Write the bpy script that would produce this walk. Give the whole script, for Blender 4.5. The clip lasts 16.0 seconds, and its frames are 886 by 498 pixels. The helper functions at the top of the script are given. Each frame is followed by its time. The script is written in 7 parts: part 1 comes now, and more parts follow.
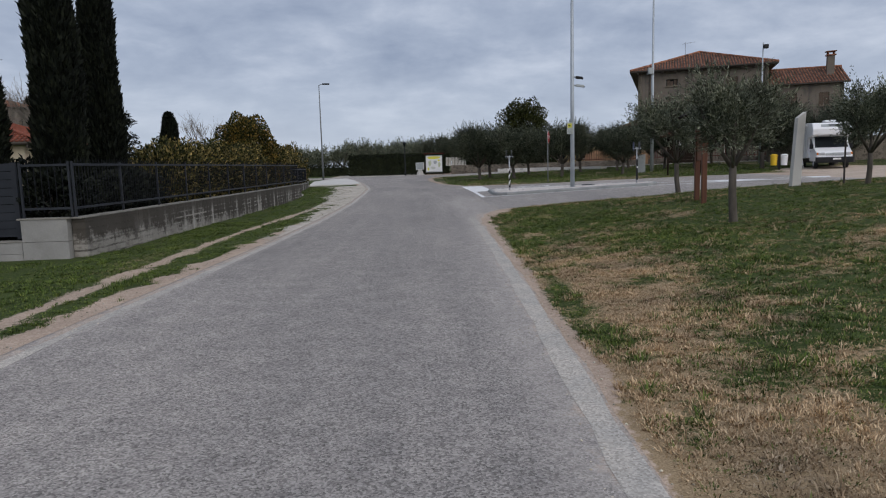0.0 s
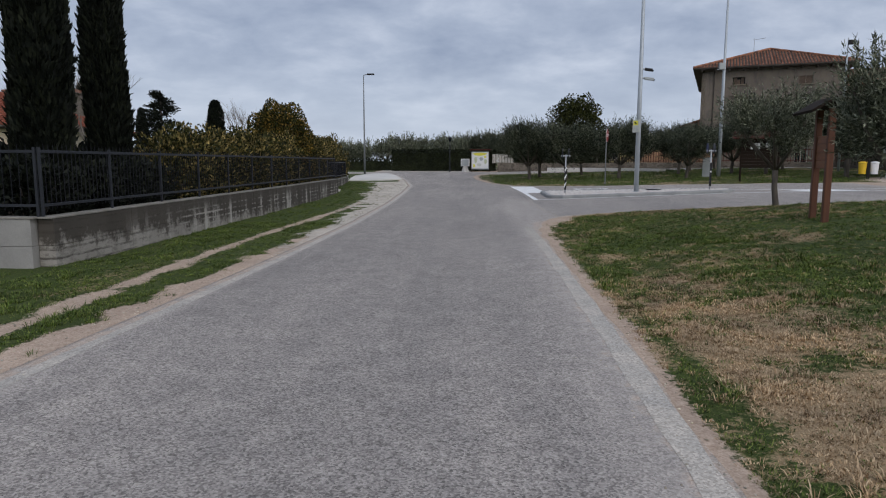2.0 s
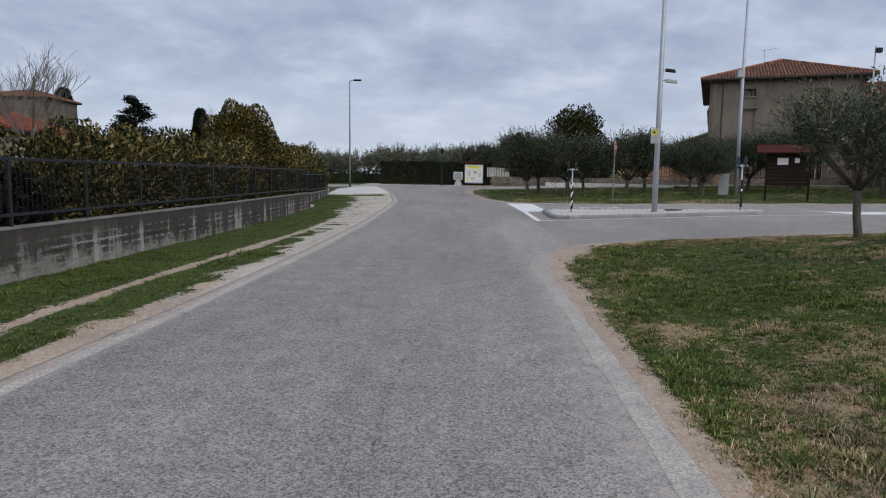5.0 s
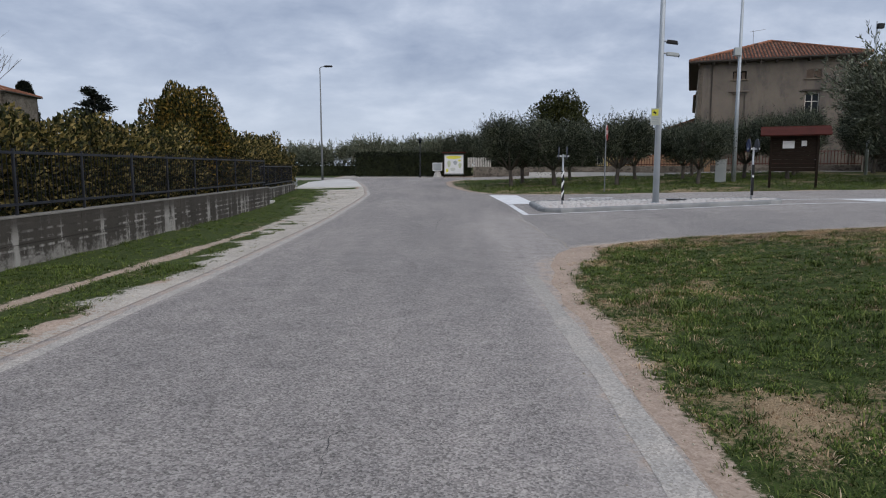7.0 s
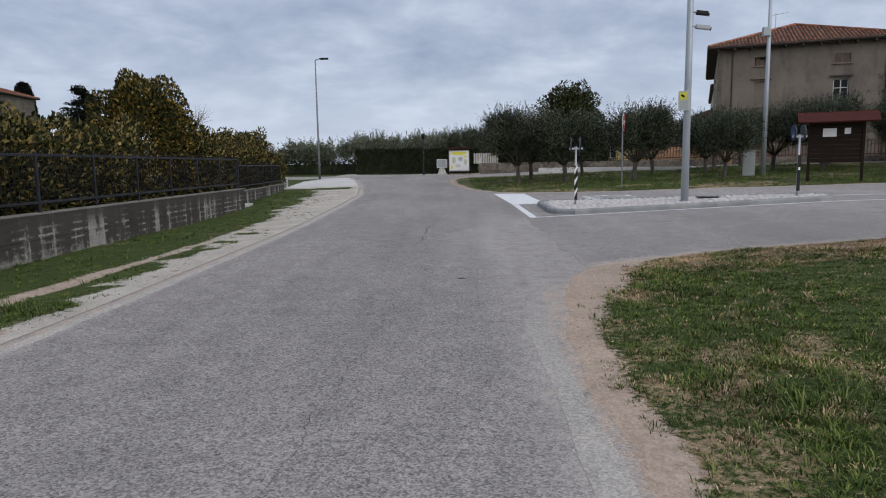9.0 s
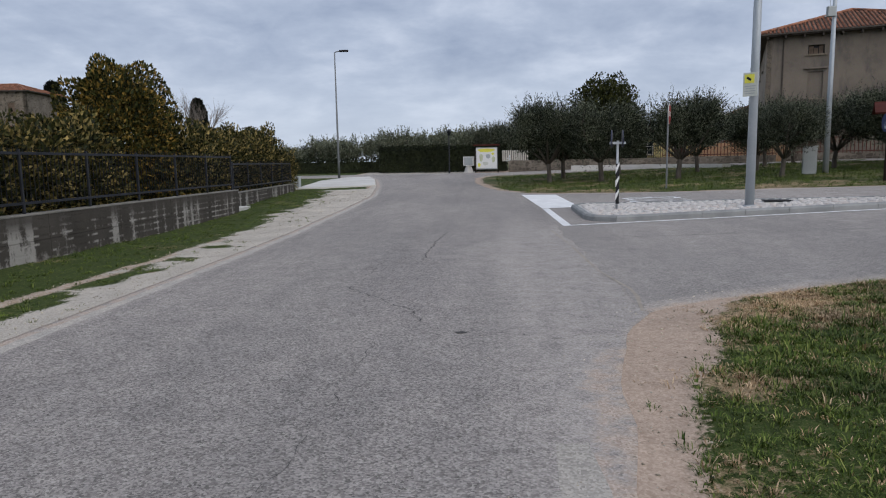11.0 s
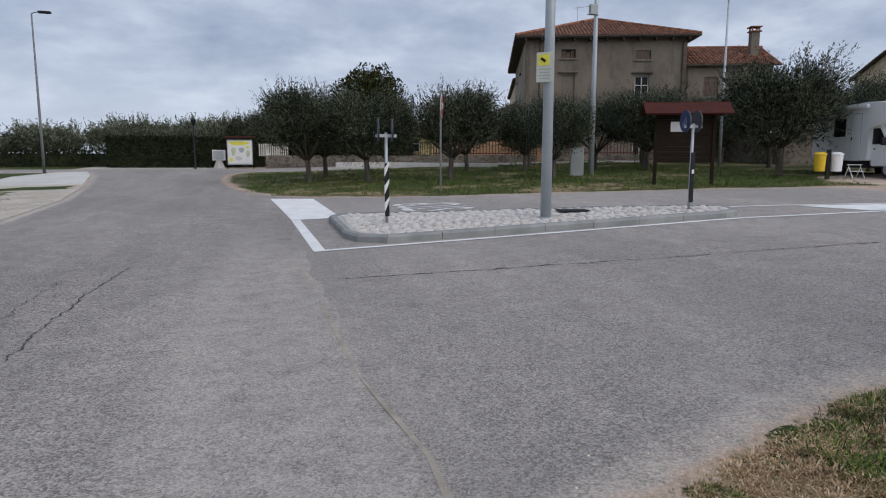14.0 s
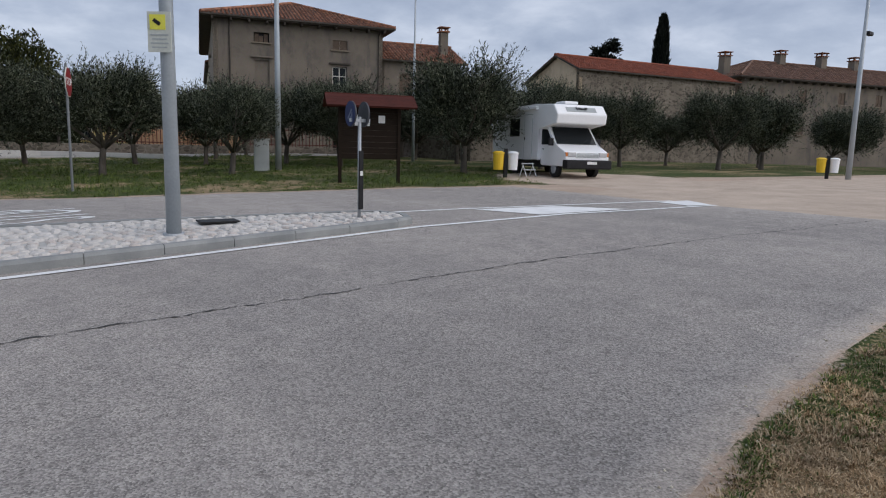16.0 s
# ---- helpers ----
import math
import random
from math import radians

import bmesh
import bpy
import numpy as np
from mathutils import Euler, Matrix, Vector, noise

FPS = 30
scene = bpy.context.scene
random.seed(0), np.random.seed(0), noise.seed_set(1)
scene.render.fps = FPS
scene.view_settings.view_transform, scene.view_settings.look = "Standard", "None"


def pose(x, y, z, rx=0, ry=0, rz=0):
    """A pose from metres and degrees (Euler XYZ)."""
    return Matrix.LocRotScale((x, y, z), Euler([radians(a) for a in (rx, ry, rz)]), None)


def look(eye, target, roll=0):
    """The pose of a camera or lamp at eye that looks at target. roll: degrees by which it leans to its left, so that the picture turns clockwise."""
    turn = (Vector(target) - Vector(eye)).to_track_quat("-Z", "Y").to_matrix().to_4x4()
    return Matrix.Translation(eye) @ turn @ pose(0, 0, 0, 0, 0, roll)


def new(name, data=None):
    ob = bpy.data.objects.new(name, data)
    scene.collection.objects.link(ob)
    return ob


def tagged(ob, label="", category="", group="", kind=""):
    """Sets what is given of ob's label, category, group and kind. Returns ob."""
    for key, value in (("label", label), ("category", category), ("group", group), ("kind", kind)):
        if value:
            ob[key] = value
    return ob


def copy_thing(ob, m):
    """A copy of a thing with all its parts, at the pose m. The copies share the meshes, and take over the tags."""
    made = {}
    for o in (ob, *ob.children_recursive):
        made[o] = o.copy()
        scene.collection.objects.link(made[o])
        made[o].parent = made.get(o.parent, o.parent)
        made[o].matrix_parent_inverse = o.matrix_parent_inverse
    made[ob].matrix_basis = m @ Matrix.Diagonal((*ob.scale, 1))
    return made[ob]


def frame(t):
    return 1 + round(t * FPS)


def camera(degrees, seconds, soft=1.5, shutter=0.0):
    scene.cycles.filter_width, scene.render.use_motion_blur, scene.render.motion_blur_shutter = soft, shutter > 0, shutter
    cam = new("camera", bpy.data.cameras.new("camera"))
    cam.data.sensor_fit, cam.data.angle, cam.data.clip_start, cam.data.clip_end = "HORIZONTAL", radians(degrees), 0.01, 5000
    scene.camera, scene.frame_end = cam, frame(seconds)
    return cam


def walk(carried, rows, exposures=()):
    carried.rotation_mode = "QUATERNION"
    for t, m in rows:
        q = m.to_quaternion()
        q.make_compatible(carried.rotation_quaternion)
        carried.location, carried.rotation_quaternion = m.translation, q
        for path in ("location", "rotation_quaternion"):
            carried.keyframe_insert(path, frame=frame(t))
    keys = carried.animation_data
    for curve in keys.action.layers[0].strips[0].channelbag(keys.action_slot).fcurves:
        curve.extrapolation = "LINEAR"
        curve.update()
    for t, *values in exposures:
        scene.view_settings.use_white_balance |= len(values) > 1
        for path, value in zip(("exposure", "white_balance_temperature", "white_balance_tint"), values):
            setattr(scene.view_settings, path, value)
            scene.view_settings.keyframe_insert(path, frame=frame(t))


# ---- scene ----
cam = camera(67.8, 16.0, soft=1.1)
PATH = [
    (0, (0.201, -0.2, 1.55), (0.239, 1.783, 1.299), -1.6),
    (0.5, (0.194, 0.46, 1.556), (0.189, 2.444, 1.306), -0.6),
    (1, (0.145, 1.215, 1.572), (0.11, 3.198, 1.31), -0.6),
    (1.5, (0.139, 1.944, 1.591), (0.071, 3.926, 1.328), -0.4),
    (2, (0.039, 2.657, 1.615), (-0.047, 4.638, 1.353), 0.1),
    (2.5, (0.038, 3.365, 1.601), (-0.067, 5.345, 1.338), 0.8),
    (3, (0.038, 4.152, 1.58), (-0.063, 6.13, 1.299), 0.6),
    (3.5, (0.111, 4.814, 1.592), (0.012, 6.792, 1.317), 0.7),
    (4, (0.146, 5.515, 1.575), (0.053, 7.495, 1.305), 0.8),
    (4.5, (0.155, 6.191, 1.598), (0.069, 8.174, 1.348), 1.0),
    (5, (0.146, 6.889, 1.615), (0.079, 8.875, 1.392), 0.8),
    (7.5, (0.387, 10.564, 1.512), (0.375, 12.548, 1.258), -0.1),
    (8, (0.513, 11.304, 1.511), (0.489, 13.287, 1.253), -0.3),
    (8.5, (0.594, 12.111, 1.511), (0.571, 14.094, 1.254), -1.0),
    (9, (0.729, 12.814, 1.495), (0.681, 14.797, 1.24), -0.9),
    (11.5, (1.045, 16.482, 1.49), (0.899, 18.46, 1.227), -1.1),
    (12, (1.088, 17.314, 1.505), (1.041, 19.295, 1.235), -0.7),
    (12.5, (1.161, 18.069, 1.546), (1.332, 20.042, 1.268), 0.3),
    (13, (1.228, 18.806, 1.544), (1.546, 20.761, 1.269), 0.5),
    (13.5, (1.454, 19.448, 1.535), (1.797, 21.399, 1.259), 0.6),
    (14, (1.829, 20.166, 1.515), (2.369, 22.072, 1.236), 0.1),
    (14.5, (2.38, 20.709, 1.546), (3.112, 22.547, 1.25), 0.5),
    (15, (2.893, 21.261, 1.543), (3.823, 23.006, 1.243), 0.9),
    (15.5, (3.56, 21.7, 1.55), (4.662, 23.339, 1.239), 1.3),
    (16, (4.043, 22.023, 1.635), (5.32, 23.534, 1.34), 1.4),
]
walk(cam, [(t, look(eye, target, roll)) for t, eye, target, roll in PATH], exposures=[(0.0, -0.12, 6350, 13), (3.0, -0.02, 6350, 13), (6.0, 0.04, 6350, 13), (16.0, 0.06, 6350, 13)])

# ---- light ----
world = bpy.data.worlds.new("overcast_sky")
scene.world = world
world.use_nodes = True
wn, wl = world.node_tree.nodes, world.node_tree.links
wn.clear()
SUN_EL, SUN_ROT = radians(38), radians(150)
w_out = wn.new("ShaderNodeOutputWorld")
w_bg = wn.new("ShaderNodeBackground")
w_sky = wn.new("ShaderNodeTexSky")
w_sky.sky_type = "NISHITA"
w_sky.sun_disc = False
w_sky.sun_elevation, w_sky.sun_rotation = SUN_EL, SUN_ROT
w_tc = wn.new("ShaderNodeTexCoord")
w_sep = wn.new("ShaderNodeSeparateXYZ")
w_up = wn.new("ShaderNodeMath")
w_up.operation = "MAXIMUM"
w_up.inputs[1].default_value = 0.0
w_den = wn.new("ShaderNodeMath")
w_den.operation = "ADD"
w_den.inputs[1].default_value = 0.26
w_dx = wn.new("ShaderNodeMath")
w_dx.operation = "DIVIDE"
w_dy = wn.new("ShaderNodeMath")
w_dy.operation = "DIVIDE"
w_com = wn.new("ShaderNodeCombineXYZ")
wl.new(w_tc.outputs["Generated"], w_sep.inputs[0])
wl.new(w_sep.outputs["Z"], w_up.inputs[0])
wl.new(w_up.outputs[0], w_den.inputs[0])
wl.new(w_sep.outputs["X"], w_dx.inputs[0])
wl.new(w_den.outputs[0], w_dx.inputs[1])
wl.new(w_sep.outputs["Y"], w_dy.inputs[0])
wl.new(w_den.outputs[0], w_dy.inputs[1])
wl.new(w_dx.outputs[0], w_com.inputs[0])
wl.new(w_dy.outputs[0], w_com.inputs[1])
w_n1 = wn.new("ShaderNodeTexNoise")
w_n1.inputs["Scale"].default_value = 2.3
w_n1.inputs["Detail"].default_value = 7
w_n1.inputs["Roughness"].default_value = 0.58
w_n1.inputs["Distortion"].default_value = 0.15
wl.new(w_com.outputs[0], w_n1.inputs["Vector"])
w_ramp = wn.new("ShaderNodeValToRGB")
w_ramp.color_ramp.elements[0].position = 0.28
w_ramp.color_ramp.elements[0].color = (0.27, 0.33, 0.44, 1)
w_ramp.color_ramp.elements[1].position = 0.72
w_ramp.color_ramp.elements[1].color = (0.60, 0.66, 0.75, 1)
w_mid = w_ramp.color_ramp.elements.new(0.5)
w_mid.color = (0.40, 0.465, 0.57, 1)
wl.new(w_n1.outputs["Fac"], w_ramp.inputs[0])
w_hz = wn.new("ShaderNodeMapRange")
w_hz.inputs["From Min"].default_value = 0.0
w_hz.inputs["From Max"].default_value = 0.16
w_hz.inputs["To Min"].default_value = 0.85
w_hz.inputs["To Max"].default_value = 0.0
wl.new(w_sep.outputs["Z"], w_hz.inputs["Value"])
w_mix = wn.new("ShaderNodeMix")
w_mix.data_type = "RGBA"
w_mix.inputs["B"].default_value = (0.56, 0.63, 0.72, 1)
wl.new(w_hz.outputs[0], w_mix.inputs["Factor"])
wl.new(w_ramp.outputs[0], w_mix.inputs["A"])
w_add = wn.new("ShaderNodeMix")
w_add.data_type = "RGBA"
w_add.blend_type = "ADD"
w_add.inputs["Factor"].default_value = 0.006
wl.new(w_mix.outputs["Result"], w_add.inputs["A"])
wl.new(w_sky.outputs[0], w_add.inputs["B"])
wl.new(w_add.outputs["Result"], w_bg.inputs["Color"])
w_bg.inputs["Strength"].default_value = 1.0
wl.new(w_bg.outputs[0], w_out.inputs["Surface"])

sun = new("sun", bpy.data.lights.new("sun", "SUN"))
sun.data.energy, sun.data.angle, sun.data.color = 1.6, radians(75), (1.0, 0.94, 0.86)
sun.matrix_world = look((0, 0, 50), (-50 * math.sin(SUN_ROT) / math.tan(SUN_EL), -50 * math.cos(SUN_ROT) / math.tan(SUN_EL), 0))


# ---- materials ----
def nodes_of(name, rough=0.7, metal=0.0, spec=0.3):
    m = bpy.data.materials.new(name)
    m.use_nodes = True
    nt = m.node_tree
    b = nt.nodes["Principled BSDF"]
    b.inputs["Roughness"].default_value = rough
    b.inputs["Metallic"].default_value = metal
    b.inputs["Specular IOR Level"].default_value = spec
    return m, nt, b


def tex(nt, kind, scale, detail=4, rough=0.55, vec=None, stretch=None, out=0):
    n = nt.nodes.new(kind)
    n.inputs["Scale"].default_value = scale
    if kind == "ShaderNodeTexNoise":
        n.inputs["Detail"].default_value = detail
        n.inputs["Roughness"].default_value = rough
    if vec is None:
        tc = nt.nodes.new("ShaderNodeTexCoord")
        vec = tc.outputs["Object"]
    if stretch:
        mp = nt.nodes.new("ShaderNodeMapping")
        mp.inputs["Scale"].default_value = stretch
        nt.links.new(vec, mp.inputs["Vector"])
        vec = mp.outputs["Vector"]
    nt.links.new(vec, n.inputs["Vector"])
    return n


def ramp(nt, src, lo, hi, c0=(0, 0, 0, 1), c1=(1, 1, 1, 1)):
    r = nt.nodes.new("ShaderNodeValToRGB")
    r.color_ramp.elements[0].position, r.color_ramp.elements[1].position = lo, hi
    r.color_ramp.elements[0].color, r.color_ramp.elements[1].color = c0, c1
    nt.links.new(src, r.inputs[0])
    return r.outputs[0]


def mix(nt, fac, a, b, mode="MIX"):
    m = nt.nodes.new("ShaderNodeMix")
    m.data_type, m.blend_type = "RGBA", mode
    for key, v in (("Factor", fac), ("A", a), ("B", b)):
        if isinstance(v, (int, float)):
            m.inputs[key].default_value = v
        elif isinstance(v, tuple):
            m.inputs[key].default_value = (*v[:3], 1)
        else:
            nt.links.new(v, m.inputs[key])
    return m.outputs["Result"]


def math_node(nt, op, a, b):
    m = nt.nodes.new("ShaderNodeMath")
    m.operation = op
    for i, v in enumerate((a, b)):
        if isinstance(v, (int, float)):
            m.inputs[i].default_value = v
        else:
            nt.links.new(v, m.inputs[i])
    return m.outputs[0]


def bump(nt, b, src, strength=0.3, dist=0.01):
    n = nt.nodes.new("ShaderNodeBump")
    n.inputs["Strength"].default_value = strength
    n.inputs["Distance"].default_value = dist
    nt.links.new(src, n.inputs["Height"])
    nt.links.new(n.outputs[0], b.inputs["Normal"])


def attr(nt, name):
    a = nt.nodes.new("ShaderNodeAttribute")
    a.attribute_name = name
    return a.outputs["Fac"]


def plain(name, c0, c1, coarse=2.0, fine=40.0, rough=0.7, metal=0.0, spec=0.3, relief=0.15, stretch=None):
    """Two colours mixed by coarse stains and a fine grain, with fine relief."""
    m, nt, b = nodes_of(name, rough, metal, spec)
    n1 = tex(nt, "ShaderNodeTexNoise", coarse, 5, stretch=stretch)
    n2 = tex(nt, "ShaderNodeTexNoise", fine, 3, stretch=stretch)
    c = mix(nt, ramp(nt, n1.outputs["Fac"], 0.35, 0.68), c0, c1)
    c = mix(nt, 0.28, c, mix(nt, n2.outputs["Fac"], tuple(v * 0.5 for v in c0), tuple(min(1, v * 1.35) for v in c1)))
    nt.links.new(c, b.inputs["Base Color"])
    rr = nt.nodes.new("ShaderNodeMapRange")
    rr.inputs["To Min"].default_value, rr.inputs["To Max"].default_value = max(0.05, rough - 0.12), min(1, rough + 0.12)
    nt.links.new(n1.outputs["Fac"], rr.inputs["Value"])
    nt.links.new(rr.outputs[0], b.inputs["Roughness"])
    if relief:
        bump(nt, b, n2.outputs["Fac"], relief, 0.004)
    return m


def leafy(name, colours, rough=0.6, spec=0.15):
    """Leaf colours, one to each leaf."""
    m, nt, b = nodes_of(name, rough, 0, spec)
    g = nt.nodes.new("ShaderNodeNewGeometry")
    r = nt.nodes.new("ShaderNodeValToRGB")
    el = r.color_ramp.elements
    while len(el) < len(colours):
        el.new(0.5)
    for i, c in enumerate(colours):
        el[i].position = i / (len(colours) - 1)
        el[i].color = (*c, 1)
    nt.links.new(g.outputs["Random Per Island"], r.inputs[0])
    n = tex(nt, "ShaderNodeTexNoise", 1.3, 3)
    c = mix(nt, 1.0, r.outputs[0], ramp(nt, n.outputs["Fac"], 0.3, 0.7, (0.6, 0.62, 0.62, 1), (1.35, 1.28, 1.1, 1)), "MULTIPLY")
    nt.links.new(c, b.inputs["Base Color"])
    b.inputs["Transmission Weight"].default_value = 0.0
    b.inputs["Subsurface Weight"].default_value = 0.0
    return m


def asphalt_material():
    """Worn asphalt: tinted stone chips, open pits, pale chips, stains and dust."""
    m, nt, b = nodes_of("worn_asphalt", 0.85, 0, 0.25)
    tc = nt.nodes.new("ShaderNodeTexCoord").outputs["Object"]
    v = tex(nt, "ShaderNodeTexVoronoi", 84, vec=tc)
    v2 = tex(nt, "ShaderNodeTexVoronoi", 37, vec=tc)
    fine = tex(nt, "ShaderNodeTexNoise", 210, 2, vec=tc)
    chip = nt.nodes.new("ShaderNodeSeparateColor")
    nt.links.new(v.outputs["Color"], chip.inputs[0])
    blot = nt.nodes.new("ShaderNodeSeparateColor")
    nt.links.new(v2.outputs["Color"], blot.inputs[0])
    c = ramp(nt, chip.outputs[0], 0.0, 1.0, (0.07, 0.066, 0.062, 1), (0.58, 0.547, 0.517, 1))
    tint = ramp(nt, chip.outputs[2], 0.0, 1.0, (0.285, 0.25, 0.245, 1), (0.325, 0.318, 0.29, 1))
    c = mix(nt, 0.16, c, tint)
    c = mix(nt, 0.2, c, ramp(nt, blot.outputs[0], 0.0, 1.0, (0.08, 0.075, 0.072, 1), (0.56, 0.53, 0.5, 1)))
    c = mix(nt, 0.12, c, ramp(nt, fine.outputs["Fac"], 0.3, 0.7, (0.1, 0.096, 0.092, 1), (0.5, 0.475, 0.45, 1)))
    rag = tex(nt, "ShaderNodeTexNoise", 9.0, 5, 0.65, vec=tc)
    pale = ramp(nt, math_node(nt, "ADD", chip.outputs[1], math_node(nt, "MULTIPLY", rag.outputs["Fac"], 0.25)), 1.0, 1.04)
    c = mix(nt, math_node(nt, "MULTIPLY", pale, 0.75), c, (0.74, 0.72, 0.69))
    pit = ramp(nt, math_node(nt, "ADD", blot.outputs[1], math_node(nt, "MULTIPLY", rag.outputs["Fac"], 0.55)), 1.0, 1.1)
    c = mix(nt, math_node(nt, "MULTIPLY", pit, 0.7), c, (0.055, 0.052, 0.05))
    big = tex(nt, "ShaderNodeTexNoise", 0.22, 5, vec=tc, stretch=(1.6, 0.5, 1))
    mid = tex(nt, "ShaderNodeTexNoise", 2.6, 5, 0.62, vec=tc)
    rub = tex(nt, "ShaderNodeTexNoise", 1.1, 4, 0.6, vec=tc, stretch=(2.4, 0.16, 1))
    c = mix(nt, 1.0, c, ramp(nt, big.outputs["Fac"], 0.3, 0.7, (0.82, 0.82, 0.825, 1), (1.12, 1.105, 1.09, 1)), "MULTIPLY")
    c = mix(nt, 1.0, c, ramp(nt, mid.outputs["Fac"], 0.3, 0.72, (0.84, 0.825, 0.82, 1), (1.13, 1.105, 1.078, 1)), "MULTIPLY")
    c = mix(nt, 1.0, c, ramp(nt, rub.outputs["Fac"], 0.3, 0.7, (0.93, 0.93, 0.93, 1), (1.07, 1.065, 1.055, 1)), "MULTIPLY")
    dust_n = tex(nt, "ShaderNodeTexNoise", 5.0, 6, 0.65, vec=tc)
    d = math_node(nt, "MULTIPLY", attr(nt, "dust"), ramp(nt, dust_n.outputs["Fac"], 0.25, 0.6))
    c = mix(nt, math_node(nt, "MULTIPLY", d, 0.55), c, (0.57, 0.515, 0.465))
    grit = ramp(nt, chip.outputs[1], 0.0, 1.0, (0.33, 0.25, 0.19, 1), (0.6, 0.49, 0.405, 1))
    jag = math_node(nt, "MULTIPLY", math_node(nt, "SUBTRACT", dust_n.outputs["Fac"], 0.5), 0.9)
    c = mix(nt, math_node(nt, "MULTIPLY", ramp(nt, math_node(nt, "ADD", attr(nt, "dust"), jag), 0.84, 1.02), 0.8), c, grit)
    dark = math_node(nt, "MULTIPLY", attr(nt, "fresh"), ramp(nt, mid.outputs["Fac"], 0.35, 0.65, (0.2, 0.2, 0.2, 1), (0.46, 0.46, 0.46, 1)))
    c = mix(nt, dark, c, (0.075, 0.074, 0.075))
    nt.links.new(c, b.inputs["Base Color"])
    bump(nt, b, v.outputs["Distance"], 0.7, 0.007)
    return m


def ground_material():
    m, nt, b = nodes_of("verge_soil", 0.95, 0, 0.15)
    tc = nt.nodes.new("ShaderNodeTexCoord").outputs["Object"]
    n1 = tex(nt, "ShaderNodeTexNoise", 1.1, 6, 0.6, vec=tc)
    n2 = tex(nt, "ShaderNodeTexNoise", 17, 5, 0.7, vec=tc)
    n3 = tex(nt, "ShaderNodeTexNoise", 90, 3, vec=tc)
    v = tex(nt, "ShaderNodeTexVoronoi", 75, vec=tc)
    green = mix(nt, ramp(nt, n2.outputs["Fac"], 0.35, 0.65), (0.02, 0.036, 0.008), (0.066, 0.096, 0.022))
    green = mix(nt, ramp(nt, n3.outputs["Fac"], 0.5, 0.75), green, (0.13, 0.13, 0.05))
    straw = mix(nt, ramp(nt, n3.outputs["Fac"], 0.3, 0.7), (0.2, 0.14, 0.08), (0.44, 0.33, 0.2))
    soil = mix(nt, ramp(nt, n2.outputs["Fac"], 0.3, 0.7), (0.35, 0.258, 0.19), (0.56, 0.437, 0.345))
    spk = nt.nodes.new("ShaderNodeSeparateColor")
    nt.links.new(v.outputs["Color"], spk.inputs[0])
    stones = ramp(nt, spk.outputs[0], 0.0, 1.0, (0.36, 0.32, 0.27, 1), (0.66, 0.62, 0.55, 1))
    stones = mix(nt, 0.35, stones, mix(nt, n1.outputs["Fac"], (0.42, 0.36, 0.29), (0.62, 0.57, 0.5)))
    soil = mix(nt, 0.3, soil, ramp(nt, spk.outputs[1], 0.0, 1.0, (0.24, 0.168, 0.122, 1), (0.7, 0.57, 0.465, 1)))
    yard = mix(nt, 0.6, stones, (0.50, 0.37, 0.275))
    jit = math_node(nt, "MULTIPLY", math_node(nt, "SUBTRACT", n2.outputs["Fac"], 0.5), 1.3)

    def mask(key):
        return ramp(nt, math_node(nt, "ADD", attr(nt, key), jit), 0.4, 0.6)

    c = mix(nt, mask("dry"), green, straw)
    c = mix(nt, mask("dirt"), c, soil)
    c = mix(nt, mask("gravel"), c, stones)
    c = mix(nt, mask("yard"), c, yard)
    c = mix(nt, 1.0, c, ramp(nt, n1.outputs["Fac"], 0.3, 0.7, (0.84, 0.84, 0.84, 1), (1.1, 1.1, 1.1, 1)), "MULTIPLY")
    nt.links.new(c, b.inputs["Base Color"])
    bump(nt, b, n2.outputs["Fac"], 0.7, 0.02)
    return m


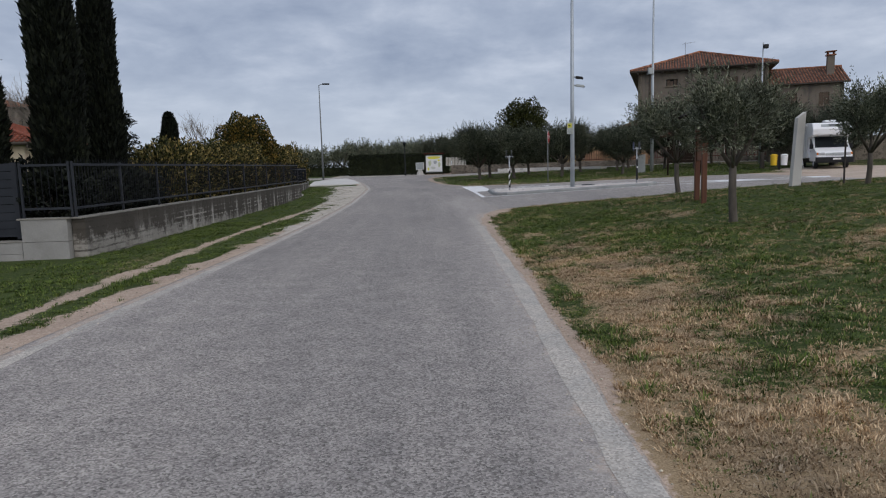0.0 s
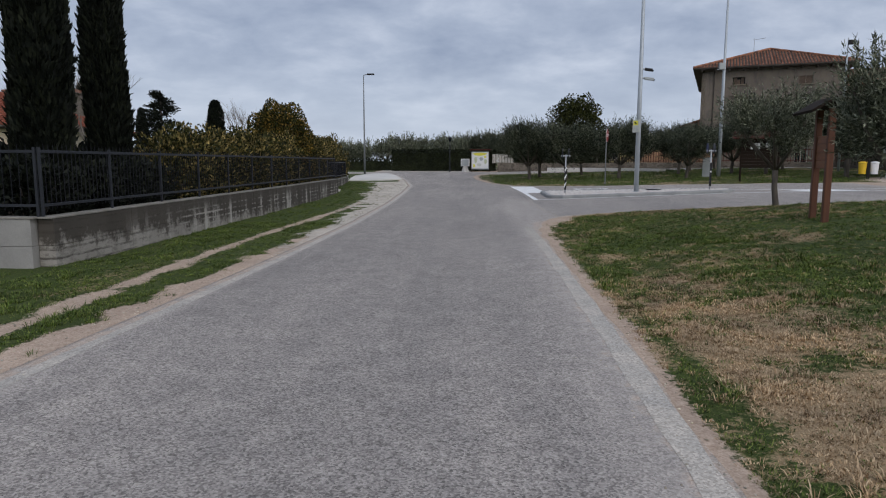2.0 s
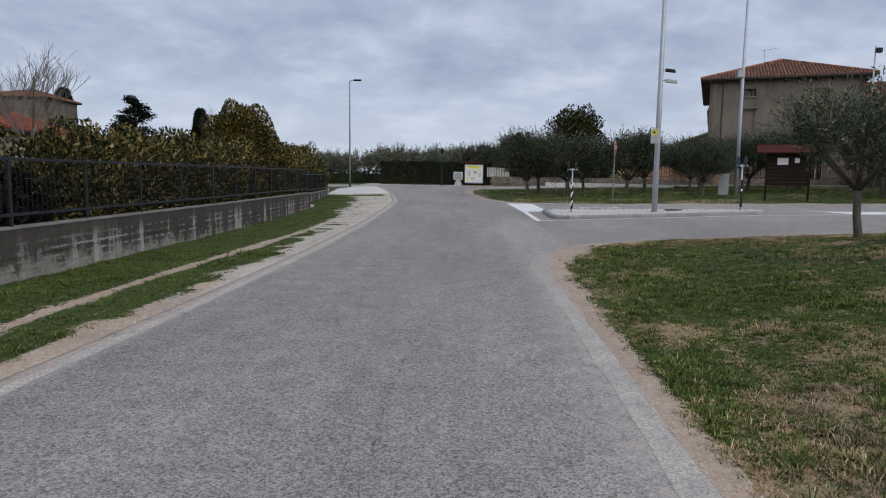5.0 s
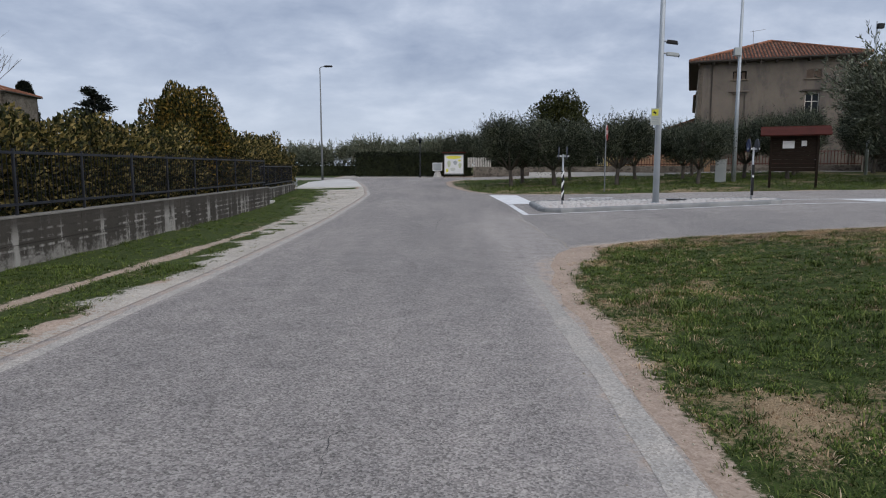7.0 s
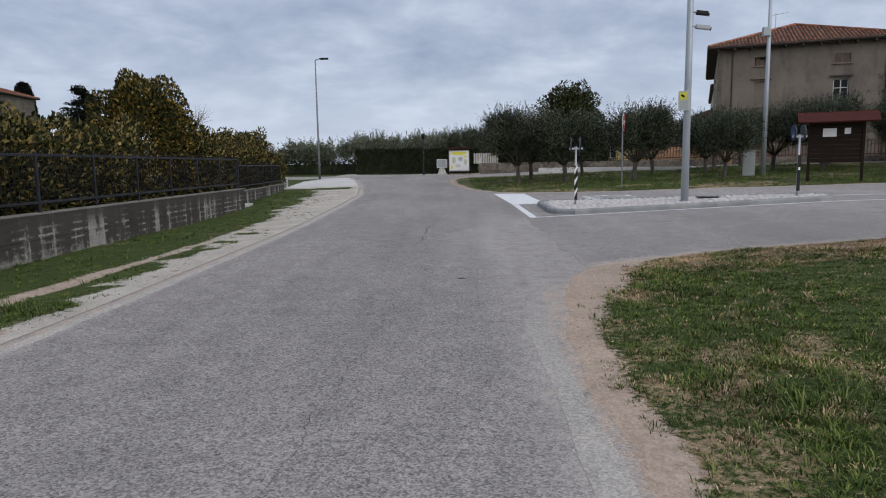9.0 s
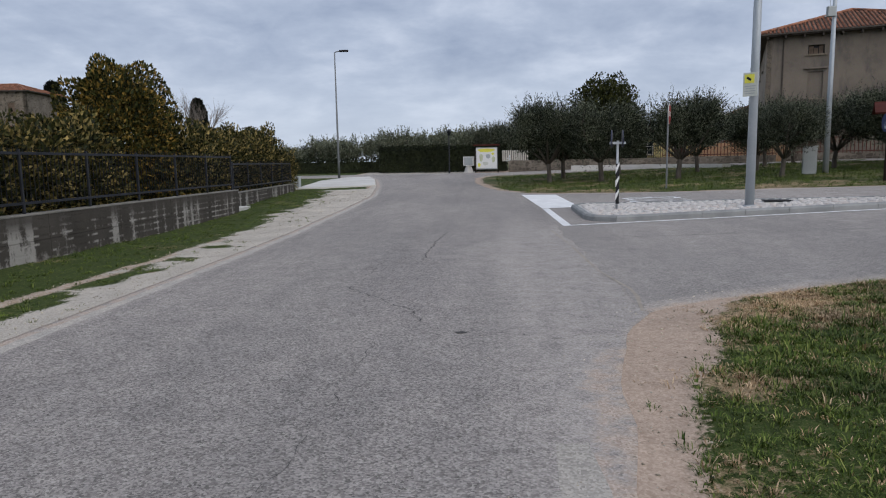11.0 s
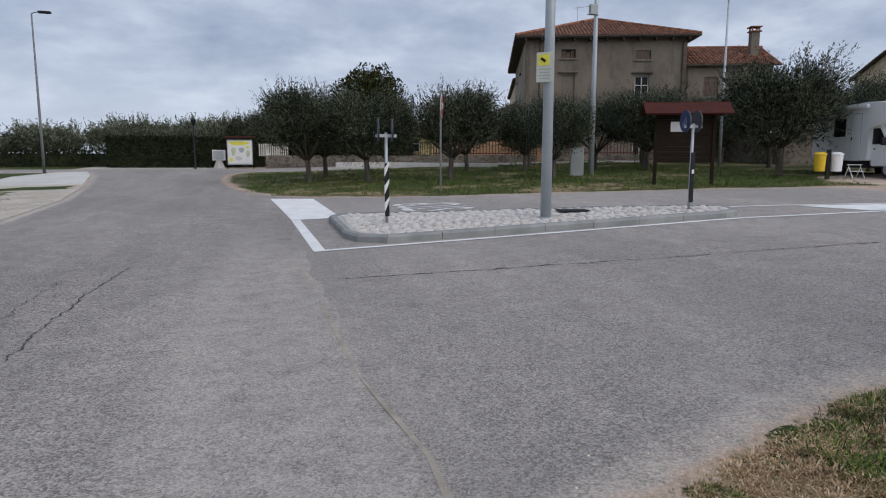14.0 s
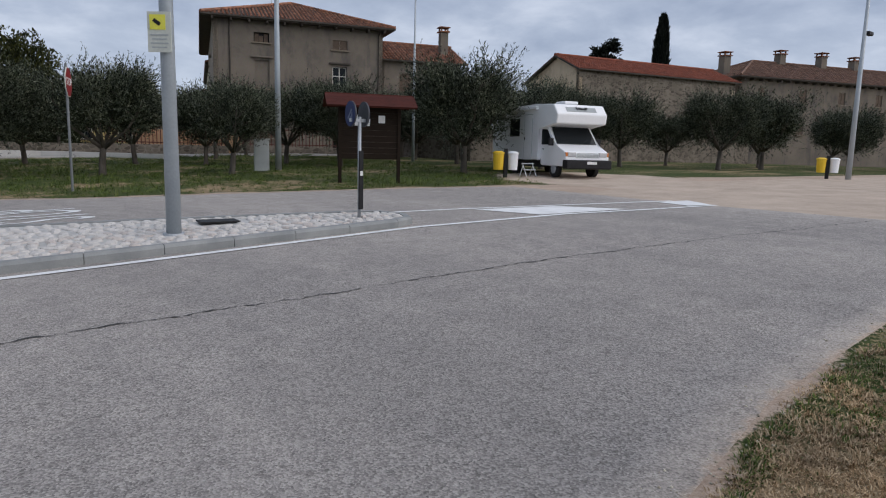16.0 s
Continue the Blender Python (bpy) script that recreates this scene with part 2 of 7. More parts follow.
def wall_material():
    """Board-marked concrete: pale below, dark with moss and run-off above, lime bloom along its shuttering joints."""
    m, nt, b = nodes_of("stained_concrete", 0.9, 0, 0.2)
    tc = nt.nodes.new("ShaderNodeTexCoord").outputs["Object"]
    sep = nt.nodes.new("ShaderNodeSeparateXYZ")
    nt.links.new(tc, sep.inputs[0])
    n1 = tex(nt, "ShaderNodeTexNoise", 1.4, 6, 0.6, vec=tc)
    n2 = tex(nt, "ShaderNodeTexNoise", 60, 3, vec=tc)
    rag = tex(nt, "ShaderNodeTexNoise", 7.0, 7, 0.72, vec=tc)
    c = mix(nt, ramp(nt, n1.outputs["Fac"], 0.3, 0.7), (0.2, 0.185, 0.16), (0.34, 0.318, 0.28))
    c = mix(nt, 0.2, c, mix(nt, n2.outputs["Fac"], (0.12, 0.11, 0.1), (0.6, 0.57, 0.52)))
    blot = tex(nt, "ShaderNodeTexNoise", 5.0, 6, 0.7, vec=tc, stretch=(1, 1, 1.8))
    c = mix(nt, math_node(nt, "MULTIPLY", ramp(nt, blot.outputs["Fac"], 0.5, 0.62), 0.5), c, (0.11, 0.1, 0.086))
    # courses of boards, wavering a little
    wav = math_node(nt, "ADD", sep.outputs["Z"], math_node(nt, "MULTIPLY", math_node(nt, "SUBTRACT", rag.outputs["Fac"], 0.5), 0.05))
    fr = math_node(nt, "FRACT", math_node(nt, "MULTIPLY", wav, 7.4), 0.0)
    course = ramp(nt, math_node(nt, "ABSOLUTE", math_node(nt, "SUBTRACT", fr, 0.5), 0.0), 0.3, 0.43)
    part_n = tex(nt, "ShaderNodeTexNoise", 1.9, 5, 0.65, vec=tc, stretch=(1, 1, 3))
    course = math_node(nt, "MULTIPLY", course, ramp(nt, part_n.outputs["Fac"], 0.42, 0.56))
    c = mix(nt, math_node(nt, "MULTIPLY", course, 0.88), c, (0.07, 0.062, 0.053))
    # the dark upper part, with ragged runs downwards
    run = tex(nt, "ShaderNodeTexNoise", 3.0, 6, 0.66, vec=tc, stretch=(1, 1, 0.45))
    far = math_node(nt, "MULTIPLY", math_node(nt, "SUBTRACT", sep.outputs["Y"], 14.0), 0.026)
    drip = math_node(nt, "ADD", math_node(nt, "ADD", sep.outputs["Z"], far), math_node(nt, "MULTIPLY", math_node(nt, "SUBTRACT", run.outputs["Fac"], 0.5), 0.9))
    dark = ramp(nt, math_node(nt, "ADD", drip, math_node(nt, "MULTIPLY", math_node(nt, "SUBTRACT", rag.outputs["Fac"], 0.5), 0.8)), 0.22, 0.4)
    c = mix(nt, math_node(nt, "MULTIPLY", dark, 0.94), c, mix(nt, n1.outputs["Fac"], (0.032, 0.028, 0.023), (0.085, 0.074, 0.061)))
    # lime bloom: pale upright streaks and pale courses where the wall is dark
    joint = tex(nt, "ShaderNodeTexNoise", 1.5, 5, 0.6, vec=tc, stretch=(1, 1.35, 0.06))
    bloom = ramp(nt, math_node(nt, "ADD", joint.outputs["Fac"], math_node(nt, "MULTIPLY", math_node(nt, "SUBTRACT", rag.outputs["Fac"], 0.5), 0.3)), 0.54, 0.6)
    lines = math_node(nt, "MULTIPLY", course, ramp(nt, joint.outputs["Fac"], 0.44, 0.52))
    low = ramp(nt, sep.outputs["Z"], 0.42, 0.66, (1, 1, 1, 1), (0.12, 0.12, 0.12, 1))
    later = ramp(nt, far, -0.02, 0.1)
    lime = math_node(nt, "MULTIPLY", math_node(nt, "MULTIPLY", math_node(nt, "MAXIMUM", bloom, lines), low), later)
    c = mix(nt, math_node(nt, "MULTIPLY", lime, 0.75), c, (0.46, 0.435, 0.39))
    nt.links.new(c, b.inputs["Base Color"])
    hgt = math_node(nt, "SUBTRACT", rag.outputs["Fac"], math_node(nt, "MULTIPLY", course, 0.4))
    bump(nt, b, hgt, 0.5, 0.014)
    return m


def tile_material(name, a, bb, cc):
    m, nt, b = nodes_of(name, 0.85, 0, 0.2)
    o = nt.nodes.new("ShaderNodeNewGeometry")
    tc = nt.nodes.new("ShaderNodeTexCoord").outputs["Object"]
    n = tex(nt, "ShaderNodeTexNoise", 2.5, 5, vec=tc)
    n2 = tex(nt, "ShaderNodeTexNoise", 9, 3, vec=tc)
    c = mix(nt, o.outputs["Random Per Island"], a, bb)
    c = mix(nt, ramp(nt, n.outputs["Fac"], 0.45, 0.7), c, cc)
    c = mix(nt, ramp(nt, n2.outputs["Fac"], 0.55, 0.8), c, tuple(v * 0.55 for v in a))
    nt.links.new(c, b.inputs["Base Color"])
    return m


def render_wall_material(name, c0, c1, stain):
    m, nt, b = nodes_of(name, 0.92, 0, 0.15)
    tc = nt.nodes.new("ShaderNodeTexCoord").outputs["Object"]
    n1 = tex(nt, "ShaderNodeTexNoise", 0.45, 6, 0.62, vec=tc)
    n2 = tex(nt, "ShaderNodeTexNoise", 25, 3, vec=tc)
    st = tex(nt, "ShaderNodeTexNoise", 0.9, 5, 0.65, vec=tc, stretch=(1, 1, 0.3))
    c = mix(nt, ramp(nt, n1.outputs["Fac"], 0.35, 0.65), c0, c1)
    c = mix(nt, math_node(nt, "MULTIPLY", ramp(nt, st.outputs["Fac"], 0.5, 0.66), 0.75), c, stain)
    pat = tex(nt, "ShaderNodeTexNoise", 0.8, 7, 0.7, vec=tc)
    c = mix(nt, math_node(nt, "MULTIPLY", ramp(nt, pat.outputs["Fac"], 0.56, 0.6), 0.4), c, tuple(v * 0.6 for v in c0))
    c = mix(nt, 0.12, c, n2.outputs["Color"])
    nt.links.new(c, b.inputs["Base Color"])
    bump(nt, b, n2.outputs["Fac"], 0.2, 0.01)
    return m


def stone_material(name):
    """Rubble walling in mortar."""
    m, nt, b = nodes_of(name, 0.93, 0, 0.15)
    tc = nt.nodes.new("ShaderNodeTexCoord").outputs["Object"]
    v = tex(nt, "ShaderNodeTexVoronoi", 3.2, vec=tc, stretch=(1, 1, 1.7))
    e = nt.nodes.new("ShaderNodeTexVoronoi")
    e.feature = "DISTANCE_TO_EDGE"
    e.inputs["Scale"].default_value = 3.2
    mp = nt.nodes.new("ShaderNodeMapping")
    mp.inputs["Scale"].default_value = (1, 1, 1.7)
    nt.links.new(tc, mp.inputs["Vector"])
    nt.links.new(mp.outputs["Vector"], e.inputs["Vector"])
    s = nt.nodes.new("ShaderNodeSeparateColor")
    nt.links.new(v.outputs["Color"], s.inputs[0])
    c = ramp(nt, s.outputs[0], 0, 1, (0.105, 0.092, 0.076, 1), (0.24, 0.215, 0.18, 1))
    c = mix(nt, ramp(nt, e.outputs["Distance"], 0.03, 0.09), (0.24, 0.215, 0.185), c)
    n = tex(nt, "ShaderNodeTexNoise", 0.5, 5, vec=tc)
    c = mix(nt, 1.0, c, ramp(nt, n.outputs["Fac"], 0.3, 0.7, (0.65, 0.62, 0.58, 1), (1.15, 1.1, 1.05, 1)), "MULTIPLY")
    nt.links.new(c, b.inputs["Base Color"])
    bump(nt, b, e.outputs["Distance"], 0.6, 0.04)
    return m


def paint_on_road_material():
    m, nt, b = nodes_of("worn_road_paint", 0.8, 0, 0.3)
    tc = nt.nodes.new("ShaderNodeTexCoord").outputs["Object"]
    n1 = tex(nt, "ShaderNodeTexNoise", 3, 5, vec=tc)
    n2 = tex(nt, "ShaderNodeTexNoise", 70, 4, 0.7, vec=tc)
    c = mix(nt, ramp(nt, n1.outputs["Fac"], 0.3, 0.7), (0.70, 0.70, 0.69), (0.86, 0.86, 0.85))
    c = mix(nt, ramp(nt, n2.outputs["Fac"], 0.66, 0.78), c, (0.3, 0.295, 0.29))
    nt.links.new(c, b.inputs["Base Color"])
    bump(nt, b, n2.outputs["Fac"], 0.3, 0.003)
    return m


def faded_line_material():
    """Old edge line, mostly worn down to the stones."""
    m, nt, b = nodes_of("faded_edge_line", 0.85, 0, 0.25)
    tc = nt.nodes.new("ShaderNodeTexCoord").outputs["Object"]
    n1 = tex(nt, "ShaderNodeTexNoise", 1.6, 5, 0.6, vec=tc)
    v = tex(nt, "ShaderNodeTexVoronoi", 75, vec=tc)
    s = nt.nodes.new("ShaderNodeSeparateColor")
    nt.links.new(v.outputs["Color"], s.inputs[0])
    c = ramp(nt, s.outputs[0], 0.1, 1.0, (0.36, 0.327, 0.285, 1), (0.65, 0.598, 0.53, 1))
    c = mix(nt, math_node(nt, "MULTIPLY", ramp(nt, n1.outputs["Fac"], 0.42, 0.62), 0.7), c, mix(nt, s.outputs[1], (0.2, 0.19, 0.177), (0.52, 0.495, 0.455)))
    sep = nt.nodes.new("ShaderNodeSeparateXYZ")
    nt.links.new(tc, sep.inputs[0])
    gone = math_node(nt, "ADD", math_node(nt, "MULTIPLY", sep.outputs["Y"], 0.04), math_node(nt, "MULTIPLY", n1.outputs["Fac"], 0.3))
    east = math_node(nt, "GREATER_THAN", sep.outputs["X"], 0.0)
    c = mix(nt, math_node(nt, "MULTIPLY", ramp(nt, gone, 0.64, 0.93), east), c, mix(nt, s.outputs[1], (0.27, 0.25, 0.222), (0.5, 0.46, 0.405)))
    nt.links.new(c, b.inputs["Base Color"])
    bump(nt, b, v.outputs["Distance"], 0.4, 0.005)
    return m


M_ASPHALT, M_GROUND, M_WALL = asphalt_material(), ground_material(), wall_material()
M_PAINT, M_EDGE = paint_on_road_material(), faded_line_material()
M_KERB = plain("grey_kerb_concrete", (0.21, 0.22, 0.22), (0.34, 0.345, 0.335), 2.5, 70, 0.88)
M_COPING = plain("weathered_wall_top", (0.16, 0.15, 0.128), (0.29, 0.275, 0.245), 3, 60, 0.9)
M_SLAB = plain("pale_concrete_slab", (0.52, 0.50, 0.46), (0.66, 0.64, 0.60), 0.8, 50, 0.9)
M_COBBLE = plain("pale_cobble", (0.46, 0.43, 0.40), (0.66, 0.63, 0.60), 6, 60, 0.75)
M_PINK = plain("rosy_cobble", (0.43, 0.385, 0.35), (0.6, 0.54, 0.5), 6, 60, 0.75)
M_MORTAR = plain("cobble_mortar", (0.42, 0.41, 0.39), (0.54, 0.53, 0.51), 5, 80, 0.95)
M_IRON = plain("black_painted_iron", (0.016, 0.018, 0.023), (0.03, 0.033, 0.04), 3, 60, 0.5, 0.0, 0.3)
M_BAR = plain("black_iron_bars", (0.007, 0.0075, 0.01), (0.015, 0.016, 0.02), 3, 60, 0.55, 0.0, 0.15)
M_GALV = plain("galvanised_steel", (0.34, 0.365, 0.39), (0.46, 0.48, 0.50), 3, 30, 0.5, 0.35, 0.4, 0.05)
M_POLE = plain("grey_painted_pole", (0.36, 0.40, 0.43), (0.45, 0.485, 0.51), 2, 30, 0.45, 0.25, 0.4, 0.04)
M_DARK = plain("dark_housing", (0.011, 0.011, 0.012), (0.022, 0.022, 0.024), 4, 50, 0.55, 0.0, 0.2)
M_TAR = plain("crack_tar", (0.045, 0.044, 0.043), (0.09, 0.088, 0.086), 6, 60, 0.9)
M_BARK = plain("olive_bark", (0.055, 0.046, 0.037), (0.14, 0.122, 0.1), 6, 45, 0.95, relief=0.6, stretch=(1, 1, 0.3))
M_DBARK = plain("dark_bark", (0.05, 0.042, 0.035), (0.11, 0.095, 0.08), 6, 45, 0.95, relief=0.5, stretch=(1, 1, 0.3))
M_OLIVE = leafy("olive_leaves", [(0.034, 0.042, 0.028), (0.078, 0.092, 0.064), (0.15, 0.17, 0.125), (0.33, 0.355, 0.29)])
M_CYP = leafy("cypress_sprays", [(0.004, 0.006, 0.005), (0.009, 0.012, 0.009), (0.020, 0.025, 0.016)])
M_HEDGE = leafy("autumn_hedge_leaves", [(0.008, 0.011, 0.005), (0.018, 0.023, 0.008), (0.034, 0.04, 0.012), (0.07, 0.068, 0.022), (0.17, 0.14, 0.05), (0.35, 0.27, 0.11)])
M_AUTUMN = leafy("golden_leaves", [(0.009, 0.013, 0.005), (0.024, 0.031, 0.009), (0.06, 0.062, 0.016), (0.12, 0.095, 0.024), (0.30, 0.19, 0.045)])
M_DGREEN = leafy("dark_evergreen_leaves", [(0.013, 0.018, 0.006), (0.034, 0.042, 0.013), (0.085, 0.088, 0.026)])
M_CLIPPED = leafy("clipped_hedge_leaves", [(0.008, 0.011, 0.006), (0.018, 0.024, 0.012), (0.036, 0.045, 0.022)])
M_GRASS = leafy("grass_blades", [(0.02, 0.035, 0.007), (0.054, 0.092, 0.016), (0.105, 0.16, 0.03), (0.22, 0.25, 0.08)], 0.7, 0.2)
M_STRAW = leafy("dry_grass_blades", [(0.2, 0.135, 0.08), (0.42, 0.30, 0.195), (0.68, 0.54, 0.39)], 0.8, 0.15)
M_ROOF = tile_material("old_roof_tiles", (0.2, 0.08, 0.048), (0.38, 0.182, 0.112), (0.115, 0.07, 0.054))
M_ROOFOLD = tile_material("dull_roof_tiles", (0.14, 0.078, 0.056), (0.24, 0.14, 0.1), (0.09, 0.06, 0.048))
M_ROOFNEW = tile_material("red_roof_tiles", (0.22, 0.066, 0.04), (0.30, 0.098, 0.058), (0.16, 0.06, 0.042))
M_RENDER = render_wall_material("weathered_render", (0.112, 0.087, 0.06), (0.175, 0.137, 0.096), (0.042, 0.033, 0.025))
# paler copy of the render: sunlight on the side walls, held in the colour
M_LITSIDE = render_wall_material("sunlit_side_render", (0.25, 0.2, 0.145), (0.34, 0.28, 0.205), (0.15, 0.12, 0.088))
M_CREAM = render_wall_material("cream_render", (0.56, 0.46, 0.32), (0.66, 0.56, 0.41), (0.45, 0.36, 0.25))
M_OCHRE = render_wall_material("ochre_render", (0.42, 0.22, 0.10), (0.5, 0.29, 0.14), (0.3, 0.16, 0.08))
M_YELLOW = render_wall_material("yellow_render", (0.62, 0.47, 0.16), (0.70, 0.55, 0.22), (0.5, 0.38, 0.14))
M_BARN = render_wall_material("tan_render", (0.62, 0.48, 0.31), (0.7, 0.56, 0.38), (0.52, 0.4, 0.27))
M_STONE = stone_material("rubble_stone")
M_EAVE = plain("dark_eave_timber", (0.05, 0.042, 0.036), (0.10, 0.085, 0.07), 2, 40, 0.85)
M_SHUT = plain("brown_shutter", (0.10, 0.07, 0.05), (0.17, 0.125, 0.09), 3, 40, 0.75)
M_FRAME = plain("old_white_frame", (0.5, 0.47, 0.41), (0.62, 0.59, 0.53), 3, 40, 0.7)
M_SILL = plain("grimy_stone_sill", (0.16, 0.13, 0.095), (0.24, 0.2, 0.15), 3, 40, 0.85)
M_GLASS, _nt, _b = nodes_of("window_glass", 0.08, 0, 0.15)
_b.inputs["Base Color"].default_value = (0.015, 0.018, 0.02, 1)
M_WOOD = plain("stained_brown_wood", (0.013, 0.009, 0.007), (0.028, 0.019, 0.013), 3, 30, 0.85, 0, 0.12, stretch=(1, 1, 8))
M_REDWOOD = plain("reddish_post_wood", (0.085, 0.034, 0.019), (0.14, 0.06, 0.033), 3, 30, 0.7, stretch=(6, 6, 0.6))
M_REDROOF = plain("red_brown_shingle", (0.05, 0.015, 0.011), (0.085, 0.024, 0.018), 3, 30, 0.75, 0, 0.15)
M_WHITE = plain("white_gelcoat", (0.88, 0.885, 0.89), (0.93, 0.935, 0.935), 1, 20, 0.35, 0, 0.5, 0.0)
M_PAPER = plain("white_paper", (0.70, 0.70, 0.68), (0.78, 0.78, 0.76), 3, 30, 0.8)
M_YBIN = plain("yellow_plastic", (0.72, 0.44, 0.02), (0.80, 0.52, 0.04), 3, 30, 0.5)
M_RED = plain("red_sign_film", (0.2, 0.014, 0.014), (0.26, 0.02, 0.02), 3, 30, 0.5)
M_BLUE = plain("blue_sign_film", (0.008, 0.018, 0.07), (0.012, 0.026, 0.10), 3, 30, 0.45)
M_SIGNBACK = plain("dull_sign_back", (0.05, 0.052, 0.06), (0.085, 0.088, 0.095), 3, 30, 0.6, 0.3)
M_YELLOWFILM = plain("yellow_sign_film", (0.72, 0.66, 0.06), (0.8, 0.74, 0.12), 3, 30, 0.5)
M_RUBBER = plain("tyre_rubber", (0.014, 0.014, 0.014), (0.026, 0.026, 0.026), 6, 60, 0.85)
M_RAILRED = plain("red_brown_railing", (0.085, 0.03, 0.022), (0.13, 0.045, 0.032), 3, 30, 0.7)
M_BOXGREY = plain("grey_cabinet_plastic", (0.33, 0.36, 0.36), (0.42, 0.445, 0.44), 2, 30, 0.6)
M_TWIG = plain("bare_twigs", (0.12, 0.10, 0.085), (0.20, 0.175, 0.15), 4, 30, 0.95)
M_ORANGE = plain("orange_lens", (0.55, 0.16, 0.03), (0.62, 0.2, 0.04), 3, 30, 0.3)
M_LAMPGLASS = plain("headlamp_lens", (0.42, 0.42, 0.42), (0.6, 0.6, 0.6), 8, 40, 0.15, 0.2, 0.6)
M_DULLWHITE = plain("dull_white_film", (0.5, 0.52, 0.46), (0.6, 0.61, 0.55), 3, 30, 0.6)
M_ARROW = plain("grimy_arrow_film", (0.12, 0.14, 0.19), (0.18, 0.2, 0.26), 3, 30, 0.6)
M_POSTER = plain("faded_green_poster", (0.42, 0.46, 0.28), (0.6, 0.62, 0.45), 5, 30, 0.7)
# olive leaves again, darker: crown shade across the road put into the colour
M_SHADED_OLIVE = leafy("shaded_olive_leaves", [(0.006, 0.008, 0.005), (0.021, 0.027, 0.017), (0.08, 0.1, 0.07), (0.23, 0.25, 0.2)])
M_PEBBLE = leafy("pale_pebbles", [(0.3, 0.26, 0.21), (0.46, 0.42, 0.36), (0.66, 0.62, 0.56)], 0.85, 0.2)
M_CLEANWALL = plain("plain_grey_concrete", (0.23, 0.225, 0.21), (0.34, 0.33, 0.31), 2.0, 50, 0.9)
M_TRAIL = plain("varnished_board_wood", (0.15, 0.058, 0.026), (0.24, 0.10, 0.046), 3, 30, 0.65, stretch=(1, 1, 7))
M_OLDPOLE = plain("dull_grey_pole", (0.15, 0.16, 0.165), (0.21, 0.22, 0.225), 2, 30, 0.6, 0.1, 0.3, 0.04)
M_SANDJOINT = plain("sandy_joint_fill", (0.27, 0.24, 0.2), (0.46, 0.4, 0.33), 5, 90, 0.95, relief=0.4)


# ---- mesh helpers ----
def mesh_of(bm, name, material, smooth=False):
    me = bpy.data.meshes.new(name)
    bmesh.ops.recalc_face_normals(bm, faces=bm.faces)
    bm.to_mesh(me)
    bm.free()
    me.materials.append(material)
    if smooth:
        me.polygons.foreach_set("use_smooth", [True] * len(me.polygons))
    return me


def part(name, bm, material, parent=None, label="", smooth=False):
    """One mesh object out of a bmesh (or a ready mesh), under a thing or a part."""
    me = bm if isinstance(bm, bpy.types.Mesh) else mesh_of(bm, name, material, smooth)
    ob = new(name, me)
    if parent is not None:
        ob.parent = parent
    if label:
        tagged(ob, label)
    return ob


def thing(name, x, y, z, turn, label, category, group="", kind=""):
    ob = new(name)
    ob.empty_display_size = 0.2
    ob.matrix_basis = pose(x, y, z, 0, 0, turn)
    return tagged(ob, label, category, group, kind)


def single(name, bm, material, label, category, group="", kind="", at=None, smooth=False):
    ob = part(name, bm, material, None, "", smooth)
    if at is not None:
        ob.matrix_basis = at
    return tagged(ob, label, category, group, kind)


def box(bm, c, s, turn=None, bevel=0.0):
    """A box of size s about c; turn: a 3x3 or 4x4 rotation."""
    m = Matrix.Translation(c) @ (turn.to_4x4() if turn is not None else Matrix.Identity(4)) @ Matrix.Diagonal((*s, 1))
    r = bmesh.ops.create_cube(bm, size=1, matrix=m)
    if bevel:
        es = list({e for v in r["verts"] for e in v.link_edges})
        bmesh.ops.bevel(bm, geom=es, offset=bevel, segments=2, affect="EDGES", profile=0.6)
    return bm


def tube(bm, points, radii, n=10, cap=True):
    """A round tube through points, with a radius at each."""
    rings = []
    pts = [Vector(p) for p in points]
    for i, p in enumerate(pts):
        d = (pts[min(i + 1, len(pts) - 1)] - pts[max(i - 1, 0)]).normalized()
        a = d.orthogonal().normalized() if abs(d.z) < 0.99 else Vector((1, 0, 0))
        if rings:
            a = (last - d * last.dot(d)).normalized()
        last = a
        b = d.cross(a)
        rings.append([bm.verts.new(p + (a * math.cos(2 * math.pi * k / n) + b * math.sin(2 * math.pi * k / n)) * radii[i]) for k in range(n)])
    for r0, r1 in zip(rings, rings[1:]):
        for k in range(n):
            bm.faces.new((r0[k], r0[(k + 1) % n], r1[(k + 1) % n], r1[k]))
    if cap:
        bm.faces.new(rings[0][::-1])
        bm.faces.new(rings[-1])
    return bm


def prism(bm, outline, z0, z1):
    """An upright prism over a plan outline."""
    lo = [bm.verts.new((x, y, z0)) for x, y in outline]
    hi = [bm.verts.new((x, y, z1)) for x, y in outline]
    n = len(outline)
    for k in range(n):
        bm.faces.new((lo[k], lo[(k + 1) % n], hi[(k + 1) % n], hi[k]))
    bm.faces.new(hi)
    bm.faces.new(lo[::-1])
    return bm


def slab(bm, pts, depth):
    """A flat plate over 3D corner points, with thickness along its normal."""
    vs = [Vector(p) for p in pts]
    nrm = (vs[1] - vs[0]).cross(vs[2] - vs[0]).normalized() * depth
    top = [bm.verts.new(v) for v in vs]
    bot = [bm.verts.new(v - nrm) for v in vs]
    n = len(vs)
    bm.faces.new(top)
    bm.faces.new(bot[::-1])
    for k in range(n):
        bm.faces.new((top[k], bot[k], bot[(k + 1) % n], top[(k + 1) % n]))
    return bm


def blend(a, b, x):
    u = np.clip((x - a) / (b - a), 0, 1)
    return u * u * (3 - 2 * u)


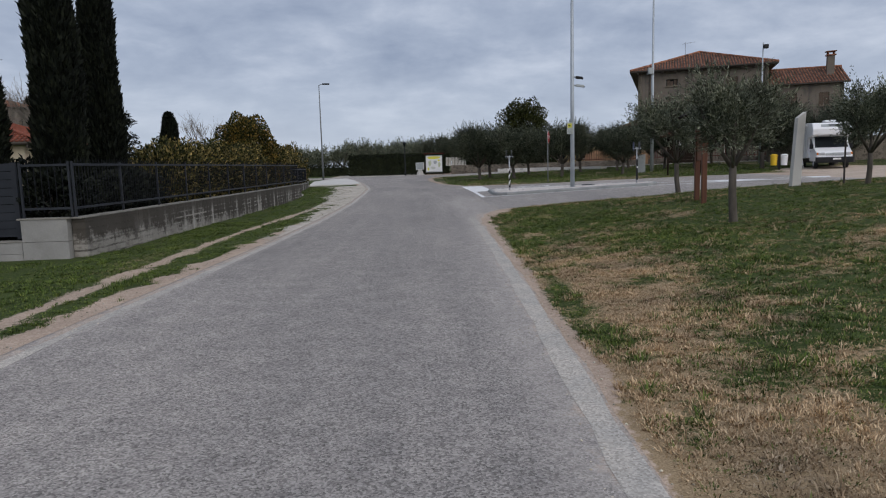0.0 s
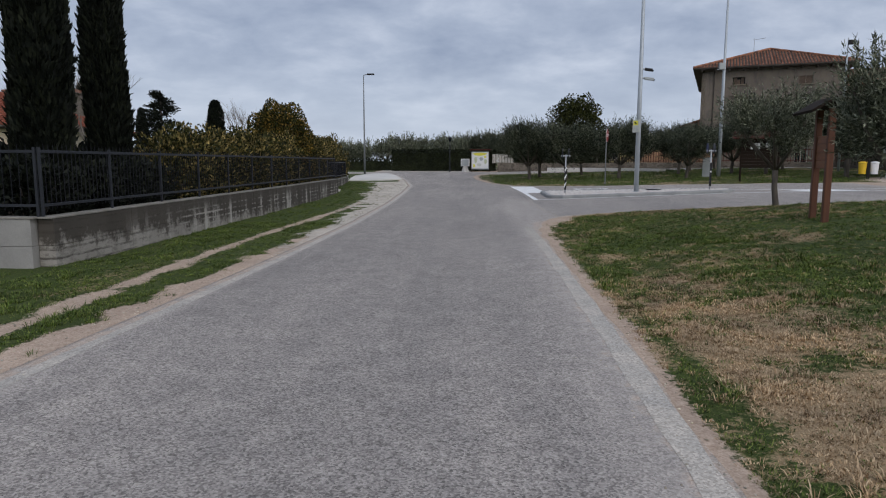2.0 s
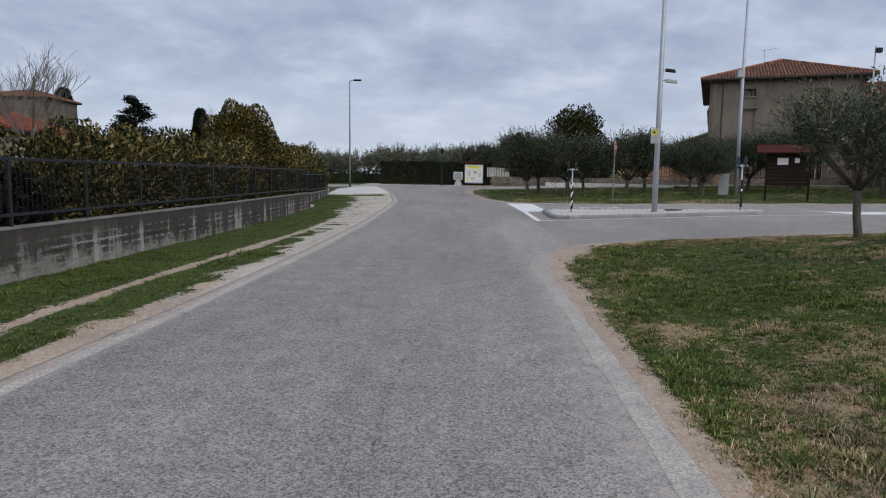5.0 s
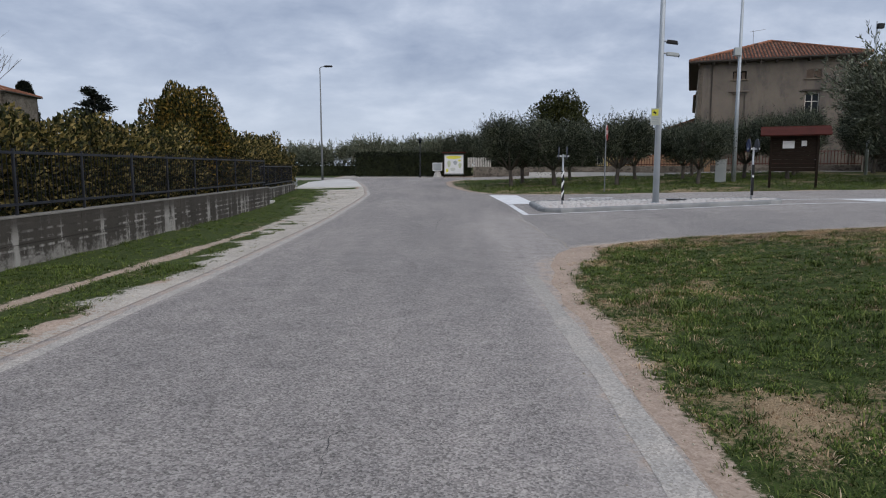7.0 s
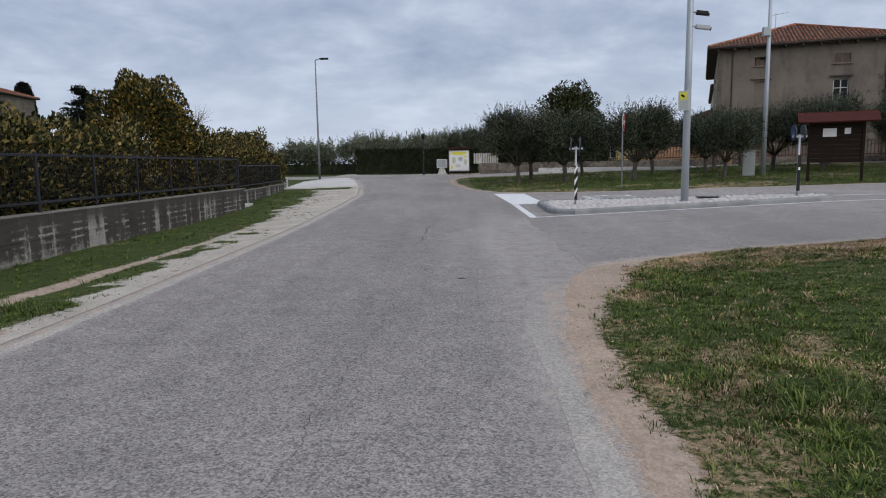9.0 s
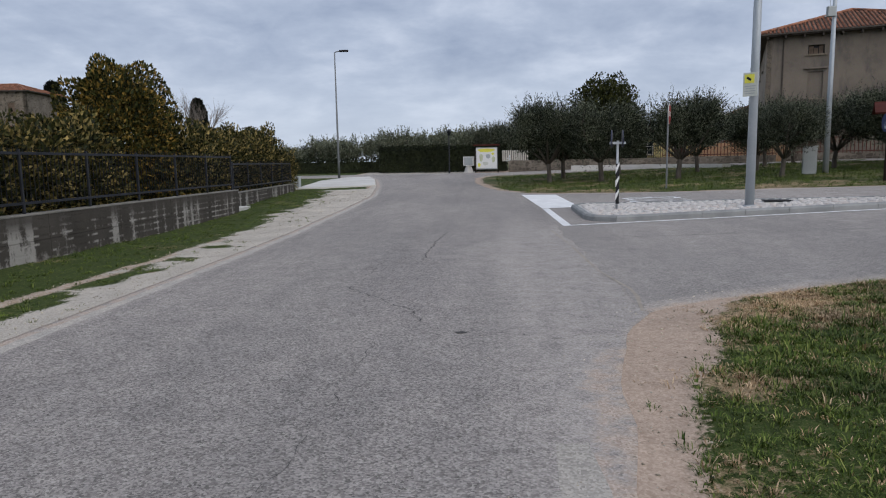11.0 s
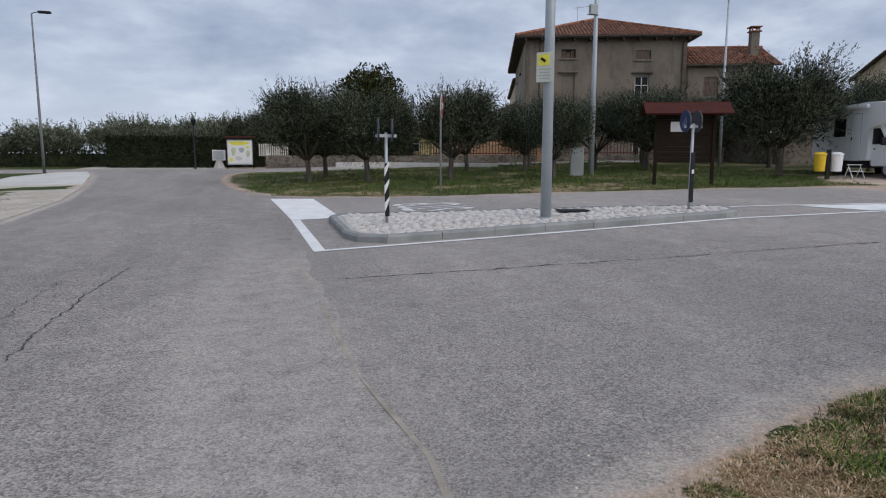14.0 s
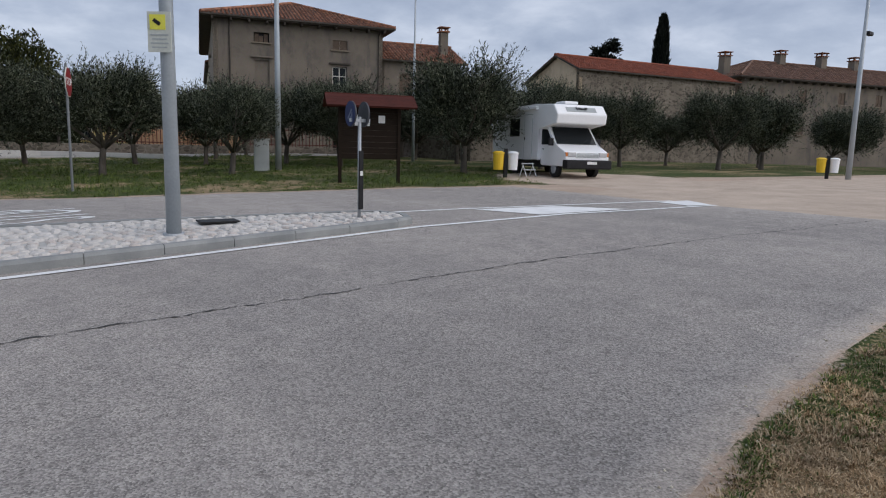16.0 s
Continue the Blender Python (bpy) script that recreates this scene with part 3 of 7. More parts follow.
def height(x, y):
    """The lie of the land: level by the road, rising ahead and to the east."""
    x, y = np.asarray(x, float), np.asarray(y, float)
    w = blend(18.3, 23.4, y)
    d = np.clip(x, 2.6, 26) - 2.6
    z = 0.0155 * (np.clip(y, 30, 85) - 30)
    return z + (0.1 * np.minimum(d, 6) + 0.04 * np.maximum(0, d - 6)) * (1 - w) + (0.038 * np.minimum(d, 8) + 0.029 * np.maximum(0, d - 8)) * w


def hz(x, y):
    return float(height(x, y))


_rng = np.random.RandomState(7)
_lat = _rng.rand(64, 64)


def patches(x, y, size):
    """Smooth value noise, 0 to 1, with patches of about that size."""
    u, v = np.asarray(x) / size + 1000, np.asarray(y) / size + 1000
    i, j = np.floor(u).astype(int), np.floor(v).astype(int)
    a, b = u - i, v - j
    a, b = a * a * (3 - 2 * a), b * b * (3 - 2 * b)
    g = lambda p, q: _lat[p % 64, q % 64]
    return (g(i, j) * (1 - a) + g(i + 1, j) * a) * (1 - b) + (g(i, j + 1) * (1 - a) + g(i + 1, j + 1) * a) * b


def road_left(y):
    return np.interp(y, [-60, 6, 14, 20, 27, 32, 36, 42, 50, 58, 64, 66], [-3.66, -3.57, -3.3, -3.21, -3.3, -3.45, -3.52, -3.75, -4.85, -6.3, -7.9, -9.5])


def road_right(y):
    wave = 0.035 * np.sin(np.asarray(y) * 1.7) + 0.035 * np.sin(np.asarray(y) * 4.3 + 1)
    return wave * (0.35 + 0.65 * blend(14, 19, y)) + np.interp(y, [-60, 3, 8, 14, 17, 19, 20.5, 22, 42.3, 43.4, 44.6, 48, 52, 58, 61.5, 64], [1.12, 1.29, 1.44, 1.55, 1.6, 1.72, 1.98, 2.52, 2.52, 2.0, 1.4, 0.75, 0.25, 0.15, 0.8, 2.5])


def lane_near(x):
    return np.interp(x, [2.2, 2.5, 2.9, 3.6, 4.5, 5.1, 5.9, 6.8, 8, 10, 14, 18.4], [22.2, 22.0, 22.3, 22.6, 22.92, 23.12, 23.26, 23.4, 23.62, 23.7, 23.9, 24.0])


def lane_far(x):
    return np.interp(x, [2.5, 3.4, 5.5, 8, 11.9, 15.3, 19, 20.9], [42.3, 41.4, 40.0, 38.8, 37.7, 36.9, 35.6, 35.0])


def grid_mesh(name, xs, ys, zf, attrs, material):
    """A sheet over a grid of plan lines."""
    X, Y = np.meshgrid(xs, ys)
    n, k = X.shape
    co = np.stack([X, Y, zf(X, Y)], -1).reshape(-1, 3)
    i = (np.arange(n - 1)[:, None] * k + np.arange(k - 1)[None]).reshape(-1)
    f = np.stack([i, i + 1, i + k + 1, i + k], -1)
    return raw_mesh(name, co, f, material, {a: g(X, Y).reshape(-1) for a, g in attrs.items()}, True)


def raw_mesh(name, co, faces, material, attrs=None, smooth=False):
    me = bpy.data.meshes.new(name)
    m = faces.shape[1]
    me.vertices.add(len(co))
    me.vertices.foreach_set("co", np.ascontiguousarray(co, np.float32).reshape(-1))
    me.loops.add(faces.size)
    me.loops.foreach_set("vertex_index", np.ascontiguousarray(faces, np.int32).reshape(-1))
    me.polygons.add(len(faces))
    me.polygons.foreach_set("loop_start", np.arange(0, faces.size, m, dtype=np.int32))
    me.polygons.foreach_set("loop_total", np.full(len(faces), m, np.int32))
    if smooth:
        me.polygons.foreach_set("use_smooth", np.ones(len(faces), bool))
    for key, v in (attrs or {}).items():
        me.attributes.new(key, "FLOAT", "POINT").data.foreach_set("value", np.ascontiguousarray(v, np.float32))
    me.materials.append(material)
    me.update(calc_edges=True)
    return me


def strip_mesh(name, along, lo, hi, lift, cols, material, flip, attrs, skirt=0.06):
    """A draped sheet between two edge lines; flip: runs along x, not y."""
    t = np.linspace(0, 1, cols)
    A = np.repeat(along[:, None], cols, 1)
    C = lo(along)[:, None] * (1 - t) + hi(along)[:, None] * t
    X, Y = (A, C) if flip else (C, A)
    Z = height(X, Y) + lift
    X = np.concatenate([X[:, :1], X, X[:, -1:]], 1)
    Y = np.concatenate([Y[:, :1], Y, Y[:, -1:]], 1)
    Z = np.concatenate([Z[:, :1] - skirt, Z, Z[:, -1:] - skirt], 1)
    n, k = X.shape
    co = np.stack([X, Y, Z], -1).reshape(-1, 3)
    i = (np.arange(n - 1)[:, None] * k + np.arange(k - 1)[None]).reshape(-1)
    f = np.stack([i, i + 1, i + k + 1, i + k], -1)
    if flip:
        f = f[:, ::-1]
    return raw_mesh(name, co, f, material, {a: g(X, Y).reshape(-1) for a, g in attrs.items()})


# ---- ground and roads ----
def edge_gap(x, y):
    """How far a place lies east of the asphalt, or south of the side road."""
    g = x - road_right(y)
    return np.where((y > 20) & (x > 2.5), np.minimum(g, np.maximum(lane_near(np.clip(x, 2.5, 18.4)) - y, 0)), g)


def dirt_mask(x, y):
    g = edge_gap(x, y)
    corner = np.exp(-(((x - 2.5) / 0.9) ** 2 + ((y - 21.2) / 1.3) ** 2))
    right = (1 - blend(0.0, np.where(x > 3.4, 0.1, 0.12 + 0.025 * np.clip(y - 3, 0, 20)), g - 0.5 * corner)) * (x > 0) * (y < 25)
    far_edge = (1 - blend(0.2, 0.7, y - lane_far(np.clip(x, 2.5, 20.9)))) * (y > 30) * (x > 1.2) * 0.8
    nose = 0.75 * (1 - blend(0.1, 1.0, x - road_right(y))) * (y > 43) * (x > 0)
    l = road_left(y) - x + 0.5 * (patches(x, y, 0.5) - 0.5) * (x < road_left(y) - 0.15)
    left = (1 - blend(0.22, 0.5, l)) * (x < 0)
    path = (1 - blend(0.05, 0.24, np.abs(x + 4.5 - 0.12 * np.sin(y * 0.3)) + 0.16 * (patches(x, y, 0.4) - 0.5))) * (y < 30)
    return np.clip(1.35 * right + far_edge + nose + left + path, 0, 1)


def gravel_mask(x, y):
    l = road_left(y) - x + 1.1 * (patches(x, y, 0.45) - 0.5) * blend(0.2, 0.6, road_left(y) - x)
    wide = np.interp(y, [-10, 10, 20, 27, 34, 47, 48], [0.12, 0.2, 0.5, 0.9, 1.9, 2.6, 0.3])
    return np.clip((1 - blend(0.6, 1.1, l / wide)) * (x < 0) * (0.25 + 0.75 * blend(8, 26, y)) + (1 - blend(0.1, 0.3, np.abs(x + 4.5 - 0.12 * np.sin(y * 0.3)))) * 0.45 * blend(14, 24, y) * (y < 32), 0, 1)


def yard_mask(x, y):
    a = blend(18.0, 18.8, x) * (1 - blend(32.5, 34.5, y - 0.02 * (x - 18))) * blend(14, 17, y + 0.2 * (x - 18))
    b = 1 - blend(0.75, 1.1, np.sqrt(((x - 23.4) / 3.6) ** 2 + ((y - 36.5) / 4.2) ** 2))
    return np.clip(a + b, 0, 1) * (x > 15)


def dry_mask(x, y):
    g = edge_gap(x, y)
    p = 0.38 * patches(x, y, 1.7) + 0.32 * patches(x, y, 0.55) + 0.3 * patches(x, y, 0.26)
    right = (x > 0) * (y < 25) * (0.55 * (1 - blend(0.5, 2.6, g)) * (1 - 0.8 * blend(7, 14, y)) + 1.35 * (p - 0.33) - 0.25 * np.exp(-((g - 0.35) / 0.2) ** 2) * (y < 14) + 0.22 * np.exp(-((x - 3.6) / 1.8) ** 2 - ((y - 21.5) / 1.6) ** 2) + 0.35 * np.exp(-((x - 6.0) / 3.0) ** 2 - ((y - 22.9) / 0.8) ** 2))
    beyond = (y > 25) * (x > 0) * (0.33 + 0.9 * (p - 0.45))
    left = (x <= 0) * (0.22 + 1.0 * (p - 0.5))
    return np.clip(right + beyond + left, 0, 1)


def growing(lo, hi, step, far, factor):
    a = [lo]
    s = step
    while a[-1] - s > -far:
        a.append(a[-1] - s)
        s *= factor
    b = [hi]
    s = step
    while b[-1] + s < far:
        b.append(b[-1] + s)
        s *= factor
    return np.array(a[::-1] + list(np.arange(lo + step, hi, step)) + b)


XS, YS = growing(-8, 14, 0.2, 900, 1.09), growing(-3, 48, 0.2, 900, 1.09)
def ground_height(x, y):
    rough = 0.035 * (patches(x, y, 0.9) - 0.5) + 0.02 * (patches(x, y, 0.35) - 0.5)
    off = np.maximum(road_left(y) - x, np.where((y > 21.5) & (x > 2.5) & (x < 18.4), np.maximum(lane_near(x) - y, y - lane_far(x)), x - road_right(y)))
    far = blend(60, 66, y) * (1 - blend(74, 80, y))
    lip = 0.011 * (1 - blend(0.2, 0.9, np.abs(off)))
    return height(x, y) + lip + rough * blend(0.05, 0.5, off) * (1 - far) - 0.03 * far + 0.11 * blend(0.15, 1.1, off) * (y < 25) * (x > 0) * 0.4


single("ground", grid_mesh("ground", XS, YS, ground_height, {"dirt": dirt_mask, "gravel": gravel_mask, "yard": yard_mask, "dry": dry_mask}, M_GROUND), M_GROUND, "grassy verge and lawn with bare earth and gravel patches", "ground", kind="structure")


def dust_road(x, y):
    r = road_right(y) - x
    edge = (1 - blend(0.1, 0.75, r)) * (y < 21) + 1.0 * (1 - blend(0.16, 0.4, x - road_left(y)))
    band = np.exp(-((x - 1.75 - 0.012 * (y - 22)) / 0.6) ** 2) * blend(15, 20, y) * (1 - blend(27, 33, y)) * 0.72
    mouth = np.exp(-(((x - 2.5) / 0.8) ** 2 + ((y - 21.6) / 1.0) ** 2)) * 0.75 + 0.5 * blend(0.9, 1.9, x) * blend(21, 24, y) * (1 - blend(28, 33, y))
    return np.clip(np.maximum(edge * 0.95, np.minimum(band + mouth, 0.66)), 0, 1)


def fresh_road(x, y):
    return 0.55 * np.exp(-((x + 0.2) / 0.8) ** 2) * patches(x, y, 3.0) * blend(6, 14, y)


single("road", strip_mesh("road", np.concatenate([np.arange(-60, -4, 4.0), np.arange(-4, 66.1, 0.25)]), road_left, road_right, 0.016, 90, M_ASPHALT, False, {"dust": dust_road, "fresh": fresh_road}), M_ASPHALT, "worn grey asphalt village road with dusty edges", "road", kind="structure")


def dust_lane(x, y):
    a = (1 - blend(0.06, 0.32, y - lane_near(x))) * 0.95 + (1 - blend(0.1, 0.5, lane_far(x) - y)) * 0.5
    seam = np.exp(-((x - 2.6) / 0.3) ** 2) * 0.4 * (1 - blend(26, 31, y))
    return np.clip(a + seam + blend(17.2, 18.6, x) * 0.6 + 0.17 + 0.35 * np.exp(-((x - 5.2 - 0.45 * (y - 24.6)) / 0.35) ** 2) * (1 - blend(25.5, 26.5, y)) + 0.22 * blend(28.5, 30.0, y), 0, 1)


single("side_road", strip_mesh("side_road", np.arange(2.2, 18.5, 0.3), lane_near, lane_far, 0.0145, 50, M_ASPHALT, True, {"dust": dust_lane, "fresh": lambda x, y: np.clip(0.16 + 0.6 * blend(0.4, 0.8, patches(x, y, 1.6)), 0, 1) * blend(0.02, 0.4, y - lane_near(x)) * (1 - 0.8 * blend(4, 10, x)) * (1 - 0.6 * blend(29, 32, y))}), M_ASPHALT, "darker grey asphalt side road branching off", "road", kind="structure")
single("cross_road", strip_mesh("cross_road", np.arange(-60, 60, 2.0), lambda x: np.interp(x, [-60, -12, -8, 0, 4, 12, 30, 60], [62, 63, 63.5, 63, 62.6, 61, 57, 54]), lambda x: np.interp(x, [-60, 4, 12, 30, 60], [69, 69, 65.5, 61, 58]), 0.006, 8, M_ASPHALT, True, {"dust": lambda x, y: 0.25 + 0 * x, "fresh": lambda x, y: 0 * x}), M_ASPHALT, "grey asphalt street crossing beyond the bend", "road", kind="structure")


def line_strip(name, pts, width, lift, material, label, ragged=0.0):
    """A painted line along plan points."""
    bm = bmesh.new()
    P = [Vector((x, y, 0)) for x, y in pts]
    fine = [P[0]]
    for a, b in zip(P, P[1:]):
        n = max(1, int((b - a).length / 0.5))
        fine += [a.lerp(b, (k + 1) / n) for k in range(n)]
    rows = []
    for i, p in enumerate(fine):
        d = (fine[min(i + 1, len(fine) - 1)] - fine[max(i - 1, 0)]).normalized()
        s = Vector((-d.y, d.x, 0)) * (width / 2) * (1 + ragged * math.sin(i * 1.9) * math.cos(i * 0.73))
        rows.append([bm.verts.new((q.x, q.y, hz(q.x, q.y) + lift)) for q in (p + s, p - s)])
    for a, b in zip(rows, rows[1:]):
        bm.faces.new((a[0], a[1], b[1], b[0]))
    return single(name, bm, material, label, "road marking", kind="structure")


def flat_mark(name, pts, lift, material, label):
    bm = bmesh.new()
    bm.faces.new([bm.verts.new((x, y, hz(x, y) + lift)) for x, y in pts])
    return single(name, bm, material, label, "road marking", kind="structure")


_ys = list(np.arange(-20, 64, 1.0))
line_strip("edge_line", [(float(road_left(y)) + 0.2, y) for y in _ys if y < 47], 0.13, 0.018, M_EDGE, "faded white edge line along the road", 0.22)
line_strip("edge_line", [(float(np.interp(y, [-20, 3, 8, 14, 22.5], [1.0, 1.17, 1.32, 1.42, 1.45])), y) for y in _ys if y < 19.6], 0.19, 0.018, M_EDGE, "faded white edge line along the road", 0.22)
line_strip("painted_line", [(2.76, 30.56), (2.66, 35.05)], 0.19, 0.022, M_PAINT, "white painted line beside the traffic island")
line_strip("painted_line", [(2.67, 30.57), (6, 30.64), (10.9, 30.8), (14.4, 30.5), (18.5, 29.5)], 0.13, 0.024, M_PAINT, "white painted line along the traffic island")
line_strip("painted_line", [(11.5, 32.75), (13.05, 32.4), (15.65, 31.6), (18.6, 30.7)], 0.12, 0.022, M_PAINT, "white painted line behind the traffic island")
flat_mark("painted_area", [(2.57, 35.1), (3.66, 35.05), (3.5, 40.6), (2.25, 41.3)], 0.024, M_PAINT, "solid white painted area before the island")
flat_mark("painted_area", [(13.9, 30.72), (16.2, 30.27), (15.3, 31.55), (13.4, 32.1)], 0.023, M_PAINT, "white painted wedge beyond the traffic island")
flat_mark("painted_area", [(17.9, 29.85), (18.5, 29.6), (19.0, 30.5), (18.0, 30.75)], 0.023, M_PAINT, "white painted end of the marking")


def road_word(word, x, y, z, letter_w, letter_h):
    cu = bpy.data.curves.new("road_word", "FONT")
    cu.body, cu.size = word, 1.0
    tmp = new("tmp", cu)
    bpy.context.view_layer.update()
    me = bpy.data.meshes.new_from_object(tmp.evaluated_get(bpy.context.evaluated_depsgraph_get()))
    bpy.data.objects.remove(tmp)
    co = np.array([v.co for v in me.vertices])
    lo, hi = co.min(0), co.max(0)
    co = (co - lo) / np.maximum(hi - lo, 1e-6)
    px, py = x - co[:, 1] * letter_h, y + co[:, 0] * letter_w
    for v, a, b in zip(me.vertices, px, py):
        v.co = (a, b, hz(a, b) + z)
    me.materials.append(M_PAINT)
    return single("road_word", me, M_PAINT, "white word STOP painted on the side road", "road marking", kind="structure")


road_word("STOP", 6.95, 35.3, 0.024, 2.1, 1.7)


def crack(pts, width):
    """A jagged dark crack of changing width along plan points."""
    bm = bmesh.new()
    r = random.Random(len(pts) + int(pts[0][0] * 100))
    P = [Vector((x, y, 0)) for x, y in pts]
    fine = [P[0]]
    drift = 0.0
    for a, b in zip(P, P[1:]):
        n = max(2, int((b - a).length / 0.055))
        side = Vector((-(b - a).y, (b - a).x, 0)).normalized()
        for k in range(n):
            drift = 0.72 * drift + r.uniform(-1, 1) * 0.028
            fine.append(a.lerp(b, (k + 1) / n) + side * drift)
    rows = []
    for i, p in enumerate(fine):
        d = (fine[min(i + 1, len(fine) - 1)] - fine[max(i - 1, 0)]).normalized()
        s = Vector((-d.y, d.x, 0)) * width * r.choice((0.2, 0.4, 0.6, 0.9, 1.4)) / 2
        rows.append([bm.verts.new((q.x, q.y, hz(q.x, q.y) + 0.021)) for q in (p + s, p - s)])
    for a, b in zip(rows, rows[1:]):
        bm.faces.new((a[0], a[1], b[1], b[0]))
    single("road_crack", bm, M_TAR, "thin dark crack in the asphalt", "crack", "cracks in the road", "structure")


crack([(1.33, 21.17), (0.96, 21.29), (0.75, 21.34), (0.56, 21.42), (0.42, 21.53), (0.34, 21.77), (0.23, 22.18), (-0.05, 22.52), (-0.37, 22.91), (-0.66, 23.29), (-0.59, 23.78), (-0.6, 24.28), (-0.59, 25.76)], 0.008)
crack([(0.02, 25.56), (-0.01, 26.25), (0.05, 28.7), (0.14, 29.74)], 0.017)
crack([(-0.2, 15.5), (-0.1, 17.2), (0.0, 19.2), (0.02, 21.0)], 0.004)
crack([(-0.5, 26.6), (-0.48, 28.0), (-0.44, 29.2)], 0.008)
crack([(2.75, 28.15), (3.5, 28.06), (5.17, 27.89), (6.59, 27.72), (8.39, 27.6), (10.31, 27.45), (13.86, 27.0), (18, 26.2)], 0.024)
line_strip("road_joint", [(2.5, 22.1), (2.6, 22.78), (2.62, 23.22), (2.46, 24.58), (2.43, 27.19), (2.33, 29.72)], 0.03, 0.0185, M_SANDJOINT, "sandy joint between the two road surfaces", 0.85)
crack([(-0.3, 9.0), (-0.4, 11.5), (-0.35, 13.5)], 0.004)
crack([(1.33, 21.17), (1.5, 21.05), (1.7, 21.1)], 0.006)
_bm = bmesh.new()
_o = [(0.76 + 0.055 * math.cos(a * 0.45) * (1 + 0.15 * math.sin(a * 2.1)), 21.27 + 0.032 * math.sin(a * 0.45)) for a in range(14)]
_bm.faces.new([_bm.verts.new((x, y, hz(x, y) + 0.021)) for x, y in _o])
single("road_patch", _bm, M_TAR, "small dark round tar spot in the asphalt", "road patch", kind="structure")


# ---- traffic island ----
ISLAND = [(3.9, 30.88), (10.6, 30.97), (11.05, 31.17), (11.25, 31.6), (11.1, 32.2), (10.7, 32.5), (7.2, 33.75), (5.3, 34.3), (4.0, 34.85), (3.6, 34.85), (3.32, 34.45), (3.3, 31.75), (3.45, 31.25)]


def inset(poly, d):
    """The outline moved inwards by d."""
    out = []
    n = len(poly)
    for k in range(n):
        a, b, c = (Vector(poly[(k + j) % n]) for j in (-1, 0, 1))
        n1 = Vector((-(b - a).y, (b - a).x)).normalized()
        n2 = Vector((-(c - b).y, (c - b).x)).normalized()
        m = (n1 + n2).normalized()
        q = b + m * d / max(0.4, m.dot(n1))
        out.append((q.x, q.y))
    return out


def inside(x, y, poly):
    hit = False
    for (x0, y0), (x1, y1) in zip(poly, poly[1:] + poly[:1]):
        if (y0 > y) != (y1 > y) and x < (x1 - x0) * (y - y0) / (y1 - y0) + x0:
            hit = not hit
    return hit


island = thing("traffic_island", 0, 0, 0, 0, "cobbled traffic island with grey concrete kerb", "traffic island", kind="structure")


def kerb_stones():
    outer, inner = ISLAND, inset(ISLAND, 0.14)
    n = len(outer)
    for k in range(n):
        a, b, c, d = (Vector(p) for p in (outer[k], outer[(k + 1) % n], inner[(k + 1) % n], inner[k]))
        m = max(1, round((b - a).length / 1.0))
        for j in range(m):
            e = 0.004 / max(0.05, (b - a).length)
            u, v = j / m + e, (j + 1) / m - e
            q = [a.lerp(b, u), a.lerp(b, v), d.lerp(c, v), d.lerp(c, u)]
            bm = bmesh.new()
            lo = [bm.verts.new((p.x, p.y, hz(p.x, p.y) - 0.05)) for p in q]
            up = []
            for p, o, dz in zip(q, (q[3], q[2], None, None), (0.11, 0.11, 0.15, 0.15)):
                up.append(bm.verts.new((p.x, p.y, hz(p.x, p.y) + dz)))
            ch = [bm.verts.new((*(q[0].lerp(q[3], 0.22)), hz(*q[0]) + 0.15)), bm.verts.new((*(q[1].lerp(q[2], 0.22)), hz(*q[1]) + 0.15))]
            for f in ((lo[0], lo[1], up[1], up[0]), (up[0], up[1], ch[1], ch[0]), (ch[0], ch[1], up[2], up[3]), (lo[2], lo[3], up[3], up[2]), (lo[1], lo[2], up[2], ch[1], up[1]), (lo[3], lo[0], up[0], ch[0], up[3])):
                bm.faces.new(f)
            part("kerb_stone", bm, M_KERB, island)


kerb_stones()
_in = inset(ISLAND, 0.139)
_bm = bmesh.new()
_bm.faces.new([_bm.verts.new((x, y, hz(x, y) + 0.125)) for x, y in _in])
bmesh.ops.triangulate(_bm, faces=_bm.faces)
part("mortar_bed", _bm, M_MORTAR, island)


# ---- vegetation ----
def leaf_mesh(name, base, way, length, width, material, rng, fold=0.35):
    """One mesh of many single leaves: a kite folded along its middle."""
    n = len(base)
    way = way / np.linalg.norm(way, axis=1, keepdims=True)
    side = np.cross(way, rng.normal(size=(n, 3)))
    side /= np.linalg.norm(side, axis=1, keepdims=True) + 1e-9
    up = np.cross(side, way)
    L, W = length[:, None], width[:, None]
    a, t = base, base + way * L
    m = base + way * L * 0.45
    co = np.stack([a, m + side * W / 2 + up * W * fold, t, m - side * W / 2 + up * W * fold], 1).reshape(-1, 3)
    i = np.arange(n) * 4
    f = np.stack([np.stack([i, i + 1, i + 2], -1), np.stack([i, i + 2, i + 3], -1)], 1).reshape(-1, 3)
    return raw_mesh(name, co, f, material)


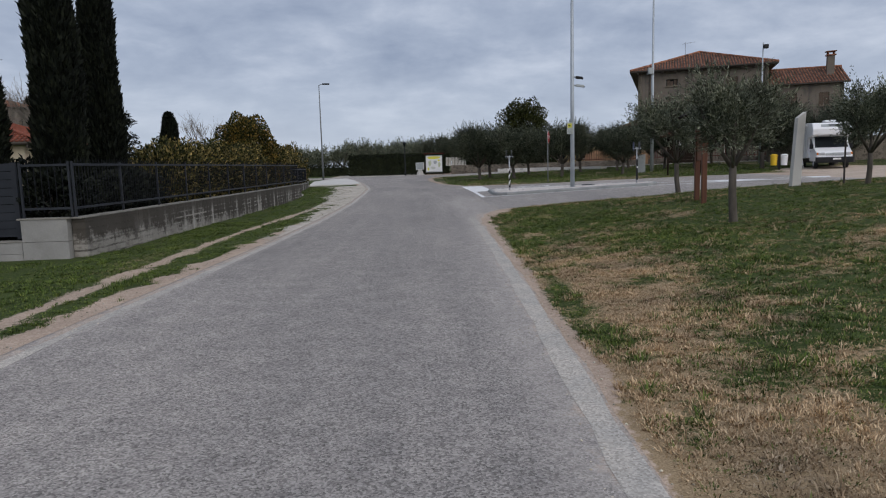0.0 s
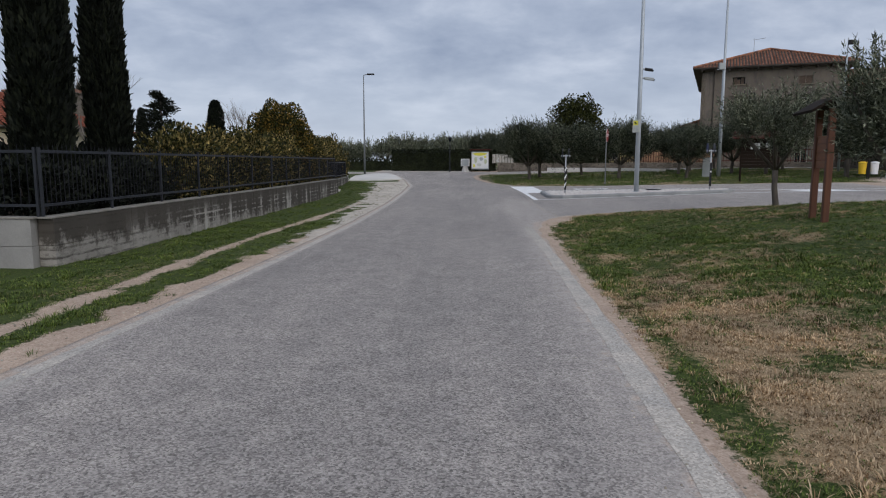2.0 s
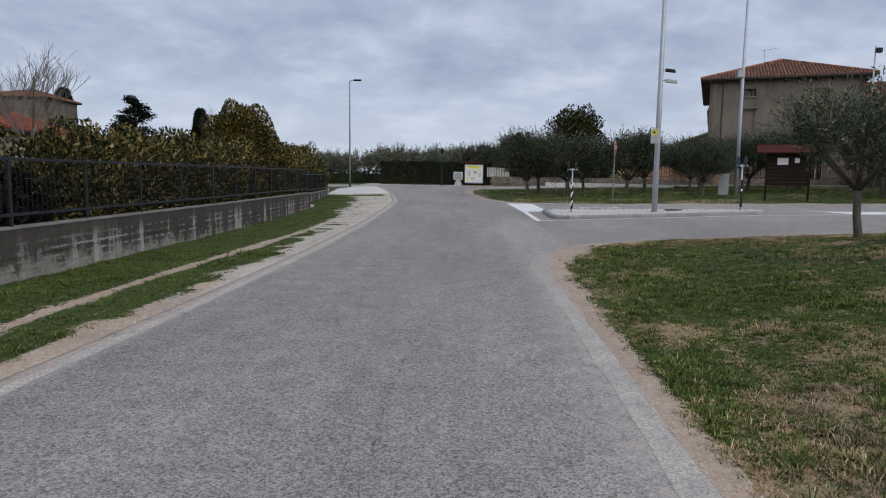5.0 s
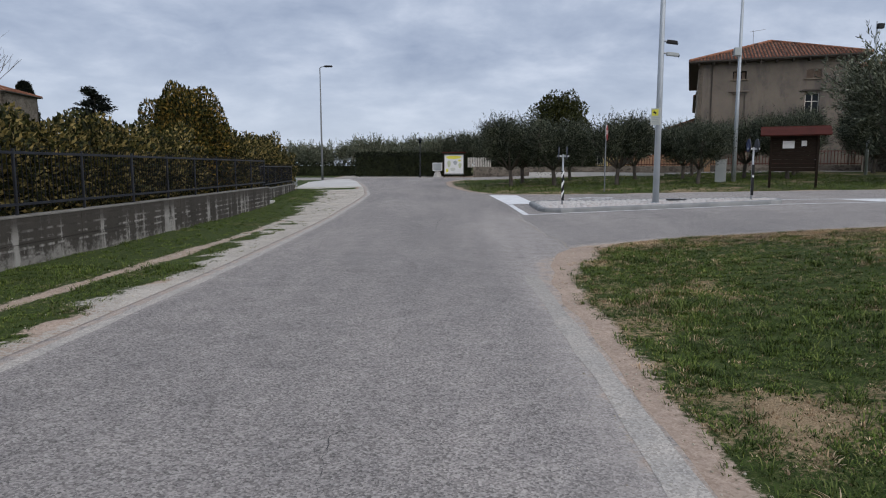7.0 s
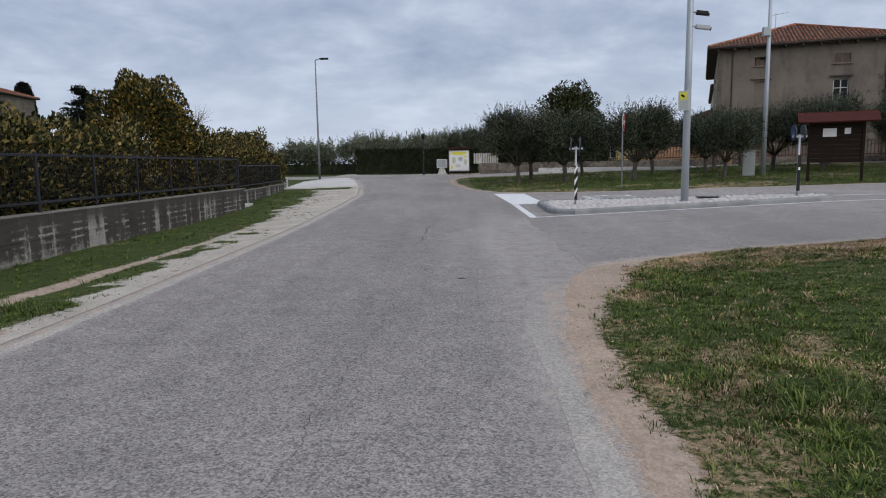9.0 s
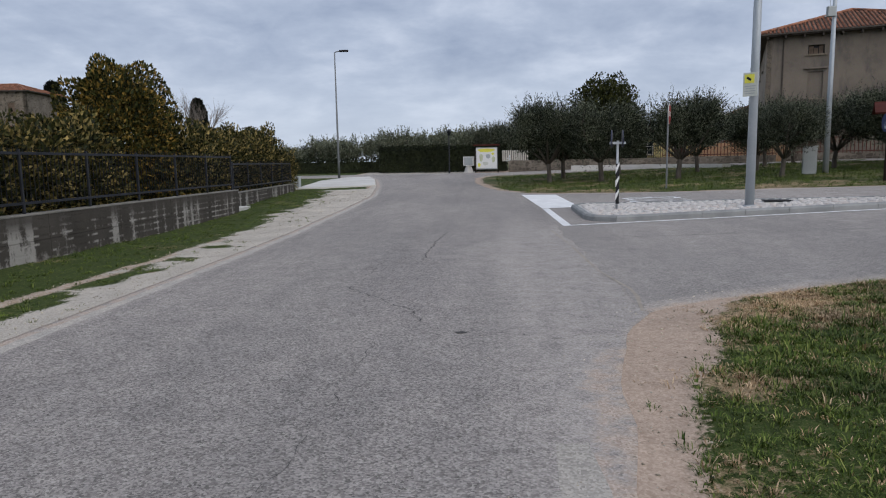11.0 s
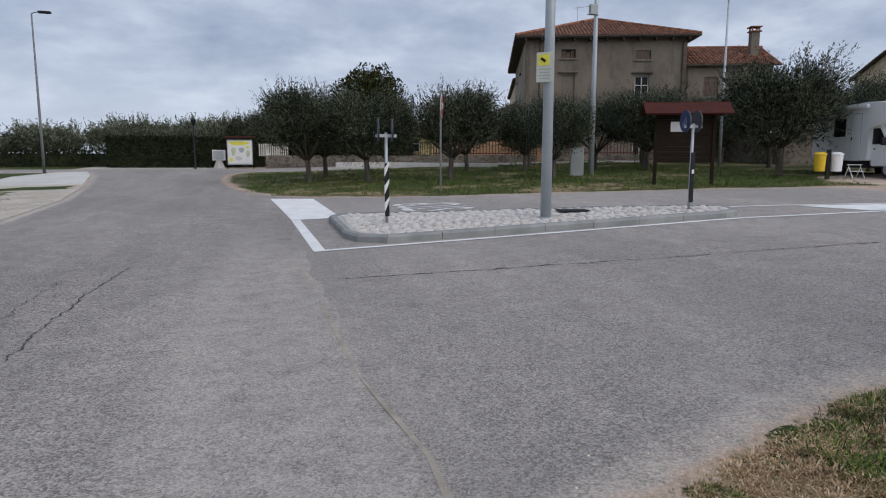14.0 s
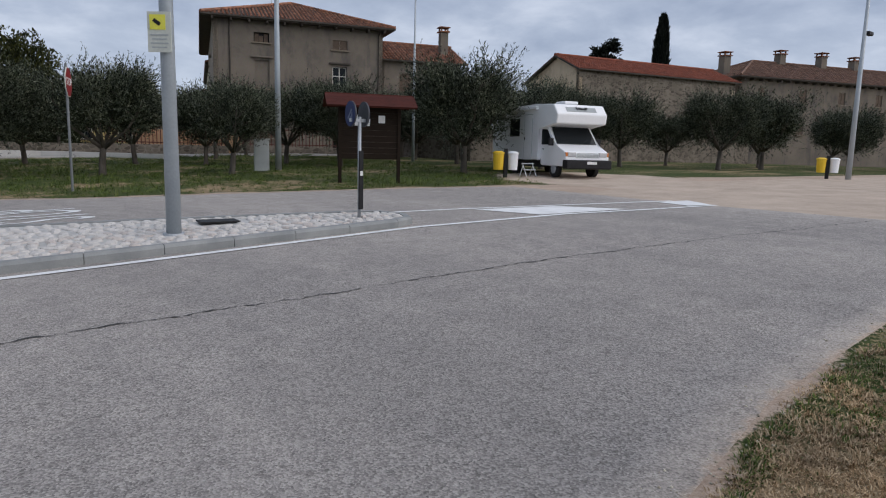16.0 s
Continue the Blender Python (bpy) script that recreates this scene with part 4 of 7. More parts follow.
def limbs(seed, trunk_h, trunk_r, spread, top, count, lean=0.1, forks=3):
    """Trunk and limbs as tubes; gives the mesh builder and the limb ends."""
    r = random.Random(seed)
    bm = bmesh.new()
    fork = Vector((r.uniform(-lean, lean), r.uniform(-lean, lean), trunk_h))
    mid = fork * 0.5 + Vector((r.uniform(-0.04, 0.04), r.uniform(-0.04, 0.04), 0))
    tube(bm, [(0, 0, -0.1), (mid.x * 0.3, mid.y * 0.3, 0.12), mid, fork], [trunk_r * 1.5, trunk_r * 1.12, trunk_r, trunk_r * 0.95], 9)
    nodes = []
    for k in range(count):
        a = 2 * math.pi * (k + r.uniform(-0.3, 0.3)) / count
        s = spread * r.uniform(0.55, 1.0)
        e = Vector((fork.x + math.cos(a) * s, fork.y + math.sin(a) * s, trunk_h + (top - trunk_h) * r.uniform(0.45, 0.8)))
        m = fork.lerp(e, 0.5) + Vector((math.cos(a), math.sin(a), -0.6)) * s * 0.12
        tube(bm, [fork - Vector((0, 0, 0.06)), m, e], [trunk_r * 0.62, trunk_r * 0.4, trunk_r * 0.14], 7)
        nodes += [m, e, m.lerp(e, 0.5)]
        for j in range(forks):
            p = m.lerp(e, r.uniform(0.1, 0.9))
            q = p + Vector((r.uniform(-1, 1), r.uniform(-1, 1), r.uniform(0.1, 1.2))) * spread * 0.4
            tube(bm, [p, p.lerp(q, 0.5) + Vector((0, 0, 0.04)), q], [trunk_r * 0.22, trunk_r * 0.15, trunk_r * 0.06], 5)
            nodes += [p.lerp(q, 0.6), q]
    return bm, nodes


def twig_crown(seed, nodes, twigs, per, reach, leaf, width, material, up=0.6, hang=0.0, fill=0.5, low=0.0):
    """Leaves set along many thin shoots that start at the limb nodes."""
    g = np.random.RandomState(seed)
    N = np.array([tuple(v) for v in nodes])
    c = N.mean(0)
    s = N[g.randint(len(N), size=twigs)] + g.normal(size=(twigs, 3)) * reach * 0.22
    ext = (N.max(0) - N.min(0)) / 2
    ball = g.normal(size=(twigs, 3))
    ball *= (g.rand(twigs, 1) ** 0.4) / np.linalg.norm(ball, axis=1, keepdims=True)
    mid = (N.max(0) + N.min(0)) / 2 - np.array([0, 0, low])
    heart = g.normal(size=(17, 3))
    heart *= (0.55 + 0.5 * g.rand(17, 1)) / np.linalg.norm(heart, axis=1, keepdims=True)
    lump = heart[g.randint(17, size=twigs)] * 0.9 + ball * g.uniform(0.25, 0.5, (twigs, 1))
    s = np.where(g.rand(twigs, 1) < fill, mid + lump * ext * np.array([0.98, 0.98, 1.05]), s)
    out = s - c
    out /= np.linalg.norm(out, axis=1, keepdims=True) + 1e-6
    d = out * 0.7 + g.normal(size=(twigs, 3)) * 0.55 + np.array([0, 0, up])
    d /= np.linalg.norm(d, axis=1, keepdims=True)
    ln = reach * g.uniform(0.35, 1.0, twigs) * np.where(g.rand(twigs) > 0.93, 1.5, 1.0)
    t = g.rand(twigs, per)
    base = s[:, None] + d[:, None] * (ln[:, None] * t)[..., None] - np.array([0, 0, 1.0]) * (hang * (ln[:, None] * t) ** 2)[..., None]
    way = d[:, None] * 0.9 + g.normal(size=(twigs, per, 3)) * 0.42
    n = twigs * per
    return leaf_mesh("crown", base.reshape(-1, 3), way.reshape(-1, 3), leaf * g.uniform(0.6, 1.25, n), width * g.uniform(0.7, 1.2, n), material, g)


def tree(name, seed, trunk, crown, label, category, group=""):
    ob = thing(name, 0, 0, 0, 0, label, category, group)
    bm, nodes = limbs(seed, **trunk)
    part("trunk", bm, trunk_mat.get(name, M_BARK), ob, smooth=True)
    part("crown", twig_crown(seed, nodes, **crown), None, ob)
    return ob


trunk_mat = {"garden_tree": M_DBARK, "evergreen_tree": M_DBARK}


def put(ob, x, y, turn=0.0, size=1.0, tall=None, z=None):
    ob.matrix_basis = pose(x, y, hz(x, y) - 0.02 if z is None else z, 0, 0, turn)
    ob.scale = (size, size, tall or size)
    return ob


def again(ob, x, y, turn=0.0, size=1.0, tall=None):
    """A further plant of the same make, turned and sized."""
    o = copy_thing(ob, Matrix.Identity(4))
    return put(o, x, y, turn, size, tall)


OLIVE = "grey-green olive tree standing in the grass"
olive_a = tree("olive_tree", 3, dict(trunk_h=1.1, trunk_r=0.07, spread=0.68, top=2.75, count=5, forks=5), dict(twigs=1150, per=16, reach=0.52, leaf=0.09, width=0.018, material=M_OLIVE, up=1.0, fill=0.5, low=0.05), OLIVE, "tree", "olive trees")
olive_b = tree("olive_tree", 8, dict(trunk_h=1.05, trunk_r=0.072, spread=1.2, top=3.0, count=6, forks=5), dict(twigs=1800, per=16, reach=0.6, leaf=0.09, width=0.019, material=M_OLIVE, up=0.95, fill=0.55, low=0.1), OLIVE, "tree", "olive trees")
olive_c = tree("olive_tree", 14, dict(trunk_h=0.95, trunk_r=0.11, spread=1.6, top=3.5, count=7, forks=5), dict(twigs=3400, per=14, reach=0.95, leaf=0.125, width=0.027, material=M_SHADED_OLIVE, up=1.1, low=0.3, fill=0.65), OLIVE, "tree", "olive trees")
olive_d = tree("olive_tree", 21, dict(trunk_h=1.0, trunk_r=0.11, spread=1.65, top=3.5, count=6, forks=6), dict(twigs=3400, per=14, reach=1.0, leaf=0.125, width=0.027, material=M_SHADED_OLIVE, up=1.2, low=0.3, fill=0.65), OLIVE, "tree", "olive trees")
put(olive_a, 5.85, 11.9, 20, 1.0)
put(olive_b, 8.02, 20.3, 0, 1.0)
again(olive_b, 11.7, 16.9, 130, 0.86)
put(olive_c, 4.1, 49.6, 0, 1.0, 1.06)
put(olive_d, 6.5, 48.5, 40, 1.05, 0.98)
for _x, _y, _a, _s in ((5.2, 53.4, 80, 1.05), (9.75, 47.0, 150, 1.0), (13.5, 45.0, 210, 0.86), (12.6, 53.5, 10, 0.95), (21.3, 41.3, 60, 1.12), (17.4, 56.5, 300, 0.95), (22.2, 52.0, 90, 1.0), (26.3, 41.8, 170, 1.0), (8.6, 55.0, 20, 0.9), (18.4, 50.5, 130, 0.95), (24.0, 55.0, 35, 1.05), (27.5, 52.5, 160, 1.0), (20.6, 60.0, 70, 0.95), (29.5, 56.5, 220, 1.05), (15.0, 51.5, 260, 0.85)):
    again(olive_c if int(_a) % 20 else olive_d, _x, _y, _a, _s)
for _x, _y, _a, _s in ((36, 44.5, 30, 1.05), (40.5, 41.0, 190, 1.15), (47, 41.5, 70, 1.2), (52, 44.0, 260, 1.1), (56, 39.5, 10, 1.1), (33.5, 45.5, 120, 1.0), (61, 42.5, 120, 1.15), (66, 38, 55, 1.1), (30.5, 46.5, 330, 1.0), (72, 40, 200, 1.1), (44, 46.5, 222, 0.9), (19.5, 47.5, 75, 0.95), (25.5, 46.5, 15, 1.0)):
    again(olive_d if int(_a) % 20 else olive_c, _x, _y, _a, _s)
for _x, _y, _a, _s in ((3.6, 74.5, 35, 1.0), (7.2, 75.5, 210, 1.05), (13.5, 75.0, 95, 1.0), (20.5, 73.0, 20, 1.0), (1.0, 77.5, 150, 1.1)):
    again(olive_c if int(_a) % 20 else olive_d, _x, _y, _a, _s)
# the grove beyond the cross road
olive_e = tree("olive_tree", 33, dict(trunk_h=0.95, trunk_r=0.11, spread=1.6, top=3.3, count=7, forks=4), dict(twigs=800, per=11, reach=0.9, leaf=0.24, width=0.055, material=M_OLIVE, up=1.3, low=0.3, fill=0.6), OLIVE, "tree", "olive trees")
olive_f = tree("olive_tree", 37, dict(trunk_h=1.0, trunk_r=0.11, spread=1.75, top=3.5, count=6, forks=4), dict(twigs=800, per=11, reach=1.0, leaf=0.24, width=0.055, material=M_OLIVE, up=1.4, low=0.3, fill=0.6), OLIVE, "tree", "olive trees")
put(olive_e, -63.5, 80, 0, 0.95)
put(olive_f, -65.5, 82, 0, 0.95)
_r = random.Random(5)
for _k in range(46):
    _x = -62 + _k * 1.55 + _r.uniform(-0.8, 0.8)
    _y = 79 + _r.uniform(-2.0, 8.0)
    again(olive_e if _k % 2 else olive_f, _x, _y, _r.uniform(0, 360), _r.uniform(0.75, 1.2), _r.uniform(0.5, 0.9) + 0.27 * float(blend(-22, -3, _x)))


def cypress(name, seed, h, r, n, leaf, label):
    """A dense column of upright sprays on a short trunk."""
    ob = thing(name, 0, 0, 0, 0, label, "tree", "cypresses")
    bm = bmesh.new()
    tube(bm, [(0, 0, -0.1), (0, 0, h * 0.9)], [0.16, 0.03], 8)
    part("trunk", bm, M_DBARK, ob)
    g = np.random.RandomState(seed)
    z = g.rand(n) ** 0.85
    a = g.rand(n) * 2 * np.pi
    prof = np.minimum(1, (z + 0.02) / 0.10) ** 0.6 * np.sqrt(np.clip(1 - z ** 2.6, 0, 1)) * (0.94 + 0.09 * np.sin(a * 3 + z * 17) + 0.06 * np.sin(a * 7 - z * 41))
    rad = r * prof * (1 - 0.32 * g.rand(n) ** 2)
    base = np.stack([np.cos(a) * rad, np.sin(a) * rad, 0.15 + z * (h - 0.3)], -1)
    way = np.stack([np.cos(a) * 0.4, np.sin(a) * 0.4, 1.0 + 0 * a], -1) + g.normal(size=(n, 3)) * 0.22
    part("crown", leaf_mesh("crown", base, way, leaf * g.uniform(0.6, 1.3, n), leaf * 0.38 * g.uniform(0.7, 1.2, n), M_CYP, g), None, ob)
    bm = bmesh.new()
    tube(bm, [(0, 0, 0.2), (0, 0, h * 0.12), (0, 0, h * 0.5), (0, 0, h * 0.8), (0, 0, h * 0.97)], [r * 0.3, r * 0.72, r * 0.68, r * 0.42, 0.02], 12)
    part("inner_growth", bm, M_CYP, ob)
    return ob


cyp = cypress("cypress", 2, 9.5, 0.49, 24000, 0.2, "tall dark green cypress behind the fence")
put(cyp, -7.75, 14.5, 0, 1.0, 1.0)
again(cyp, -8.3, 17.65, 80, 0.9, 0.97)
again(cyp, -8.95, 13.7, 140, 0.95, 0.66)
cyp_far = cypress("cypress", 5, 11.0, 1.2, 7000, 0.5, "dark cypress in the distance")
put(cyp_far, -47.5, 125, 0, 1.45, 1.07)
again(cyp_far, -70.5, 122, 50, 1.7, 1.34)
again(cyp_far, -58, 118, 50, 0.9, 0.9)
again(cyp_far, 78.5, 69.3, 90, 0.95, 1.56)


def bush(name, seed, lx, ly, h, n, leaf, material, label, category, ragged=0.2, group="", z0=0.1, taper=0.0):
    """A rounded, uneven body of single leaves on a few stems."""
    ob = thing(name, 0, 0, 0, 0, label, category, group)
    g = np.random.RandomState(seed)
    for k in range(5):
        a = k * 1.3
        bm = bmesh.new()
        tube(bm, [(0.1 * math.cos(a), 0.1 * math.sin(a), -0.05), (lx * 0.3 * math.cos(a), ly * 0.3 * math.sin(a), h * 0.45), (lx * 0.6 * math.cos(a), ly * 0.6 * math.sin(a), h * 0.8)], [0.05, 0.035, 0.012], 6)
        part("stem", bm, M_DBARK, ob)
    d = g.normal(size=(n, 3))
    d /= np.linalg.norm(d, axis=1, keepdims=True)
    box_d = d / (np.abs(d) ** 3).sum(1, keepdims=True) ** (1 / 3)
    lump = 1 + ragged * (np.sin(d[:, 0] * 5 + seed) * np.sin(d[:, 1] * 6 + 2 * seed) + 0.7 * np.sin(d[:, 2] * 8 + d[:, 1] * 7))
    rad = (1 - 0.5 * g.rand(n) ** 2) * lump
    p = box_d * rad[:, None] * np.array([lx, ly, h / 2]) + np.array([0, 0, h / 2 + z0])
    p[:, :2] *= (1 - taper * np.clip((p[:, 2] - z0) / h, 0, 1.1))[:, None]
    p[:, 2] = np.maximum(p[:, 2], 0.05)
    way = d + g.normal(size=(n, 3)) * 0.7 + np.array([0, 0, 0.35])
    part("crown", leaf_mesh("crown", p, way, leaf * g.uniform(0.6, 1.3, n), leaf * 0.58 * g.uniform(0.7, 1.2, n), material, g), None, ob)
    return ob


HEDGE = "green and yellow hedge shrub behind the fence"
sh_a = bush("hedge_shrub", 1, 0.85, 1.1, 2.15, 8200, 0.115, M_HEDGE, HEDGE, "shrub", 0.2, "hedge shrubs")
sh_b = bush("hedge_shrub", 4, 0.85, 1.1, 2.25, 8200, 0.115, M_HEDGE, HEDGE, "shrub", 0.24, "hedge shrubs")
put(sh_a, -7.6, 19.3, 0)
put(sh_b, -7.62, 20.9, 0)
for _k, _y in enumerate((22.5, 24.1, 25.7, 27.3, 28.9, 34.0, 38.2, 40.0, 41.8, 43.6, 45.4)):
    again(sh_a if _k % 2 else sh_b, -7.62 - 0.02 * max(0, _y - 24) if _y < 36 else -8.55 - 0.097 * (_y - 37), _y, 180 * (_k % 3), 1.0, 0.93 + 0.14 * _r.random() + (0.12 if _y > 33 else 0))
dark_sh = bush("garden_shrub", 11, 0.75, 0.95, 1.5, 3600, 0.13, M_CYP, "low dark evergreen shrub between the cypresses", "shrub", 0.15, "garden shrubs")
put(dark_sh, -7.5, 13.6)
for _y, _x, _a, _s in ((14.9, -7.7, 90, 1.0), (16.3, -7.5, 180, 1.05), (17.7, -7.75, 40, 0.95), (15.6, -9.1, 200, 1.15), (18.4, -9.2, 20, 1.2)):
    again(dark_sh, _x, _y, _a, _s)
gold = bush("garden_tree", 6, 1.95, 2.3, 3.7, 32000, 0.13, M_AUTUMN, "broad shrub tree with golden brown autumn leaves", "tree", 0.2, z0=0.25, taper=0.34)
put(gold, -8.75, 32.7, 0, 0.84, 0.98)
again(sh_b, -9.3, 47.6, 60, 0.9, 0.8)
ever = bush("evergreen_tree", 9, 2.5, 2.5, 5.2, 14000, 0.26, M_DGREEN, "dark green broad-crowned tree behind the olives", "tree", 0.3, z0=2.6)
put(ever, 10.9, 73.0, 0, 0.88, 0.87)
again(ever, -72, 112, 40, 1.1, 1.2)


def clipped_hedge(x0, x1, y, h, depth, n, label):
    g = np.random.RandomState(int(abs(x1) * 3 + 50))
    ob = thing("clipped_hedge", x0, y, hz((x0 + x1) / 2, y), 0, label, "hedge")
    L = x1 - x0
    bm = bmesh.new()
    box(bm, (L / 2, 0, h / 2 - 0.08), (L - 0.2, depth * 0.7, h - 0.2))
    part("inner_growth", bm, M_CLIPPED, ob)
    p = np.stack([g.rand(n) * L, (g.rand(n) - 0.5) * depth, g.rand(n) * h], -1)
    face = g.randint(3, size=n)
    p[:, 1] = np.where(face == 0, -depth / 2 + g.normal(size=n) * 0.06, p[:, 1])
    p[:, 2] = np.where(face == 1, h + g.normal(size=n) * 0.10, p[:, 2])
    way = g.normal(size=(n, 3)) + np.array([0, -0.7, 0.5])
    part("crown", leaf_mesh("crown", p, way, 0.2 * g.uniform(0.6, 1.3, n), 0.1 * g.uniform(0.7, 1.2, n), M_CLIPPED, g), None, ob)


clipped_hedge(3.0, 15.5, 78.5, 2.9, 1.6, 9000, "dark garden hedge behind the street wall")
clipped_hedge(-8.5, 2.6, 73.2, 2.05, 1.4, 9000, "dark clipped hedge along the far side of the street")
clipped_hedge(-70, -8.7, 75.5, 1.15, 1.4, 18000, "low dark hedge running off into the distance")


# ---- left boundary: wall, fence, gate ----
def wall_run(name, pts, top, base, thick, label, material=M_WALL):
    """A wall along plan points with a coping course and a shuttering joint."""
    ob = thing(name, 0, 0, 0, 0, label, "wall", kind="structure")
    for (x0, y0), (x1, y1) in zip(pts, pts[1:]):
        d = Vector((x1 - x0, y1 - y0))
        L, a = d.length, math.atan2(d.y, d.x)
        n = max(1, round(L / 2.4))
        for k in range(n):
            u0, u1 = L * k / n, L * (k + 1) / n
            for zb, zt, inset_t in ((base, base + (top - base) * 0.52, 0.0), (base + (top - base) * 0.52 + 0.006, top - 0.03, 0.008)):
                bm = bmesh.new()
                box(bm, ((u0 + u1) / 2, 0, (zb + zt) / 2), (u1 - u0 - 0.006, thick - inset_t, zt - zb), bevel=0.006)
                bmesh.ops.transform(bm, matrix=pose(x0, y0, 0, 0, 0, math.degrees(a)), verts=bm.verts)
                part("wall_panel", bm, material, ob)
        bm = bmesh.new()
        box(bm, (L / 2, 0, top - 0.013), (L + thick * 0.5, thick + 0.015, 0.03), bevel=0.008)
        bmesh.ops.transform(bm, matrix=pose(x0, y0, 0, 0, 0, math.degrees(a)), verts=bm.verts)
        part("wall_top", bm, M_COPING, ob)
    return ob


wall_run("wall_garden", [(-6.42, 12.35), (-6.46, 24.0), (-6.72, 35.3)], 0.78, -0.15, 0.26, "streaked grey concrete garden wall under the fence")
wall_run("wall_corner", [(-7.42, 12.33), (-6.56, 12.33)], 0.78, -0.15, 0.24, "plain grey concrete corner of the garden wall", M_CLEANWALL)
wall_run("wall_gate", [(-20, 12.6), (-7.43, 12.36)], 0.36, -0.15, 0.26, "low grey concrete base beneath the gate", M_CLEANWALL)
wall_run("wall_far_garden", [(-7.42, 37.0), (-8.35, 46.6)], 0.62, -0.1, 0.24, "low grey concrete wall of the next garden")
_bm = bmesh.new()
box(_bm, (-7.3, 36.15, 0.1), (1.1, 1.1, 0.2), bevel=0.02)
single("entrance_step", _bm, M_SLAB, "pale stone step at the garden entrance", "step", kind="structure")


def fence(x0, y0, x1, y1, z, h, label, spacing=0.115):
    d = Vector((x1 - x0, y1 - y0))
    L, a = d.length, math.degrees(math.atan2(d.y, d.x))
    ob = thing("iron_fence", x0, y0, z, a, label, "fence", "iron fences")
    for zz, r in ((0.17, 0.022), (h - 0.06, 0.022)):
        bm = bmesh.new()
        box(bm, (L / 2, 0, zz), (L, 0.03, r * 2), bevel=0.004)
        part("rail", bm, M_IRON, ob)
    bm = bmesh.new()
    box(bm, (0, 0, h / 2), (0.04, 0.04, h), bevel=0.005)
    post_me = mesh_of(bm, "post", M_IRON)
    n = max(1, round(L / 2.0))
    for k in range(n + 1):
        p = part("post", post_me, None, ob)
        p.matrix_basis = pose(L * k / n, 0, 0)
    bm = bmesh.new()
    tube(bm, [(0, 0, 0.1), (0, 0, h - 0.03), (0, 0, h + 0.05)], [0.0065, 0.0065, 0.003], 6)
    bar_me = mesh_of(bm, "bar", M_BAR)
    m = int(L / spacing)
    for k in range(1, m):
        b = part("bar", bar_me, None, ob)
        b.matrix_basis = pose(L * k / m, 0, 0)
    return ob


fence(-6.44, 12.35, -6.48, 24.0, 0.78, 1.04, "black iron railing fence on the garden wall")
fence(-6.48, 24.02, -6.74, 35.2, 0.78, 1.04, "black iron railing fence on the garden wall")
fence(-7.4, 12.33, -6.5, 12.33, 0.78, 1.04, "short black iron railing at the wall corner")
fence(-7.44, 37.1, -8.36, 46.5, 0.62, 1.0, "black iron railing fence on the low wall")


def gate():
    ob = thing("sliding_gate", -7.55, 12.5, 0.0, 181.2, "dark metal sliding gate with a small white plate", "gate")
    for k in range(9):
        bm = bmesh.new()
        box(bm, (2.6, 0, 0.5 + k * 0.155), (5.0, 0.03, 0.147), bevel=0.006)
        part("slat", bm, M_IRON, ob)
    for x in (0.06, 5.15):
        bm = bmesh.new()
        box(bm, (x, 0, 1.1), (0.09, 0.06, 1.45), bevel=0.006)
        part("gate_post", bm, M_IRON, ob)
    bm = bmesh.new()
    box(bm, (0.55, 0.022, 1.52), (0.12, 0.008, 0.09))
    part("plate", bm, M_PAPER, ob, "small white plate")


gate()


# ---- buildings ----
def tile_field(bm, A, B, C, D, pitch=0.26, run=0.42, r=0.085):
    """Rows of round tiles over the roof face A B (eave) C D (top), pieces overlapping down the slope."""
    A, B, C, D = (Vector(p) for p in (A, B, C, D))
    e = (B - A).normalized()
    top = (C + D) / 2
    s = (top - A) - e * (top - A).dot(e)
    vt = s.length
    s.normalize()
    nrm = e.cross(s).normalized()
    if nrm.z < 0:
        nrm = -nrm
    w = (B - A).length
    xl, xr = (D - A).dot(e), (C - A).dot(e)
    k = int(w / pitch)
    for i in range(k):
        x = (i + 0.5) * w / k
        v1 = vt
        if xl > 0.05 and x < xl:
            v1 = vt * x / xl
        if w - xr > 0.05 and x > xr:
            v1 = vt * (w - x) / (w - xr)
        v = -0.06
        while v < v1 - 0.12:
            ve = min(v + run + 0.05, v1)
            ring = []
            for vv, rr, lift in ((v, r * 1.08, 0.035), (ve, r * 0.9, 0.005)):
                base = A + e * x + s * vv + nrm * lift
                ring.append([bm.verts.new(base - e * rr), bm.verts.new(base - e * rr * 0.6 + nrm * rr * 0.75), bm.verts.new(base + e * rr * 0.6 + nrm * rr * 0.75), bm.verts.new(base + e * rr)])
            for q in range(3):
                bm.faces.new((ring[0][q], ring[0][q + 1], ring[1][q + 1], ring[1][q]))
            bm.faces.new((ring[0][0], ring[0][3], ring[0][2], ring[0][1]))
            v += run


